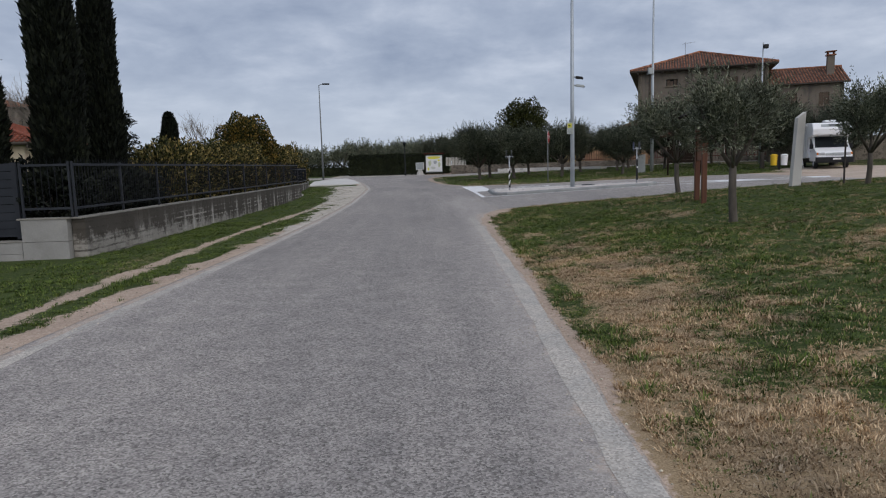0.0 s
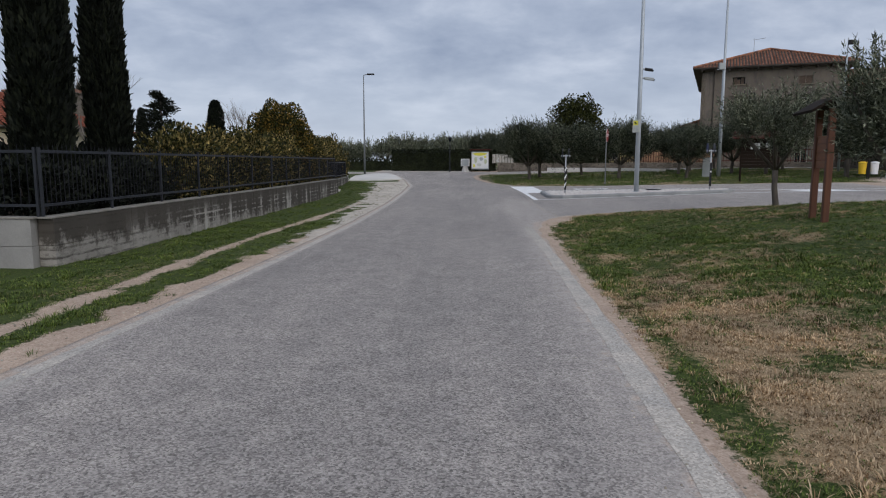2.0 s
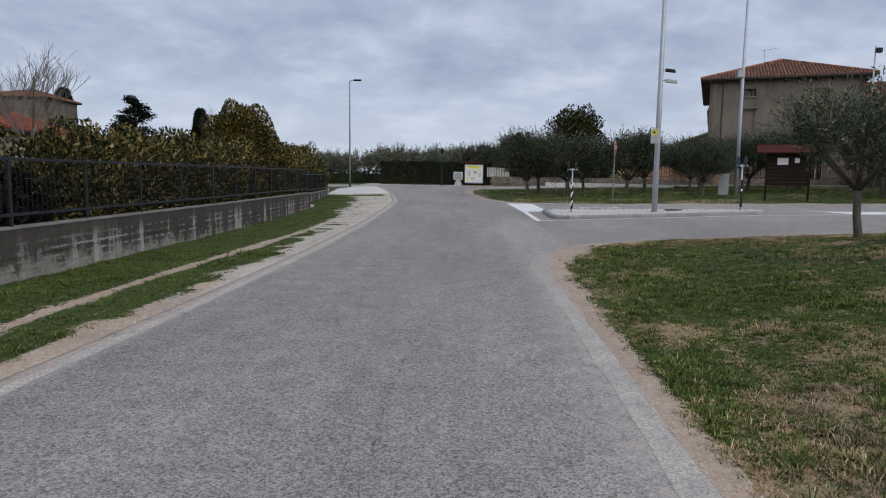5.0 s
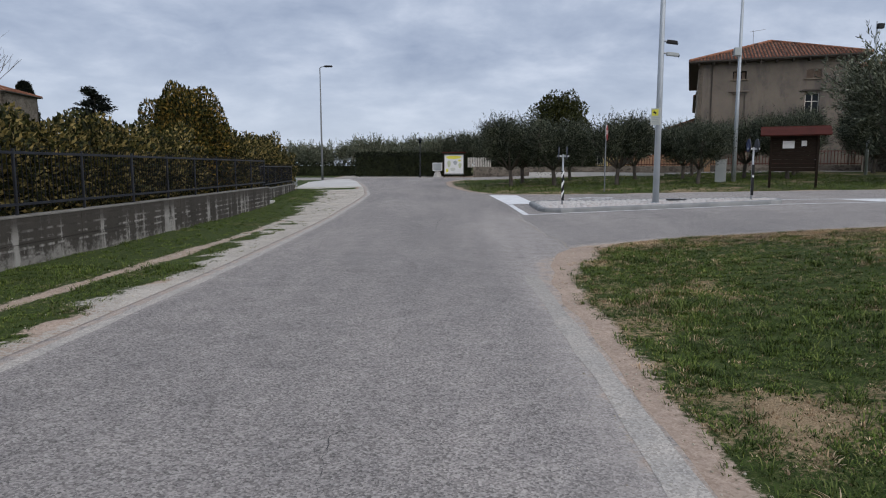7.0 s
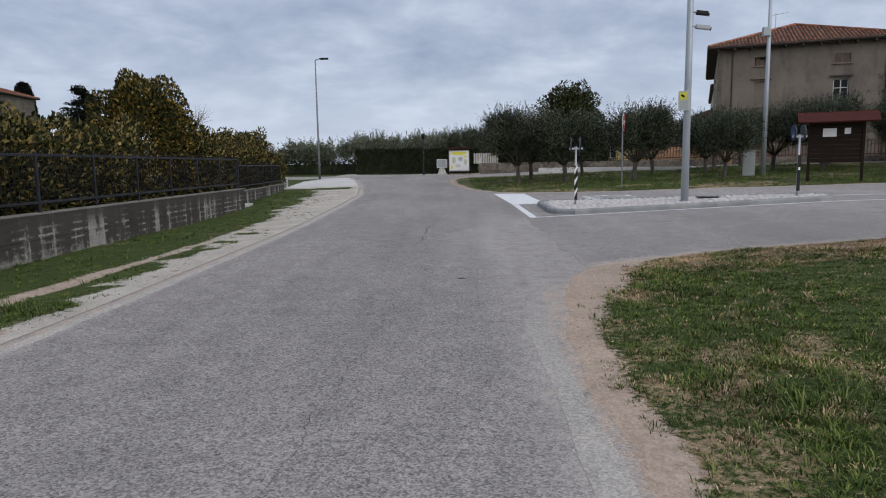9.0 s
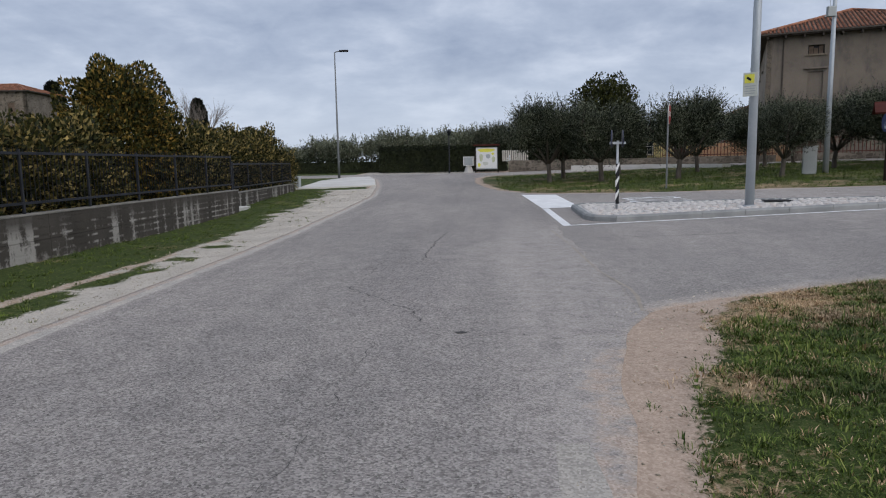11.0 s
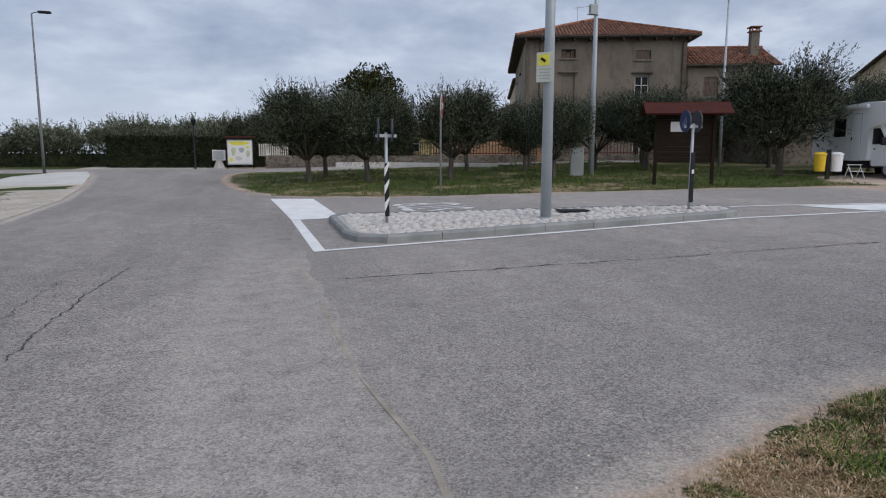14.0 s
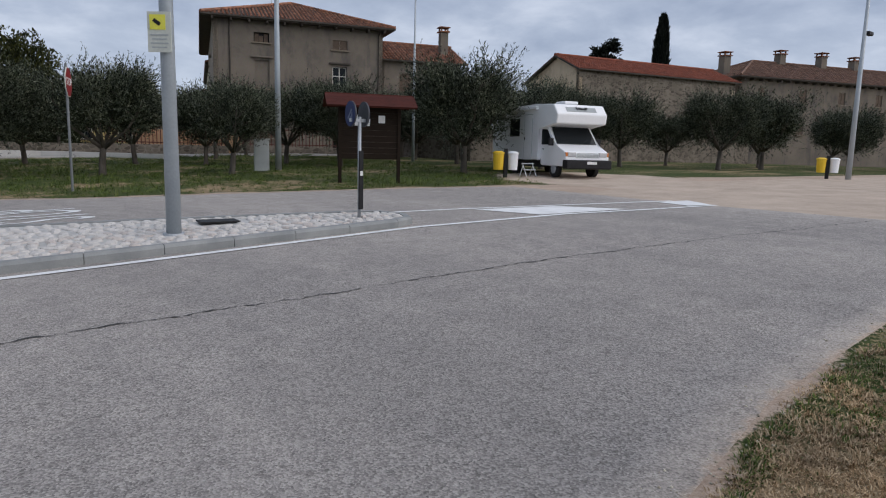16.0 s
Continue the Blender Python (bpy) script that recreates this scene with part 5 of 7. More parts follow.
def wall_face(bm, p, q, z0, z1, holes, thick=0.35):
    """A wall from p to q in plan, with rectangular openings (u0, u1, z0, z1) through it; its outer face lies on p q."""
    p, q = Vector(p), Vector(q)
    L, a = (q - p).length, math.atan2((q - p).y, (q - p).x)
    us = sorted({0, L, *[h[0] for h in holes], *[h[1] for h in holes]})
    zs = sorted({z0, z1, *[h[2] for h in holes], *[h[3] for h in holes]})
    for u0, u1 in zip(us, us[1:]):
        for b0, b1 in zip(zs, zs[1:]):
            if any(h[0] <= u0 and h[1] >= u1 and h[2] <= b0 and h[3] >= b1 for h in holes):
                continue
            box(bm, ((u0 + u1) / 2, thick / 2, (b0 + b1) / 2), (u1 - u0, thick, b1 - b0))
    bmesh.ops.remove_doubles(bm, verts=bm.verts[:], dist=0.0005)
    bm.verts.index_update()
    seen = {}
    for f in bm.faces:
        seen.setdefault(frozenset(v.index for v in f.verts), []).append(f)
    bmesh.ops.delete(bm, geom=[f for fs in seen.values() if len(fs) > 1 for f in fs], context="FACES")
    bmesh.ops.transform(bm, matrix=pose(p.x, p.y, 0, 0, 0, math.degrees(a)), verts=bm.verts[:])


def window(parent, p, q, u0, u1, z0, z1, style):
    """A window set back in an opening: frame, panes, and a surround, shutters or blind infill."""
    p, q = Vector(p), Vector(q)
    a = math.degrees(math.atan2((q - p).y, (q - p).x))
    w = new("window")
    w.parent = parent
    d = (q - p).normalized()
    w.matrix_basis = pose(p.x + d.x * (u0 + u1) / 2, p.y + d.y * (u0 + u1) / 2, z0, 0, 0, a)
    W, H = u1 - u0, z1 - z0
    if style == "open":
        for x, h in ((-W * 0.3, H * 0.9), (-W * 0.02, H * 0.7), (W * 0.3, H * 0.94)):
            bm = bmesh.new()
            box(bm, (x, 0.24, h / 2), (W * 0.26, 0.03, h), turn=Euler((0, 0.03, 0)).to_matrix(), bevel=0.004)
            part("board", bm, M_SHUT, w)
        bm = bmesh.new()
        box(bm, (0, 0.3, H / 2), (W, 0.02, H))
        part("backing", bm, M_DARK, w)
    elif style == "blind":
        bm = bmesh.new()
        box(bm, (0, 0.2, H / 2), (W, 0.12, H))
        part("infill", bm, M_RENDER, w, "walled-up window infill")
    else:
        bm = bmesh.new()
        box(bm, (0, 0.2, H / 2), (W, 0.02, H))
        part("pane", bm, M_GLASS, w)
        bm = bmesh.new()
        for x in (-W / 2 + 0.04, 0, W / 2 - 0.04):
            box(bm, (x, 0.17, H / 2), (0.07, 0.06, H))
        for z in (0.04, H - 0.04, H * 0.62):
            box(bm, (0, 0.165, z), (W - 0.01, 0.05, 0.06))
        part("window_frame", bm, M_FRAME, w)
    if style == "shutter":
        for x in (-1, 1):
            bm = bmesh.new()
            box(bm, (x * W * 0.25, 0.1, H / 2), (W * 0.48, 0.04, H * 0.96))
            for k in range(max(3, int(H / 0.12))):
                box(bm, (x * W * 0.25, 0.075, 0.1 + k * 0.11), (W * 0.4, 0.02, 0.05))
            part("shutter", bm, M_SHUT, w)
    bm = bmesh.new()
    box(bm, (0, -0.03, -0.06), (W + 0.3, 0.2, 0.1), bevel=0.01)
    part("window_sill", bm, M_SILL, w)
    if style in ("tall", "blind"):
        bm = bmesh.new()
        box(bm, (0, -0.06, H + 0.22), (W + 0.5, 0.24, 0.12), bevel=0.02)
        part("lintel", bm, M_RENDER if style == "blind" else M_EAVE, w)


def hip_house(name, x, y, z, turn, W, D, eave, peak, over, wall_m, roof_m, windows, label, ridge=0.0, gable=False, side_m=None, deep=0.0, crest=0.0):
    """A house whose front runs along its x axis, with a tiled hip or gable roof."""
    ob = thing(name, x, y, z, turn, label, "house")
    corners = [(0, 0), (W, 0), (W, D), (0, D)]
    for k in range(4):
        p, q = corners[k], corners[(k + 1) % 4]
        bm = bmesh.new()
        wall_face(bm, p, q, -0.5, eave if gable != "x" or k == 0 else min(eave, peak - (peak - eave) * (D + over - (crest or D / 2)) / ((crest or D / 2) + over)) - 0.02, [w[1:5] for w in windows if w[0] == k])
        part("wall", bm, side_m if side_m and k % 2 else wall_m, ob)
        for w in windows:
            if w[0] == k:
                window(ob, p, q, *w[1:])
    o = over
    E = [Vector((-o, -o, eave)), Vector((W + o, -o, eave)), Vector((W + o, D + o, eave)), Vector((-o, D + o, eave))]
    if gable == "x":
        k = crest or D / 2
        R0, R1 = Vector((-o, k, peak)), Vector((W + o, k, peak))
        low = peak - (peak - eave) * (D + o - k) / (k + o)
        E[2].z = E[3].z = low
    elif deep:
        R0, R1 = Vector((W / 2, deep, peak)), Vector((W / 2, D - deep, peak))
    elif gable == "y":
        R0, R1 = Vector((W / 2, -o, peak)), Vector((W / 2, D + o, peak))
    elif ridge >= 0:
        R0, R1 = Vector((W / 2 - ridge / 2, D / 2, peak)), Vector((W / 2 + ridge / 2, D / 2, peak))
    faces = [(E[0], E[1], R1, R0), (E[2], E[3], R0, R1)]
    sides = [(E[1], E[2], R1, R1), (E[3], E[0], R0, R0)]
    if deep:
        faces = [(E[1], E[2], R1, R0), (E[3], E[0], R0, R1)]
        sides = [(E[0], E[1], R0, R0), (E[2], E[3], R1, R1)]
    if gable == "y":
        faces = [(E[1], E[2], R1, R0), (E[3], E[0], R0, R1)]
        sides = []
    if gable == "x":
        sides = []
    roof = bmesh.new()
    for f in faces + sides:
        pts = [Vector(v) for v in (f if f[2] != f[3] else f[:3])]
        slab(roof, pts, 0.12)
    part("roof", roof, M_EAVE, ob)
    bm = bmesh.new()
    for f in faces + sides:
        tile_field(bm, *f)
    t = part("roof_tiles", bm, roof_m, ob, "overlapping clay roof tiles")
    tagged(t, kind="stuff")
    bm = bmesh.new()
    tube(bm, [R0 + Vector((0, 0, 0.07)), R1 + Vector((0, 0, 0.07))] if (R1 - R0).length > 0.1 else [R0, R0 + Vector((0, 0, 0.15))], [0.12, 0.12], 8)
    if not gable:
        for a, b in ((E[0], R0), (E[1], R0 if deep else R1), (E[2], R1), (E[3], R1 if deep else R0)):
            tube(bm, [a + Vector((0, 0, 0.08)), b + Vector((0, 0, 0.08))], [0.11, 0.11], 8)
    part("ridge", bm, roof_m, ob)
    if gable:
        for s in ((0, W) if gable == "x" else (0, D)):
            bm = bmesh.new()
            if gable == "x":
                tri = [(s, 0.02, min(eave, low) - 0.02), (s, D - 0.02, min(eave, low) - 0.02), (s, D - 0.02, low), (s, crest or D / 2, peak - 0.15), (s, 0.02, eave)]
            else:
                tri = [(0.02, s, eave), (W - 0.02, s, eave), (W / 2, s, peak - 0.15)]
            slab(bm, tri[::-1] if (s == 0) == (gable == "x") else tri, 0.3)
            part("gable", bm, side_m or wall_m, ob)
    for a, b in ((E[0], E[1]), (E[1], E[2]), (E[2], E[3]), (E[3], E[0])):
        if gable == "x" and abs(a.x - b.x) < 0.1 or gable == "y" and abs(a.y - b.y) < 0.1:
            continue
        bm = bmesh.new()
        tube(bm, [a - Vector((0, 0, 0.06)), b - Vector((0, 0, 0.06))], [0.07, 0.07], 8)
        part("gutter", bm, M_EAVE, ob)
    if not gable:
        bm = bmesh.new()
        box(bm, (W / 2, D / 2, eave - 0.14), (W + 2 * o - 0.1, D + 2 * o - 0.1, 0.06))
        part("soffit", bm, M_EAVE, ob)
        n = int(W / 1.1)
        for k in range(n + 1):
            bm = bmesh.new()
            box(bm, (k * W / n, -o * 0.45, eave - 0.26), (0.12, o * 0.9, 0.18), bevel=0.02)
            part("bracket", bm, M_EAVE, ob)
    return ob


def chimney(parent, x, y, z0, z1, s=0.55, m=None):
    c = new("chimney")
    c.parent = parent
    bm = bmesh.new()
    box(bm, (x, y, (z0 + z1) / 2), (s, s, z1 - z0), bevel=0.02)
    part("stack", bm, m or M_RENDER, c)
    bm = bmesh.new()
    box(bm, (x, y, z1 + 0.05), (s + 0.22, s + 0.22, 0.1), bevel=0.02)
    for a in (-1, 1):
        for b in (-1, 1):
            box(bm, (x + a * s * 0.42, y + b * s * 0.42, z1 + 0.22), (0.1, 0.1, 0.26))
    box(bm, (x, y, z1 + 0.39), (s + 0.26, s + 0.26, 0.08), bevel=0.02)
    part("chimney_cap", bm, M_ROOF, c)


HX, HY, HZ, HT = 21.88, 68.12, 1.3, -19.9
big = hip_house("farmhouse", HX, HY, HZ, HT, 12.0, 20.1, 9.12, 11.4, 0.75, M_RENDER, M_ROOF, [
    (0, 2.72, 3.78, 7.56, 8.22, "open"), (0, 8.26, 9.34, 7.42, 8.1, "shutter"),
    (0, 2.76, 3.76, 4.4, 6.33, "blind"), (0, 8.24, 9.3, 4.46, 6.22, "tall"),
    (0, 8.25, 9.35, 0.2, 2.5, "tall"), (0, 3.0, 4.0, 0.9, 2.4, "shutter"),
    (3, 5.0, 6.0, 4.0, 5.7, "shutter"), (3, 12.5, 13.5, 4.0, 5.7, "shutter"), (3, 5.0, 6.0, 7.3, 8.0, "shutter"), (3, 12.5, 13.5, 7.3, 8.0, "shutter"), (3, 17.6, 18.4, 1.0, 2.4, "shutter")],
    "three-storey farmhouse of weathered brown render with tiled hip roof", side_m=M_LITSIDE, deep=5.5)
for _u in (1.1, 11.68):
    _bm = bmesh.new()
    tube(_bm, [(_u, -0.06, 0), (_u, -0.06, 8.6), (_u, -0.55, 8.9)], [0.05, 0.05, 0.05], 8)
    part("downpipe", _bm, M_EAVE, big)
_bm = bmesh.new()
tube(_bm, [(4.6, 6.2, 10.7), (4.6, 6.2, 12.7)], [0.025, 0.02], 6)
tube(_bm, [(4.3, 6.2, 12.5), (5.6, 6.2, 12.65)], [0.015, 0.015], 5)
for _k in range(4):
    tube(_bm, [(4.5 + _k * 0.3, 5.95, 12.53 + _k * 0.035), (4.5 + _k * 0.3, 6.45, 12.53 + _k * 0.035)], [0.012, 0.012], 5)
part("roof_aerial", _bm, M_GALV, big)
_u, _v = Vector((math.cos(radians(HT)), math.sin(radians(HT)))), Vector((-math.sin(radians(HT)), math.cos(radians(HT))))
_p = Vector((HX, HY)) + _u * 12.05 + _v * 0.9
annex = hip_house("house_annex", _p.x, _p.y, HZ, HT, 6.6, 7.0, 7.1, 8.85, 0.45, M_RENDER, M_ROOF, [(0, 1.55, 2.65, 4.75, 6.2, "shutter"), (0, 4.5, 5.4, 5.0, 6.2, "shutter"), (0, 2.0, 3.0, 0.6, 2.2, "shutter")], "lower annex of weathered render with tiled roof", 0, "x")
chimney(annex, 5.7, 1.7, 7.2, 9.75, 0.62)
_p = Vector((HX, HY)) + _u * 0.05 + _v * 20.25
hip_house("house_wing", _p.x, _p.y, HZ, HT, 11.8, 22.0, 8.2, 10.1, 0.3, M_CREAM, M_ROOF, [(3, 4.0, 5.0, 4.4, 6.0, "shutter"), (3, 12.0, 13.0, 4.4, 6.0, "shutter"), (3, 17.0, 18.0, 1.0, 2.6, "shutter")], "pale rear wing of the farmhouse with tiled roof", deep=5.6)


def railing(x0, y0, x1, y1, z, h, material, label, gap=0.16, base=0.0):
    d = Vector((x1 - x0, y1 - y0))
    L = d.length
    ob = thing("railing", x0, y0, z, math.degrees(math.atan2(d.y, d.x)), label, "railing")
    if base:
        bm = bmesh.new()
        box(bm, (L / 2, 0.05, base / 2 - 0.1), (L, 0.3, base + 0.2), bevel=0.02)
        part("base_wall", bm, M_STONE, ob)
    for zz in (base + 0.12, base + h - 0.05):
        bm = bmesh.new()
        box(bm, (L / 2, 0, zz), (L, 0.05, 0.06))
        part("rail", bm, material, ob)
    bm = bmesh.new()
    box(bm, (0, 0, base + h / 2), (0.05, 0.04, h))
    me = mesh_of(bm, "baluster", material)
    n = int(L / gap)
    for k in range(n + 1):
        part("baluster", me, None, ob).matrix_basis = pose(k * L / n, 0, 0)


railing(14.0, 66.5, 21.0, 63.6, 1.05, 1.1, M_RAILRED, "red-brown railing on a low wall before the house", 0.22, 0.55)
railing(21.4, 63.4, 31.0, 59.4, 1.1, 1.1, M_RAILRED, "red-brown railing on a low wall before the house", 0.22, 0.55)
_bm = bmesh.new()
box(_bm, (0, 0, 0.75), (6.5, 0.3, 1.6), bevel=0.02)
single("wall_yard", _bm, M_OCHRE, "red ochre yard wall beside the farmhouse", "wall", kind="structure", at=pose(19.2, 65.6, 1.0, 0, 0, HT))

ochre = hip_house("low_house", 25.0, 84, 1.2, -16, 9.5, 7, 4.4, 5.7, 0.5, M_OCHRE, M_ROOF, [(0, 1.0, 2.4, 0.4, 2.6, "tall"), (0, 4.0, 5.2, 0.6, 2.4, "tall"), (0, 7.0, 8.2, 0.6, 2.4, "tall")], "low ochre house with tiled roof behind the olives", 4)
yel = hip_house("yellow_house", 16.0, 87, 1.1, -10, 7.5, 6, 2.6, 3.6, 0.5, M_YELLOW, M_ROOF, [(0, 1.0, 2.2, 0.8, 2.2, "tall"), (0, 4.2, 5.4, 0.8, 2.2, "tall")], "small yellow house behind the trees", 3)
railing(14.0, 79.5, 24.0, 76.5, 1.2, 1.3, M_IRON, "iron garden railing before the yellow house", 0.2, 0.25)
_bm = bmesh.new()
prism(_bm, [(7.0, 64.6), (10.5, 63.4), (13.2, 60.6), (15.2, 57.2), (15.8, 57.5), (13.8, 61.0), (10.9, 64.0), (7.2, 65.2)], hz(11, 61) - 0.3, hz(11, 61) + 0.3)
single("pale_kerb_wall", _bm, M_SLAB, "low white wall along the street", "wall", kind="structure")

left_house = hip_house("bungalow", -37.0, 37.0, 0.3, 12, 14, 11, 3.3, 5.5, 0.7, M_CREAM, M_ROOFNEW, [(0, 9.5, 10.7, 0.8, 2.2, "shutter"), (0, 4.0, 5.2, 0.8, 2.2, "shutter"), (1, 3.0, 4.2, 0.8, 2.2, "shutter"), (1, 7.0, 8.2, 0.8, 2.2, "shutter")], "cream bungalow with red tiled hip roof", 3)
tower = hip_house("old_house", -68.4, 99, 0.6, 6, 9, 9, 11.2, 12.5, 0.5, M_STONE, M_ROOF, [(0, 3.4, 4.4, 8.2, 9.7, "shutter"), (0, 6.6, 7.5, 8.2, 9.7, "shutter")], "old stone house with tiled roof beyond the gardens", 2)

barn_a = math.degrees(math.atan2(-0.25, 0.968))
barn = hip_house("barn", 47.3, 56.8, 1.0, barn_a, 17.6, 7.55, 7.4, 8.78, 0.35, M_STONE, M_ROOFNEW, [(0, 5, 6, 3.5, 4.6, "shutter"), (0, 11, 12, 3.5, 4.6, "shutter")], "long stone barn with red tiled roof and tan gable", 0, "x", M_BARN, crest=3.02)
stone_a = math.degrees(math.atan2(40.6 - 53.1, 100 - 66.7))
stoneh = hip_house("stone_house", 66.7, 53.1, 1.0, stone_a, 37, 9, 8.3, 10.5, 0.6, M_RENDER, M_ROOFOLD, [(0, 2.2 + 5.2 * k, 3.1 + 5.2 * k, 6.2, 7.4, "shutter") for k in range(7)] + [(0, 2.2 + 5.2 * k, 3.1 + 5.2 * k, 3.0, 4.6, "shutter") for k in range(7)], "long old house of brown render with tiled roof and chimneys", 26)
for _x, _y, _h in ((0.6, 3.0, 10.5), (9.0, 4.4, 11.4), (14.5, 4.2, 11.5), (19.5, 4.4, 11.4), (26, 4.4, 11.4), (32, 4.4, 11.2)):
    chimney(stoneh, _x, _y, 8.5, _h, 0.8, M_RENDER)
_bm = bmesh.new()
prism(_bm, [(30, 50.5), (47.2, 55.3), (66.8, 51.8), (66.8, 52.2), (47.2, 55.7), (30, 50.9)], 0.6, 3.0)
single("wall_stone", _bm, M_STONE, "old rubble stone boundary wall", "wall", kind="structure")
_bm = bmesh.new()
prism(_bm, [(30.0, 50.95), (30.4, 50.95), (31.4, 59.2), (31.0, 59.2)], 0.6, 2.7)
single("wall_stone", _bm, M_STONE, "old rubble stone boundary wall", "wall", kind="structure")
_bm = bmesh.new()
prism(_bm, [(2.6, 69.6), (9.5, 67.2), (17, 64.4), (17.1, 64.7), (9.6, 67.5), (2.7, 69.9)], 0.4, 1.55)
single("wall_street", _bm, M_STONE, "low stone wall along the street", "wall", kind="structure")


def paling(x0, y0, x1, y1, z, h, label):
    d = Vector((x1 - x0, y1 - y0))
    ob = thing("wooden_fence", x0, y0, z, math.degrees(math.atan2(d.y, d.x)), label, "fence")
    bm = bmesh.new()
    box(bm, (0, 0, h / 2), (0.11, 0.03, h), bevel=0.01)
    me = mesh_of(bm, "board", M_FRAME)
    n = int(d.length / 0.16)
    for k in range(n + 1):
        part("board", me, None, ob).matrix_basis = pose(k * d.length / n, 0, 0)


paling(2.2, 71.4, 4.2, 70.8, 1.5, 0.9, "pale wooden paling above the stone wall")

# ---- pale drive on the left ----
_bm = bmesh.new()
_q = [(-8.55, 47.9), (-4.95, 50.2), (-6.25, 57.5), (-7.6, 63.2), (-9.0, 62.0), (-9.6, 57.0)]
_lo = [_bm.verts.new((x, y, hz(x, y) - 0.05)) for x, y in _q]
_hi = [_bm.verts.new((x, y, hz(x, y) + 0.07)) for x, y in _q]
_bm.faces.new(_hi)
for _k in range(6):
    _bm.faces.new((_lo[_k], _lo[(_k + 1) % 6], _hi[(_k + 1) % 6], _hi[_k]))
single("pavement", _bm, M_SLAB, "pale concrete pavement at the bend", "pavement", kind="structure")
_bm = bmesh.new()
box(_bm, (0, 0, 0.3), (0.5, 0.4, 0.6), bevel=0.02)
single("meter_box", _bm, M_BOXGREY, "small grey meter box by the hedge", "box", at=pose(-9.0, 49.4, hz(-9, 49.4)))


# ---- poles and signs ----
def street_lamp(x, y, h, head, label, r=0.075, paint=M_POLE):
    ob = thing("street_lamp", x, y, hz(x, y) - 0.02, 0, label, "street lamp", "street lamps")
    bm = bmesh.new()
    tube(bm, [(0, 0, 0), (0, 0, h * 0.35), (0, 0, h)], [r * 1.25, r, r * 0.55], 12)
    part("pole", bm, paint, ob, smooth=True)
    if head:
        bm = bmesh.new()
        tube(bm, [(0, 0, h - 0.02), (head * 0.3, 0, h + 0.05), (head, 0, h + 0.1)], [0.035, 0.03, 0.03], 8)
        part("arm", bm, paint, ob)
        bm = bmesh.new()
        box(bm, (head + (0.3 if head > 0 else -0.3), 0, h + 0.1), (0.65, 0.26, 0.13), bevel=0.05)
        part("lamp_head", bm, M_DARK, ob)
    return ob


street_lamp(-9.68, 62.55, 8.75, 0.35, "tall grey street lamp at the bend", 0.07, M_OLDPOLE)
_tall = street_lamp(16.0, 46.4, 12.3, 0.9, "tall grey lamp post with a camera box", 0.1)
_bm = bmesh.new()
box(_bm, (-0.2, -0.12, 6.95), (0.34, 0.2, 0.42), bevel=0.03)
part("camera_box", _bm, M_BOXGREY, _tall)
_bm = bmesh.new()
tube(_bm, [(-0.45, -0.1, 6.75), (0.05, -0.1, 6.75)], [0.03, 0.03], 6)
part("bracket", _bm, M_GALV, _tall)
_thin = street_lamp(25.6, 50.2, 9.0, 0, "slim grey post with a floodlight", 0.07)
_bm = bmesh.new()
box(_bm, (0.15, -0.1, 8.7), (0.35, 0.25, 0.3), bevel=0.03)
part("floodlight", _bm, M_DARK, _thin)
_yard = street_lamp(37.4, 33.2, 10.5, 0, "slim white post at the yard edge", 0.1)
_bm = bmesh.new()
box(_bm, (0.25, -0.1, 6.4), (0.5, 0.2, 0.16), bevel=0.03)
part("camera", _bm, M_DARK, _yard)


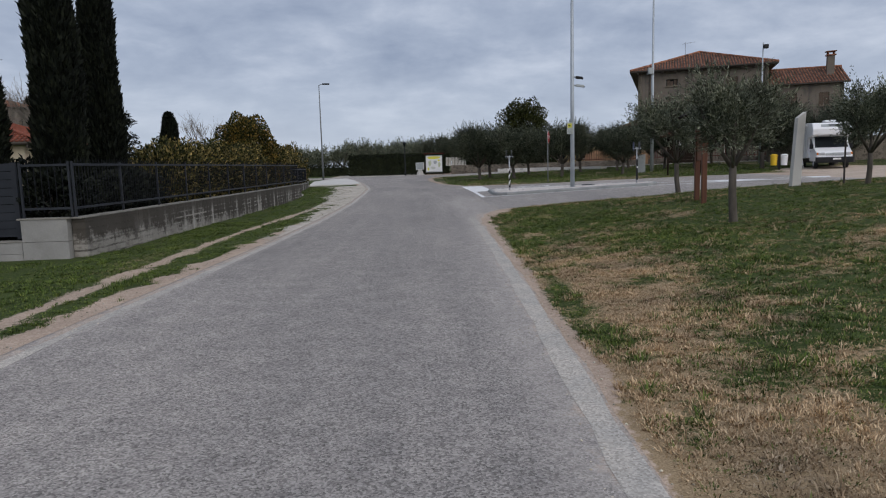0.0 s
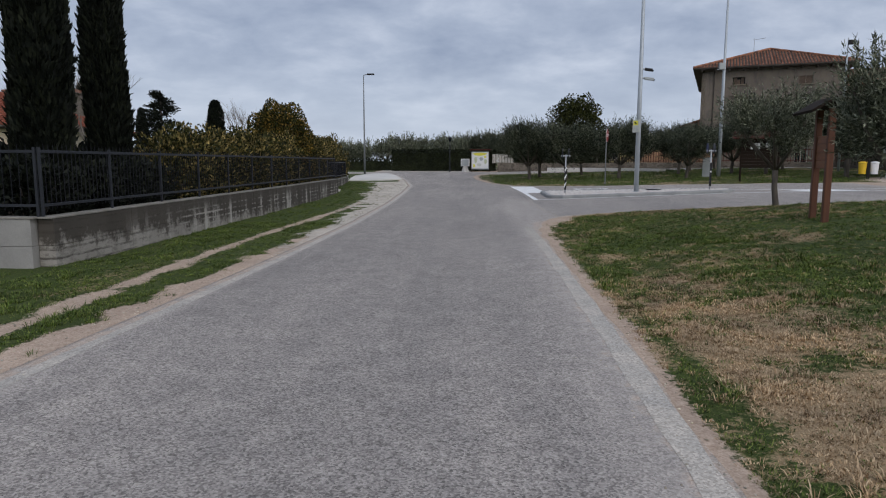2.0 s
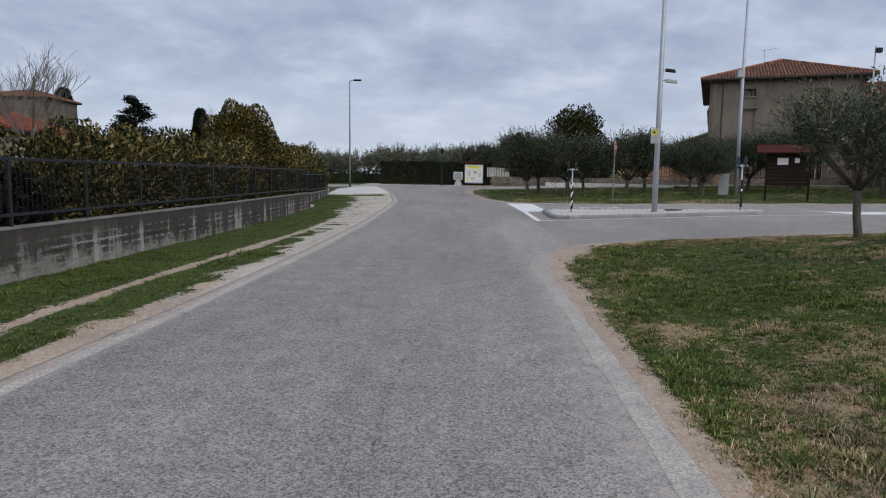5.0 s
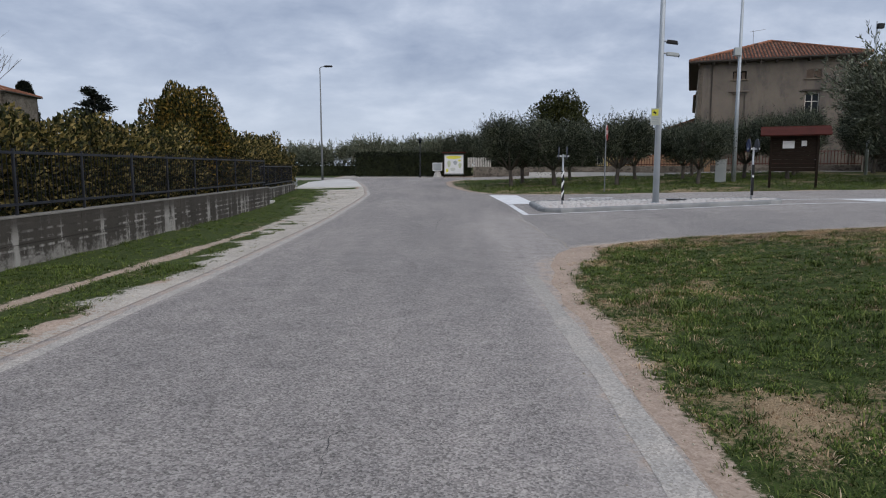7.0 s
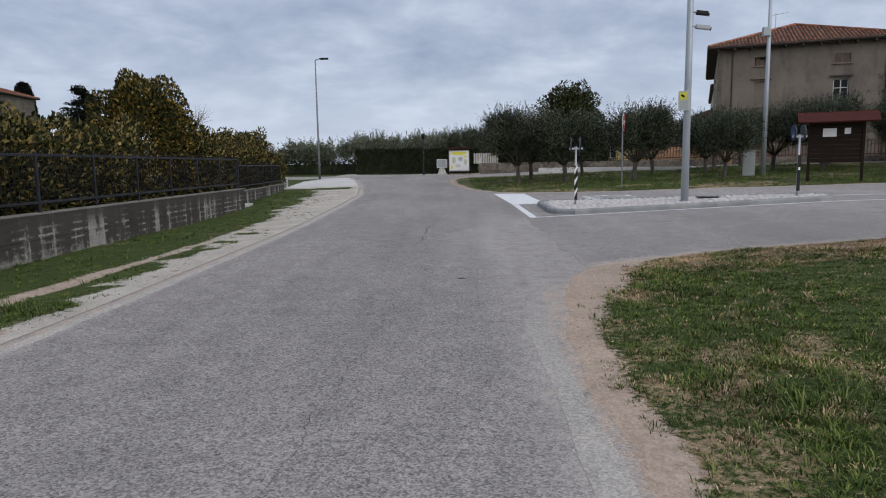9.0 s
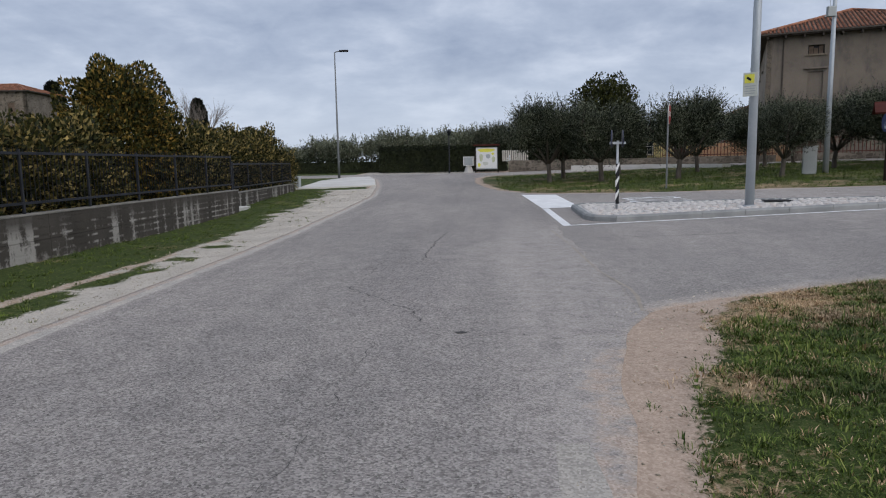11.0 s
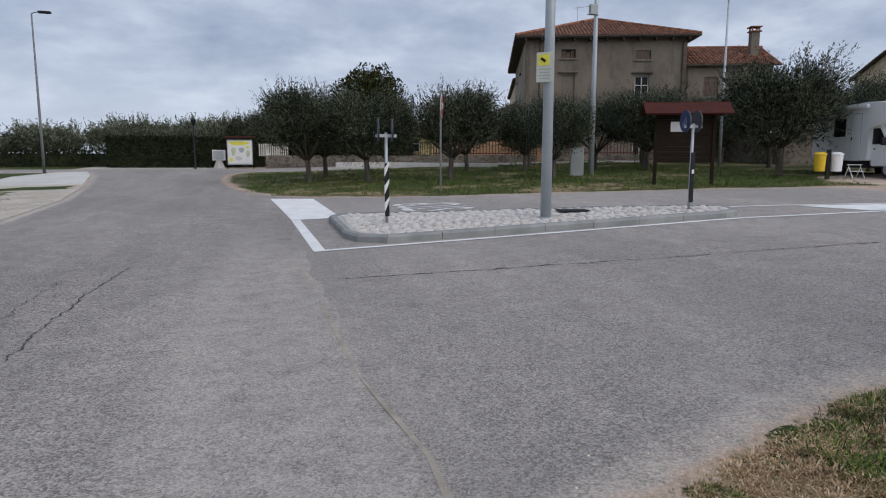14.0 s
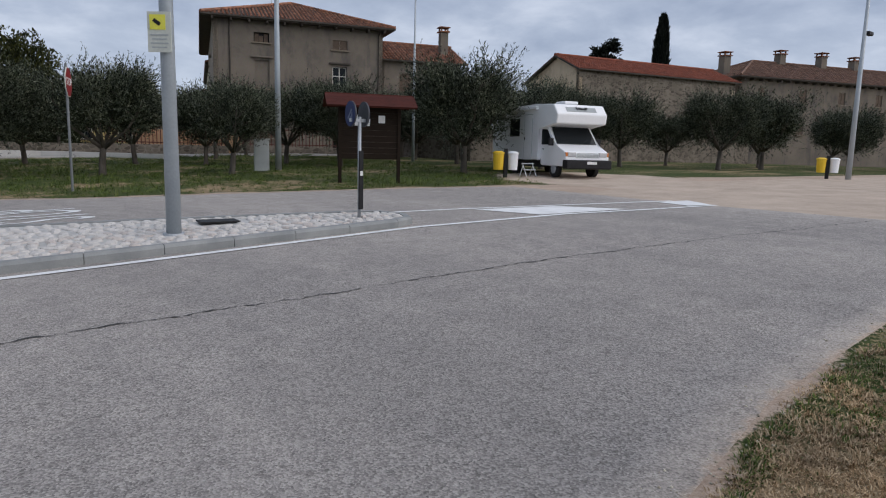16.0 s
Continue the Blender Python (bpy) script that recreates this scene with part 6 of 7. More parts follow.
def camera_pole():
    z = hz(7.2, 31.85) + 0.12
    ob = thing("camera_pole", 7.2, 31.85, z, 0, "tall grey steel pole with traffic cameras on the island", "pole")
    bm = bmesh.new()
    tube(bm, [(0, 0, 0), (0, 0, 4.0), (0, 0, 9.5)], [0.105, 0.092, 0.065], 18)
    part("pole", bm, M_POLE, ob, smooth=True)
    for zz, w in ((5.2, 0.34), (4.82, 0.4)):
        c = new("camera_unit")
        c.parent = ob
        bm = bmesh.new()
        box(bm, (0.16 + w / 2, 0, zz), (w, 0.13, 0.12), turn=Euler((0, 0.12, 0)).to_matrix(), bevel=0.03)
        part("housing", bm, M_DARK if zz > 5 else M_BOXGREY, c)
        bm = bmesh.new()
        tube(bm, [(0.05, 0, zz + 0.04), (0.3, 0, zz + 0.02)], [0.03, 0.03], 8)
        part("bracket", bm, M_GALV, c)
        bm = bmesh.new()
        tube(bm, [(0.16 + w, 0, zz - 0.05), (0.18 + w, 0, zz - 0.055)], [0.045, 0.045], 12)
        part("lens", bm, M_GLASS, c)
    pl = new("warning_sign")
    pl.parent = ob
    pl.matrix_basis = pose(-0.13, -0.1, 2.83, 0, 0, -42)
    bm = bmesh.new()
    box(bm, (0, 0, 0), (0.33, 0.012, 0.54), bevel=0.004)
    part("sign_plate", bm, M_DULLWHITE, pl, "white sign plate")
    bm = bmesh.new()
    box(bm, (-0.02, -0.009, 0.13), (0.22, 0.004, 0.2))
    part("yellow_panel", bm, M_YELLOWFILM, pl, "yellow panel")
    bm = bmesh.new()
    box(bm, (-0.03, -0.013, 0.13), (0.11, 0.004, 0.05), turn=Euler((0, radians(35), 0)).to_matrix())
    part("pictogram", bm, M_DARK, pl, "dark camera pictogram")
    for k in range(4):
        bm = bmesh.new()
        box(bm, (0, -0.009, -0.04 - k * 0.055), (0.25 - 0.04 * (k % 2), 0.004, 0.018))
        part("text_bar", bm, M_BOXGREY, pl)
    for zz in (2.65, 3.0):
        bm = bmesh.new()
        tube(bm, [(0, 0, zz - 0.02), (0, 0, zz + 0.02)], [0.1, 0.1], 16)
        part("clamp", bm, M_GALV, ob)
    bm = bmesh.new()
    tube(bm, [(0, 0, -0.02), (0, 0, 0.03)], [0.17, 0.15], 16)
    part("collar", bm, M_GALV, ob)


camera_pole()
_bm = bmesh.new()
box(_bm, (0, 0, 0.0), (0.62, 0.42, 0.03), bevel=0.006)
cover = single("manhole_cover", _bm, M_DARK, "dark iron cover set in the cobbles", "cover", at=pose(8.15, 32.6, hz(8.15, 32.6) + 0.155, 0, 0, -8))


def disc(bm, c, r, t, axis=0):
    """A round plate facing along x."""
    tube(bm, [(c[0] - t / 2, c[1], c[2]), (c[0] + t / 2, c[1], c[2])], [r, r], 28)


def island_sign(x, y, striped, label):
    ob = thing("island_marker", x, y, hz(x, y) + 0.13, 0, label, "traffic sign", "island markers")
    bm = bmesh.new()
    tube(bm, [(0, 0, 0), (0, 0, 1.72)], [0.03, 0.03], 12)
    part("post", bm, M_GALV, ob, smooth=True)
    bm = bmesh.new()
    box(bm, (0, 0, 1.66), (0.4, 0.05, 0.06), bevel=0.008)
    part("cross_bar", bm, M_GALV, ob)
    for s in (-1, 1):
        d = new("sign_disc")
        d.parent = ob
        d.matrix_basis = pose(s * 0.13, 0.07, 1.77, 0, 0, -8)
        bm = bmesh.new()
        disc(bm, (0, 0, 0), 0.215, 0.025)
        part("back", bm, M_SIGNBACK, d)
        bm = bmesh.new()
        disc(bm, (s * 0.016, 0, 0), 0.208, 0.006)
        part("face", bm, M_BLUE, d, "dark blue sign face")
        bm = bmesh.new()
        t = Euler((radians(45), 0, 0)).to_matrix()
        box(bm, (s * 0.021, 0.01, -0.01), (0.004, 0.035, 0.21), turn=t)
        box(bm, (s * 0.021, -0.08, -0.03), (0.004, 0.035, 0.1))
        box(bm, (s * 0.021, -0.047, -0.064), (0.004, 0.1, 0.035))
        part("arrow", bm, M_ARROW, d, "faded white arrow")
    p = new("marker_panel")
    p.parent = ob
    p.matrix_basis = pose(0.0, -0.05, 0.15)
    bm = bmesh.new()
    box(bm, (0, 0, 0.5), (0.085, 0.03, 1.0), bevel=0.008)
    part("panel", bm, M_DARK, p)
    if striped:
        for k in range(3):
            bm = bmesh.new()
            z = 0.1 + k * 0.33
            slab(bm, [(-0.041, -0.02, z), (0.041, -0.02, z + 0.2), (0.041, -0.02, z + 0.28), (-0.041, -0.02, z + 0.16)], 0.006)
            part("stripe", bm, M_PAPER, p, "white slanted stripe")
            bm = bmesh.new()
            slab(bm, [(-0.048, 0.015, z), (-0.048, -0.015, z), (-0.048, -0.015, z + 0.16), (-0.048, 0.015, z + 0.16)], 0.006)
            part("stripe", bm, M_PAPER, p, "white slanted stripe")
    else:
        bm = bmesh.new()
        box(bm, (0, -0.019, 0.62), (0.05, 0.006, 0.08))
        part("reflector", bm, M_PAPER, p)
    return ob


island_sign(4.22, 32.55, True, "black and white striped marker with blue arrow discs on the island")
island_sign(10.28, 31.68, False, "black marker panel with blue arrow discs on the island")


def stop_sign():
    x, y = 7.7, 41.2
    ob = thing("stop_sign", x, y, hz(x, y), 0, "red octagonal stop sign on a grey post in the grass", "traffic sign")
    bm = bmesh.new()
    tube(bm, [(0, 0, -0.1), (0, 0, 3.2)], [0.032, 0.032], 12)
    part("post", bm, M_OLDPOLE, ob)
    bm = bmesh.new()
    pts = [(0.39 * math.cos(math.pi * (k + 0.5) / 4), 0.39 * math.sin(math.pi * (k + 0.5) / 4)) for k in range(8)]
    b = new("sign_face")
    b.parent = ob
    b.matrix_basis = pose(0.04, 0, 2.75, 90, 0, 69)
    prism(bm, pts, -0.012, 0.012)
    part("plate", bm, M_DULLWHITE, b)
    bm = bmesh.new()
    prism(bm, [(px * 0.96, py * 0.96) for px, py in pts], 0.008, 0.017)
    part("red_face", bm, M_RED, b)
    cu = bpy.data.curves.new("sign_word", "FONT")
    cu.body, cu.size, cu.align_x, cu.align_y, cu.extrude = "STOP", 0.26, "CENTER", "CENTER", 0.002
    tmp = new("tmp", cu)
    bpy.context.view_layer.update()
    me = bpy.data.meshes.new_from_object(tmp.evaluated_get(bpy.context.evaluated_depsgraph_get()))
    bpy.data.objects.remove(tmp)
    me.materials.clear()
    me.materials.append(M_PAPER)
    w = part("word", me, None, b, "white word STOP")
    w.matrix_basis = pose(0, 0, 0.021)


stop_sign()


def lantern(x, y):
    ob = thing("park_lantern", x, y, hz(x, y) - 0.03, 0, "dark post lantern before the clipped hedge", "street lamp")
    bm = bmesh.new()
    tube(bm, [(0, 0, 0), (0, 0, 0.5), (0, 0, 3.1)], [0.08, 0.05, 0.04], 10)
    part("pole", bm, M_IRON, ob)
    bm = bmesh.new()
    tube(bm, [(0, 0, 3.05), (0, 0, 3.4)], [0.09, 0.17], 6)
    part("lantern_glass", bm, M_GLASS, ob)
    bm = bmesh.new()
    tube(bm, [(0, 0, 3.4), (0, 0, 3.44), (0, 0, 3.58)], [0.23, 0.2, 0.03], 6)
    part("lantern_cap", bm, M_IRON, ob)


lantern(-2.2, 69.9)


def notice_board():
    ob = thing("notice_board", 0.85, 69.4, hz(0.9, 69.4), -12, "street notice board with pale yellow posters", "notice board")
    for x in (-0.92, 0.92):
        bm = bmesh.new()
        box(bm, (x, 0, 1.05), (0.07, 0.07, 2.2), bevel=0.01)
        part("post", bm, M_WOOD, ob)
    bm = bmesh.new()
    box(bm, (0, 0, 1.15), (1.8, 0.04, 1.75), bevel=0.01)
    part("board", bm, M_BOXGREY, ob)
    bm = bmesh.new()
    box(bm, (0, -0.026, 1.16), (1.66, 0.006, 1.6))
    part("map_sheet", bm, M_PAPER, ob, "white printed sheet")
    for x, z, w, h, m in ((-0.05, 1.78, 1.5, 0.3, M_YELLOWFILM), (-0.45, 1.2, 0.34, 0.62, M_POSTER), (0.12, 1.3, 0.4, 0.36, M_BOXGREY), (0.55, 1.05, 0.3, 0.5, M_POSTER), (-0.1, 0.72, 0.5, 0.3, M_DULLWHITE), (0.5, 1.5, 0.26, 0.2, M_YELLOWFILM), (-0.62, 0.62, 0.24, 0.34, M_YELLOWFILM)):
        bm = bmesh.new()
        n = 9
        prism(bm, [(x + w / 2 * math.cos(2 * math.pi * k / n) * (1 + 0.25 * math.sin(k * 2.3)), -z - h / 2 * math.sin(2 * math.pi * k / n)) for k in range(n)], 0.03, 0.034)
        bmesh.ops.transform(bm, matrix=Matrix.Translation((0, -0.064, 0)) @ Euler((radians(-90), 0, 0)).to_matrix().to_4x4(), verts=bm.verts)
        part("map_area", bm, m, ob)
    bm = bmesh.new()
    box(bm, (0, 0, 2.2), (2.1, 0.4, 0.1), bevel=0.02)
    part("canopy", bm, M_REDROOF, ob)


notice_board()


def letter_box():
    ob = thing("utility_cabinet", -0.65, 71.0, hz(-0.65, 71) - 0.03, -10, "white box cabinet on a concrete pedestal", "cabinet")
    bm = bmesh.new()
    tube(bm, [(0, 0, 0), (0, 0, 0.6)], [0.42, 0.2], 4)
    part("pedestal", bm, M_SLAB, ob)
    bm = bmesh.new()
    box(bm, (0, 0, 0.95), (0.85, 0.4, 0.75), bevel=0.02)
    part("body", bm, M_PAPER, ob)
    bm = bmesh.new()
    box(bm, (0, -0.205, 0.95), (0.74, 0.012, 0.64), bevel=0.004)
    part("door", bm, M_BOXGREY, ob)


letter_box()


def power_cabinet():
    ob = thing("power_cabinet", 15.15, 46.1, hz(15.15, 46.1), -20, "grey plastic power cabinet beside the lamp post", "cabinet")
    bm = bmesh.new()
    box(bm, (0, 0, 0.6), (0.55, 0.32, 1.2), bevel=0.015)
    part("body", bm, M_BOXGREY, ob)
    bm = bmesh.new()
    box(bm, (0, -0.165, 0.75), (0.46, 0.012, 0.8), bevel=0.004)
    part("door", bm, M_BOXGREY, ob)
    bm = bmesh.new()
    box(bm, (0, 0, 1.22), (0.6, 0.37, 0.05), bevel=0.015)
    part("lid", bm, M_BOXGREY, ob)


power_cabinet()


def info_shelter():
    ob = thing("information_shelter", 15.5, 39.2, hz(15.5, 39.2), -24, "dark wooden information board with a small red roof", "notice board")
    for x in (-0.98, 0.98):
        bm = bmesh.new()
        box(bm, (x, 0, 1.2), (0.11, 0.11, 2.5), bevel=0.01)
        part("post", bm, M_WOOD, ob)
    for k in range(9):
        bm = bmesh.new()
        box(bm, (0, 0.02, 0.86 + k * 0.185), (1.86, 0.05, 0.178), bevel=0.006)
        part("plank", bm, M_WOOD, ob)
    for s in (-1, 1):
        bm = bmesh.new()
        slab(bm, [(-1.45, s * 0.62, 2.42), (1.45, s * 0.62, 2.42), (1.45, 0, 2.8), (-1.45, 0, 2.8)], 0.05)
        part("roof_panel", bm, M_REDROOF, ob)
        for k in range(4):
            bm = bmesh.new()
            f = k / 4
            slab(bm, [(-1.47, s * (0.64 - 0.6 * f), 2.43 + 0.37 * f), (1.47, s * (0.64 - 0.6 * f), 2.43 + 0.37 * f), (1.47, s * (0.5 - 0.6 * f), 2.52 + 0.37 * f), (-1.47, s * (0.5 - 0.6 * f), 2.52 + 0.37 * f)], 0.012)
            part("roof_course", bm, M_REDROOF, ob)
    for x in (-1.3, 1.3):
        bm = bmesh.new()
        tube(bm, [(x, -0.55, 2.4), (x, 0, 2.72), (x, 0.55, 2.4)], [0.04, 0.04, 0.04], 4)
        part("rafter", bm, M_WOOD, ob)
    for x, w, h, z in ((-0.25, 0.5, 0.34, 2.0), (0.4, 0.22, 0.24, 2.05)):
        bm = bmesh.new()
        box(bm, (x, -0.012, z), (w, 0.006, h))
        part("paper_notice", bm, M_PAPER, ob, "white paper notice")
    return ob


info_shelter().scale = (0.93, 0.93, 0.95)


def trail_board():
    ob = thing("trail_board", 6.95, 16.1, hz(6.95, 16.1) + 0.02, 80, "red-brown wooden trail board with a small dark roof", "sign")
    for x in (-0.37, 0.37):
        bm = bmesh.new()
        box(bm, (x, 0, 1.05), (0.12, 0.12, 2.3), bevel=0.015)
        part("post", bm, M_REDWOOD, ob)
    for k in range(4):
        bm = bmesh.new()
        box(bm, (0, 0, 1.12 + k * 0.16), (0.62, 0.05, 0.155), bevel=0.006)
        part("plank", bm, M_TRAIL, ob)
    for s in (-1, 1):
        bm = bmesh.new()
        slab(bm, [(-0.62, s * 0.42, 2.1), (0.62, s * 0.42, 2.1), (0.62, 0, 2.36), (-0.62, 0, 2.36)], 0.05)
        part("roof_panel", bm, M_WOOD, ob)


trail_board()


def pylon():
    """Leaning slab of grey concrete left standing at the lawn's edge."""
    ob = thing("concrete_slab_post", 10.35, 18.0, hz(10.35, 18) - 0.05, 12, "upright grey concrete slab with a slanted top", "post")
    bm = bmesh.new()
    slab(bm, [(-0.14, -0.1, 0), (0.14, -0.1, 0), (0.24, -0.1, 2.12), (-0.02, -0.1, 1.95)], 0.12)
    part("slab", bm, M_SLAB, ob)


pylon()
_bm = bmesh.new()
tube(_bm, [(0, 0, -0.1), (0, 0, 1.5)], [0.026, 0.022], 8)
single("wooden_stake", _bm, M_DBARK, "thin dark wooden stake in the lawn", "stake", at=pose(11.45, 17.5, hz(11.45, 17.5)))


def bin_pair(x, y, turn):
    ob = thing("litter_bins", x, y, hz(x, y), turn, "yellow and white litter bins on a black post", "bin", "litter bins")
    bm = bmesh.new()
    box(bm, (0, 0, 0.6), (0.16, 0.1, 1.2), bevel=0.01)
    part("post", bm, M_DARK, ob)
    for s, m in ((-1, M_YBIN), (1, M_WHITE)):
        b = new("bin")
        b.parent = ob
        bm = bmesh.new()
        tube(bm, [(s * 0.32, 0, 0.32), (s * 0.32, 0, 0.98)], [0.2, 0.23], 16)
        part("body", bm, m, b, smooth=False)
        bm = bmesh.new()
        tube(bm, [(s * 0.32, 0, 0.985), (s * 0.32, 0, 1.04), (s * 0.32, 0, 1.1)], [0.255, 0.25, 0.12], 16)
        part("lid", bm, m, b)
    return ob


for _b in (bin_pair(21.0, 38.75, -25), bin_pair(36.0, 33.6, -50)):
    _b.scale = (0.85, 0.85, 0.85)


# ---- motor caravan ----
def extrude_side(bm, profile, w0, w1=None):
    """A side outline (forward, up), given depth across."""
    w1 = w1 or w0
    a = [bm.verts.new((f, w0 / 2, z)) for f, z in profile]
    b = [bm.verts.new((f, -w0 / 2, z)) for f, z in profile]
    n = len(profile)
    bm.faces.new(a)
    bm.faces.new(b[::-1])
    for k in range(n):
        bm.faces.new((a[k], b[k], b[(k + 1) % n], a[(k + 1) % n]))


def camper():
    ob = thing("motor_caravan", 23.35, 37.55, hz(23.35, 37.55), 251.5, "white overcab motor caravan parked on the gravel", "camper van")
    bm = bmesh.new()
    extrude_side(bm, [(-0.95, 0.62), (-5.0, 0.62), (-5.05, 2.72), (-1.2, 2.78), (0.1, 2.72), (0.42, 2.36), (0.36, 2.0), (-0.45, 1.9), (-0.95, 1.86)], 2.2)
    bmesh.ops.bevel(bm, geom=bm.edges[:], offset=0.06, segments=3, affect="EDGES", profile=0.6)
    part("living_body", bm, M_WHITE, ob)
    cab = new("cab")
    cab.parent = ob
    bm = bmesh.new()
    extrude_side(bm, [(-1.0, 0.42), (-1.0, 1.93), (-0.5, 1.93), (0.12, 1.2), (0.72, 1.0), (0.86, 0.9), (0.9, 0.42)], 1.9)
    bmesh.ops.bevel(bm, geom=bm.edges[:], offset=0.05, segments=3, affect="EDGES", profile=0.6)
    part("cab_body", bm, M_WHITE, cab)
    bm = bmesh.new()
    slab(bm, [(-0.44, -0.82, 1.88), (0.1, -0.88, 1.245), (0.1, 0.88, 1.245), (-0.44, 0.82, 1.88)], 0.012)
    bmesh.ops.translate(bm, vec=(0.018, 0, 0.014), verts=bm.verts)
    part("windscreen", bm, M_GLASS, cab)
    for y in (-1, 1):
        bm = bmesh.new()
        slab(bm, [(-0.9, y * 0.962, 1.22), (-0.02, y * 0.962, 1.22), (-0.5, y * 0.962, 1.8), (-0.9, y * 0.962, 1.8)], 0.012)
        part("side_window", bm, M_GLASS, cab)
        bm = bmesh.new()
        box(bm, (-0.05, y * 1.05, 1.32), (0.1, 0.2, 0.28), bevel=0.03)
        part("mirror", bm, M_DARK, cab)
        bm = bmesh.new()
        box(bm, (0.84, y * 0.68, 0.86), (0.1, 0.34, 0.17), bevel=0.02)
        part("headlight", bm, M_LAMPGLASS, cab)
        bm = bmesh.new()
        box(bm, (0.80, y * 0.89, 0.86), (0.14, 0.1, 0.16), bevel=0.02)
        part("indicator", bm, M_ORANGE, cab, "orange indicator lens")
        bm = bmesh.new()
        box(bm, (-0.75, y * 0.958, 1.05), (0.12, 0.02, 0.035))
        part("door_handle", bm, M_DARK, cab)
    for k in range(4):
        bm = bmesh.new()
        box(bm, (0.89, 0, 0.78 + k * 0.045), (0.02, 0.98, 0.02))
        part("grille_bar", bm, M_BOXGREY, cab)
    bm = bmesh.new()
    box(bm, (0.88, 0, 0.5), (0.32, 1.97, 0.34), bevel=0.05)
    part("bumper", bm, M_DARK, cab)
    bm = bmesh.new()
    box(bm, (1.045, 0.1, 0.56), (0.012, 0.42, 0.1))
    part("number_plate", bm, M_PAPER, cab, "white number plate")
    for k in (-1, 1):
        bm = bmesh.new()
        tube(bm, [(0.13, k * 0.1, 1.24), (0.0, k * 0.55, 1.4)], [0.012, 0.008], 5)
        part("wiper", bm, M_DARK, cab)
    for f in (0.0, -3.2):
        for y in (-0.82, 0.82):
            w = new("wheel")
            w.parent = ob
            bm = bmesh.new()
            tube(bm, [(f, y - 0.1, 0.32), (f, y - 0.085, 0.32), (f, y + 0.085, 0.32), (f, y + 0.1, 0.32)], [0.29, 0.325, 0.325, 0.29], 24)
            part("tyre", bm, M_RUBBER, w)
            bm = bmesh.new()
            o = 0.105 if y > 0 else -0.105
            tube(bm, [(f, y + o * 0.9, 0.32), (f, y + o * 1.05, 0.32)], [0.2, 0.17], 14)
            part("rim", bm, M_GALV, w)
    bm = bmesh.new()
    box(bm, (-2.9, 0, 0.5), (4.0, 1.9, 0.3))
    part("chassis", bm, M_DARK, ob)
    for side in (-1, 1):
        bm = bmesh.new()
        box(bm, (-2.9, side * 1.105, 1.9), (0.75, 0.02, 0.62), bevel=0.008)
        part("side_window", bm, M_GLASS, ob)
        bm = bmesh.new()
        box(bm, (-2.9, side * 1.1, 1.9), (0.84, 0.02, 0.71), bevel=0.008)
        part("window_surround", bm, M_DARK, ob)
    door = new("entrance_door")
    door.parent = ob
    bm = bmesh.new()
    box(bm, (-1.75, -1.105, 1.5), (0.62, 0.025, 1.75), bevel=0.01)
    part("door_leaf", bm, M_WHITE, door)
    bm = bmesh.new()
    box(bm, (-1.75, -1.1, 1.5), (0.67, 0.018, 1.8))
    part("door_seal", bm, M_BOXGREY, door)
    bm = bmesh.new()
    box(bm, (-1.99, -1.12, 1.45), (0.05, 0.03, 0.12))
    part("door_handle", bm, M_DARK, door)
    bm = bmesh.new()
    box(bm, (-2.6, -1.14, 2.62), (3.2, 0.13, 0.13), bevel=0.03)
    part("awning_case", bm, M_WHITE, ob)
    bm = bmesh.new()
    box(bm, (-0.75, 0, 2.83), (0.7, 0.6, 0.12), bevel=0.04)
    part("roof_hatch", bm, M_WHITE, ob)
    for x in (-3.0, -4.2):
        bm = bmesh.new()
        box(bm, (x, 0, 2.8), (0.5, 1.5, 0.06), bevel=0.02)
        part("roof_panel", bm, M_DARK, ob)
    bm = bmesh.new()
    box(bm, (0.28, 0, 2.535), (0.012, 1.3, 0.22), turn=Euler((0, radians(-41), 0)).to_matrix(), bevel=0.004)
    part("front_panel", bm, M_BOXGREY, ob)
    r = random.Random(2)
    for k in range(9):
        bm = bmesh.new()
        box(bm, (0.292, -0.22 + 0.055 * k, 2.55 + r.uniform(-0.03, 0.04)), (0.012, 0.05, r.uniform(0.04, 0.12)), turn=Euler((0, radians(-41), 0)).to_matrix())
        part("decal", bm, M_DARK, ob, "dark map decal")
    folding_step()
    return ob


def folding_step():
    st = thing("folding_step", 22.2, 38.75, hz(22.2, 38.75), -20, "white folding step by the caravan door", "step stool")
    for x in (-0.2, 0.2):
        bm = bmesh.new()
        tube(bm, [(x, -0.28, 0), (x, 0.1, 0.48)], [0.018, 0.018], 6)
        tube(bm, [(x, 0.28, 0), (x, 0.02, 0.4)], [0.018, 0.018], 6)
        part("leg", bm, M_WHITE, st)
    for z, y in ((0.24, -0.12), (0.46, 0.06)):
        bm = bmesh.new()
        box(bm, (0, y, z), (0.44, 0.18, 0.03), bevel=0.006)
        part("tread", bm, M_WHITE, st)


camper().scale = (0.95, 0.95, 0.95)


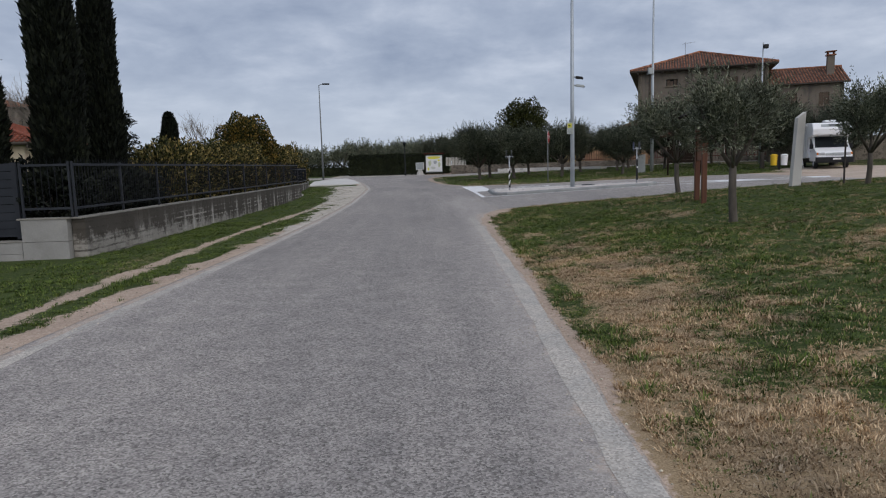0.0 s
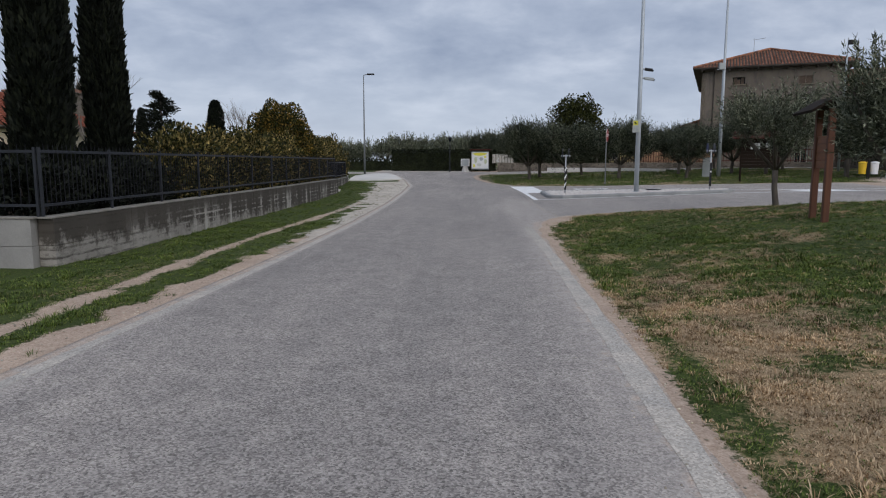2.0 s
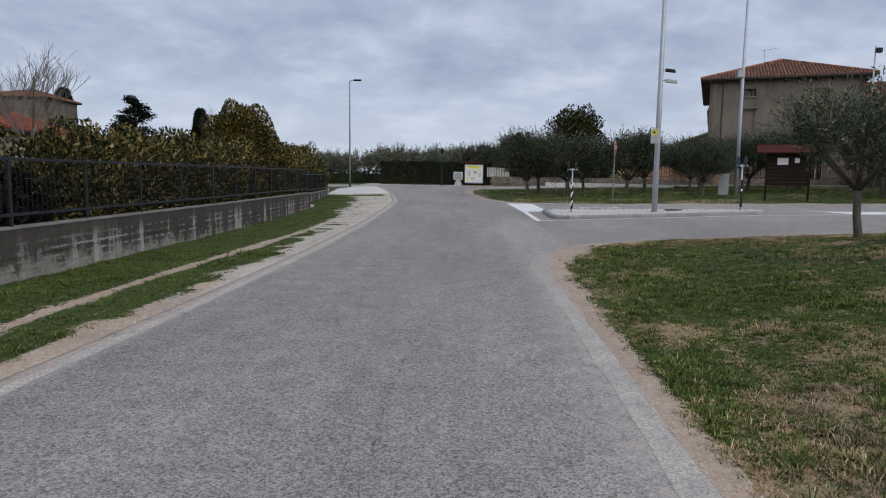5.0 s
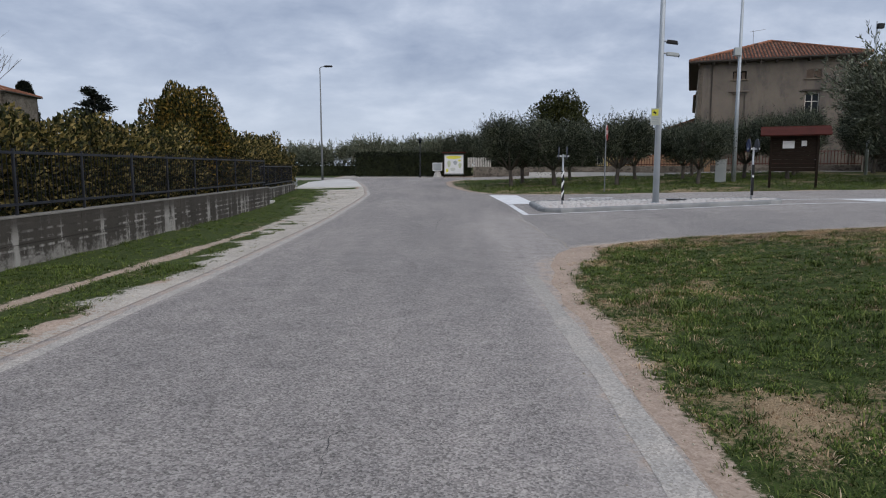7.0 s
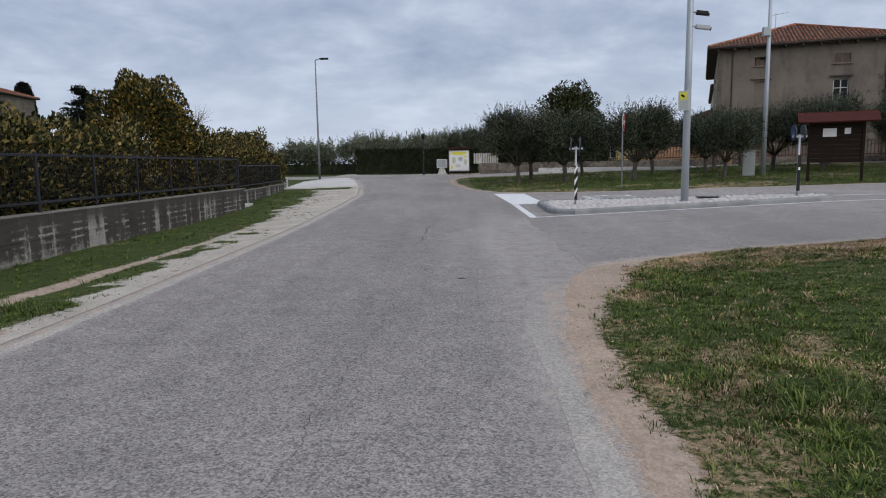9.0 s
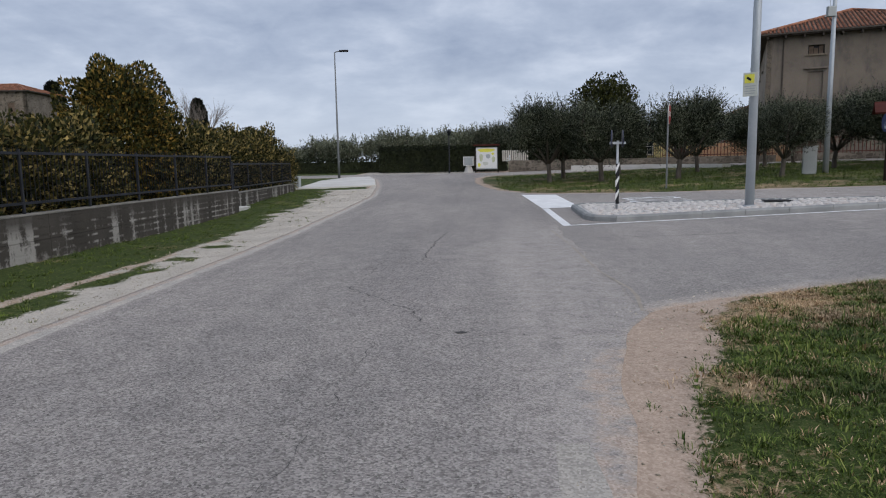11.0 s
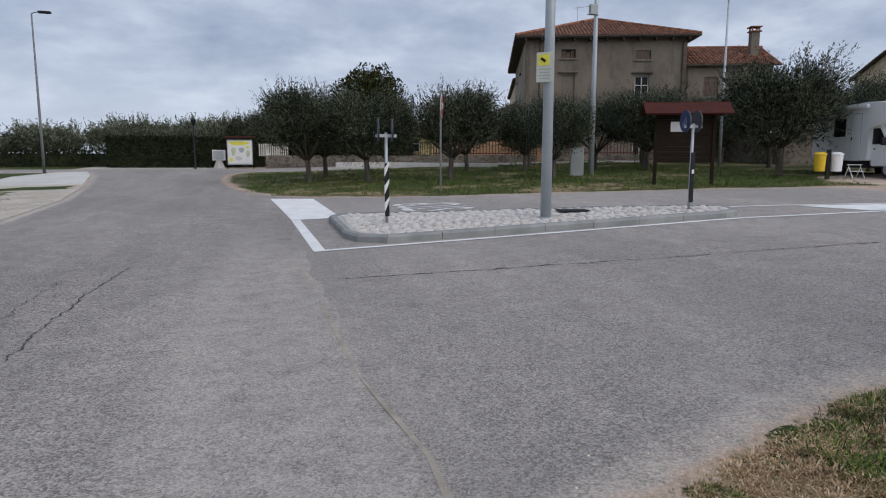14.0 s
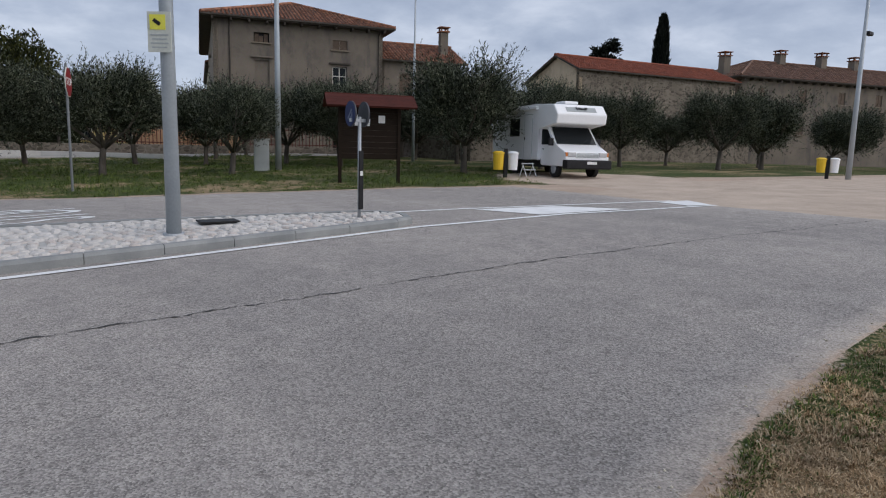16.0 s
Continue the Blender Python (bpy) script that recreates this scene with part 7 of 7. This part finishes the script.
# ---- bare trees and a conifer far off ----
def bare_tree(seed, h, label):
    ob = thing("bare_tree", 0, 0, 0, 0, label, "tree", "bare trees")
    r = random.Random(seed)
    bm = bmesh.new()
    tube(bm, [(0, 0, -0.1), (0, 0, h * 0.3)], [0.16, 0.11], 8)
    part("trunk", bm, M_TWIG, ob)
    bm = bmesh.new()

    def grow(p, d, ln, rad, level):
        q = p + d * ln
        tube(bm, [p, (p + q) / 2 + Vector((r.uniform(-1, 1), r.uniform(-1, 1), 0)) * ln * 0.06, q], [rad, rad * 0.8, rad * 0.55], 5, False)
        if level:
            for _ in range(4):
                nd = (d + Vector((r.uniform(-1, 1), r.uniform(-1, 1), r.uniform(-0.2, 0.8))) * 0.7).normalized()
                grow(p.lerp(q, r.uniform(0.5, 1.0)), nd, ln * r.uniform(0.55, 0.8), rad * 0.5, level - 1)

    for k in range(6):
        a = k * 1.05
        grow(Vector((0, 0, h * 0.28)), Vector((math.cos(a) * 0.55, math.sin(a) * 0.55, 1)).normalized(), h * 0.28, 0.055, 3)
    part("crown", bm, M_TWIG, ob)
    return ob


bare = bare_tree(3, 8.5, "leafless pale tree beyond the gardens")
put(bare, -23.9, 72, 0, 0.95)
again(bare, -36, 58, 90, 1.1)
again(bare, -21.0, 38.3, 200, 1.0)


def conifer(h, label):
    ob = thing("conifer", 0, 0, 0, 0, label, "tree", "conifers")
    bm = bmesh.new()
    tube(bm, [(0, 0, -0.1), (0, 0, h)], [0.22, 0.03], 8)
    part("trunk", bm, M_DBARK, ob)
    g = np.random.RandomState(8)
    P, Wy = [], []
    for k in range(46):
        z = h * (0.18 + 0.82 * k / 46)
        a = g.rand() * 2 * np.pi
        ln = (h - z) * 0.5 * g.uniform(0.5, 1.25) + 0.5
        t = g.rand(130)
        base = np.stack([np.cos(a) * ln * t, np.sin(a) * ln * t, z - 0.12 * ln * t], -1) + g.normal(size=(130, 3)) * 0.14
        P.append(base)
        Wy.append(np.stack([np.cos(a) + 0 * t, np.sin(a) + 0 * t, 0.25 + 0 * t], -1) + g.normal(size=(130, 3)) * 0.6)
    P, Wy = np.concatenate(P), np.concatenate(Wy)
    n = len(P)
    part("crown", leaf_mesh("crown", P, Wy, 0.32 * g.uniform(0.6, 1.2, n), 0.12 * g.uniform(0.7, 1.2, n), M_CYP, g), None, ob)
    return ob


con = conifer(8.0, "dark conifer with loose drooping boughs")
put(con, -34.6, 76, 0, 1.35, 1.06)
again(con, 72.4, 73, 70, 1.9, 1.72)


# ---- grass ----
def grass(name, tufts, x0, x1, y0, y1, keep, height_cm, material, seed, label, fade=False, blades=14):
    """Many tufts of bent blades over part of the ground, one object."""
    g = np.random.RandomState(seed)
    x, y = g.uniform(x0, x1, tufts), g.uniform(y0, y1, tufts)
    rim = np.minimum(np.minimum(x - x0, x1 - x), np.minimum(y - y0, y1 - y)) if fade else 9 + 0 * x
    ok = g.rand(tufts) < keep(x, y) * blend(0, 1.2, rim)
    x, y = np.repeat(x[ok], blades), np.repeat(y[ok], blades)
    tall = np.repeat(g.uniform(0.5, 1.0, ok.sum()) + 0.9 * (g.rand(ok.sum()) > 0.93), blades) * (0.55 + 1.1 * patches(x, y, 0.31) * patches(y, x, 0.9) * 1.6)
    n = len(x)
    a = g.rand(n) * 2 * np.pi
    r = 0.055 * np.sqrt(g.rand(n))
    d = np.stack([np.cos(a), np.sin(a), 0 * a], -1)
    x, y = x + d[:, 0] * r, y + d[:, 1] * r
    h = height_cm / 100 * tall * g.uniform(0.45, 1.15, n)
    lean = g.uniform(0.3, 1.5, n)
    s = np.stack([-np.sin(a), np.cos(a), 0 * a], -1) * (0.0022 + 0.0022 * g.rand(n))[:, None]
    b = np.stack([x, y, ground_height(x, y) - 0.004], -1)
    up = np.array([0, 0, 1.0])
    m = b + d * (h * lean * 0.4)[:, None] + up * (h * 0.62)[:, None]
    t = b + d * (h * lean)[:, None] + up * (h * g.uniform(0.6, 1.0, n))[:, None]
    co = np.stack([b - s, b + s, m + s * 0.8, m - s * 0.8, t], 1).reshape(-1, 3)
    i = np.arange(n) * 5
    f = np.stack([np.stack([i, i + 1, i + 2], -1), np.stack([i, i + 2, i + 3], -1), np.stack([i + 3, i + 2, i + 4], -1)], 1).reshape(-1, 3)
    single(name, raw_mesh(name, co, f, material), None, label, "grass", kind="stuff")


def bare_soil(x, y):
    return np.clip(np.maximum(dirt_mask(x, y), np.maximum(gravel_mask(x, y), yard_mask(x, y))), 0, 1)


def off_road(x, y):
    on = (x > road_left(y) - 0.1) & (x < road_right(y) + 0.12)
    lane = (x > 2.4) & (y > lane_near(np.clip(x, 2.5, 18.4)) - 0.08) & (y < lane_far(np.clip(x, 2.5, 20.9)) + 0.1) & (x < 18.4)
    return ~(on | lane)


def green_keep(x, y):
    return off_road(x, y) * (1 - (0.99 - 0.3 * (patches(x, y, 0.6) > 0.82)) * bare_soil(x, y)) * (1 - 0.85 * blend(0.35, 0.75, dry_mask(x, y))) * (0.35 + 0.65 * patches(x, y, 0.22))


def straw_keep(x, y):
    return off_road(x, y) * (1 - 0.95 * bare_soil(x, y)) * (0.12 + 0.88 * blend(0.3, 0.7, dry_mask(x, y)))


grass("lawn_grass", 40000, 0.0, 11.5, -1.0, 13, green_keep, 4.2, M_GRASS, 1, "short green lawn grass beside the road", True)
grass("lawn_grass", 30000, 0.0, 16, 11.8, 25, green_keep, 4.8, M_GRASS, 2, "short green lawn grass by the side road", True)
grass("dry_grass", 62000, 0.0, 10, -1.0, 13, straw_keep, 3.6, M_STRAW, 3, "dry straw-coloured grass beside the road", True)
grass("dry_grass", 30000, 0.0, 14, 11.8, 25, straw_keep, 3.2, M_STRAW, 4, "dry straw-coloured grass by the side road", True)
grass("lawn_grass", 15000, 1.3, 5.6, 9.5, 22.4, green_keep, 4.4, M_GRASS, 11, "short green lawn grass along the road edge", True)
grass("dry_grass", 12000, 2.2, 8.5, 15.5, 23.6, straw_keep, 3.0, M_STRAW, 12, "dry straw-coloured grass at the road corner", True)
grass("dry_grass", 15000, 3.6, 9.5, 21.0, 23.9, lambda x, y: off_road(x, y) * (0.35 + 0.65 * straw_keep(x, y)), 3.6, M_STRAW, 13, "dry straw-coloured grass along the side road edge")
grass("lawn_grass", 5000, 3.6, 9.5, 21.0, 23.8, lambda x, y: off_road(x, y) * (patches(x, y, 0.45) > 0.55), 4.6, M_GRASS, 14, "green grass tufts along the side road edge")
grass("verge_grass", 11000, -6.3, -3.4, 2.5, 20, green_keep, 4.5, M_GRASS, 5, "green verge grass below the garden wall")
grass("verge_grass", 9000, -8.2, -3.4, 20, 47, green_keep, 5.0, M_GRASS, 6, "green verge grass below the garden wall")
grass("verge_grass", 6000, -12, -6.2, 4, 12.2, green_keep, 8.0, M_GRASS, 7, "longer green grass by the gate", True)
grass("meadow_grass", 20000, 1.5, 24, 36, 60, green_keep, 14.0, M_GRASS, 8, "green grass under the olive trees", False, 9)


def pebbles(name, n, x0, x1, y0, y1, keep, seed, label):
    """Loose small stones, one object."""
    g = np.random.RandomState(seed)
    x, y = g.uniform(x0, x1, n), g.uniform(y0, y1, n)
    ok = g.rand(n) < keep(x, y)
    x, y = x[ok], y[ok]
    n = len(x)
    r = 0.003 + 0.011 * g.rand(n) ** 3
    z = np.maximum(ground_height(x, y), height(x, y) + 0.008)
    c = np.stack([x, y, z + r * 0.3], -1)
    unit = np.array([(1, 0, 0), (0, 1, 0), (-1, 0, 0), (0, -1, 0), (0, 0, 0.7), (0, 0, -0.7)])
    v = unit[None] * r[:, None, None] * g.uniform(0.6, 1.3, (n, 6, 1))
    a = g.rand(n) * 2 * np.pi
    ca, sa = np.cos(a)[:, None], np.sin(a)[:, None]
    v = np.stack([v[..., 0] * ca - v[..., 1] * sa, v[..., 0] * sa + v[..., 1] * ca, v[..., 2]], -1)
    tri = np.array([(0, 1, 4), (1, 2, 4), (2, 3, 4), (3, 0, 4), (1, 0, 5), (2, 1, 5), (3, 2, 5), (0, 3, 5)])
    f = (np.arange(n)[:, None, None] * 6 + tri[None]).reshape(-1, 3)
    single(name, raw_mesh(name, (c[:, None] + v).reshape(-1, 3), f, M_PEBBLE), None, label, "gravel", kind="stuff")


pebbles("loose_gravel", 26000, -6.0, -3.2, 2, 46, lambda x, y: 0.75 * np.clip(dirt_mask(x, y) + gravel_mask(x, y), 0, 1), 31, "loose pale stones along the road verge")
pebbles("loose_gravel", 16000, 0.9, 4.5, 1, 23, lambda x, y: 0.7 * dirt_mask(x, y) + 0.12 * (np.abs(edge_gap(x, y)) < 0.35), 32, "loose stones at the lawn edge")
pebbles("loose_gravel", 7000, 3.5, 12, 22, 24.3, lambda x, y: 0.6 * (np.abs(lane_near(x) - y) < 0.2), 33, "loose stones along the side road edge")


# ---- cobbles of the island, last ----
def cobbles():
    r = random.Random(12)
    meshes = []
    for k in range(8):
        bm = bmesh.new()
        n = 7
        rim = [(math.cos(2 * math.pi * j / n) * r.uniform(0.8, 1.1), math.sin(2 * math.pi * j / n) * r.uniform(0.8, 1.1)) for j in range(n)]
        rings = [[bm.verts.new((x * s, y * s, z)) for x, y in rim] for s, z in ((1, -0.3), (1, 0.25), (0.72, 0.75))]
        top = bm.verts.new((0, 0, 0.92))
        for a, b in zip(rings, rings[1:]):
            for j in range(n):
                bm.faces.new((a[j], a[(j + 1) % n], b[(j + 1) % n], b[j]))
        for j in range(n):
            bm.faces.new((rings[2][j], rings[2][(j + 1) % n], top))
        meshes.append(mesh_of(bm, "cobble", M_COBBLE if k % 4 else M_PINK))
    inner = inset(ISLAND, 0.2)
    spots = []
    y = 30.9
    while y < 35:
        x = 3.2 + r.uniform(0, 0.1)
        while x < 11.4:
            px, py = x + r.uniform(-0.03, 0.03), y + r.uniform(-0.03, 0.03)
            if inside(px, py, inner) and math.hypot(px - 7.2, py - 31.85) > 0.2 and not (abs(px - 8.15) < 0.4 and abs(py - 32.6) < 0.3):
                spots.append((px, py))
            x += r.uniform(0.15, 0.24)
        y += 0.165
    spots.sort(key=lambda p: p[1])
    rest = bmesh.new()
    for k, (x, y) in enumerate(spots):
        m = pose(x, y, hz(x, y) + 0.118, r.uniform(-6, 6), r.uniform(-6, 6), r.uniform(0, 360)) @ Matrix.Diagonal((r.uniform(0.08, 0.12), r.uniform(0.06, 0.085), r.uniform(0.035, 0.055), 1))
        me = meshes[r.randrange(8)]
        if k < 300:
            part("cobble", me, None, island).matrix_basis = m
        else:
            t = bmesh.new()
            t.from_mesh(me)
            bmesh.ops.transform(t, matrix=m, verts=t.verts)
            tm = bpy.data.meshes.new("t")
            t.to_mesh(tm)
            t.free()
            rest.from_mesh(tm)
            bpy.data.meshes.remove(tm)
    tagged(part("cobble_paving", rest, M_COBBLE, island), kind="stuff")


cobbles()
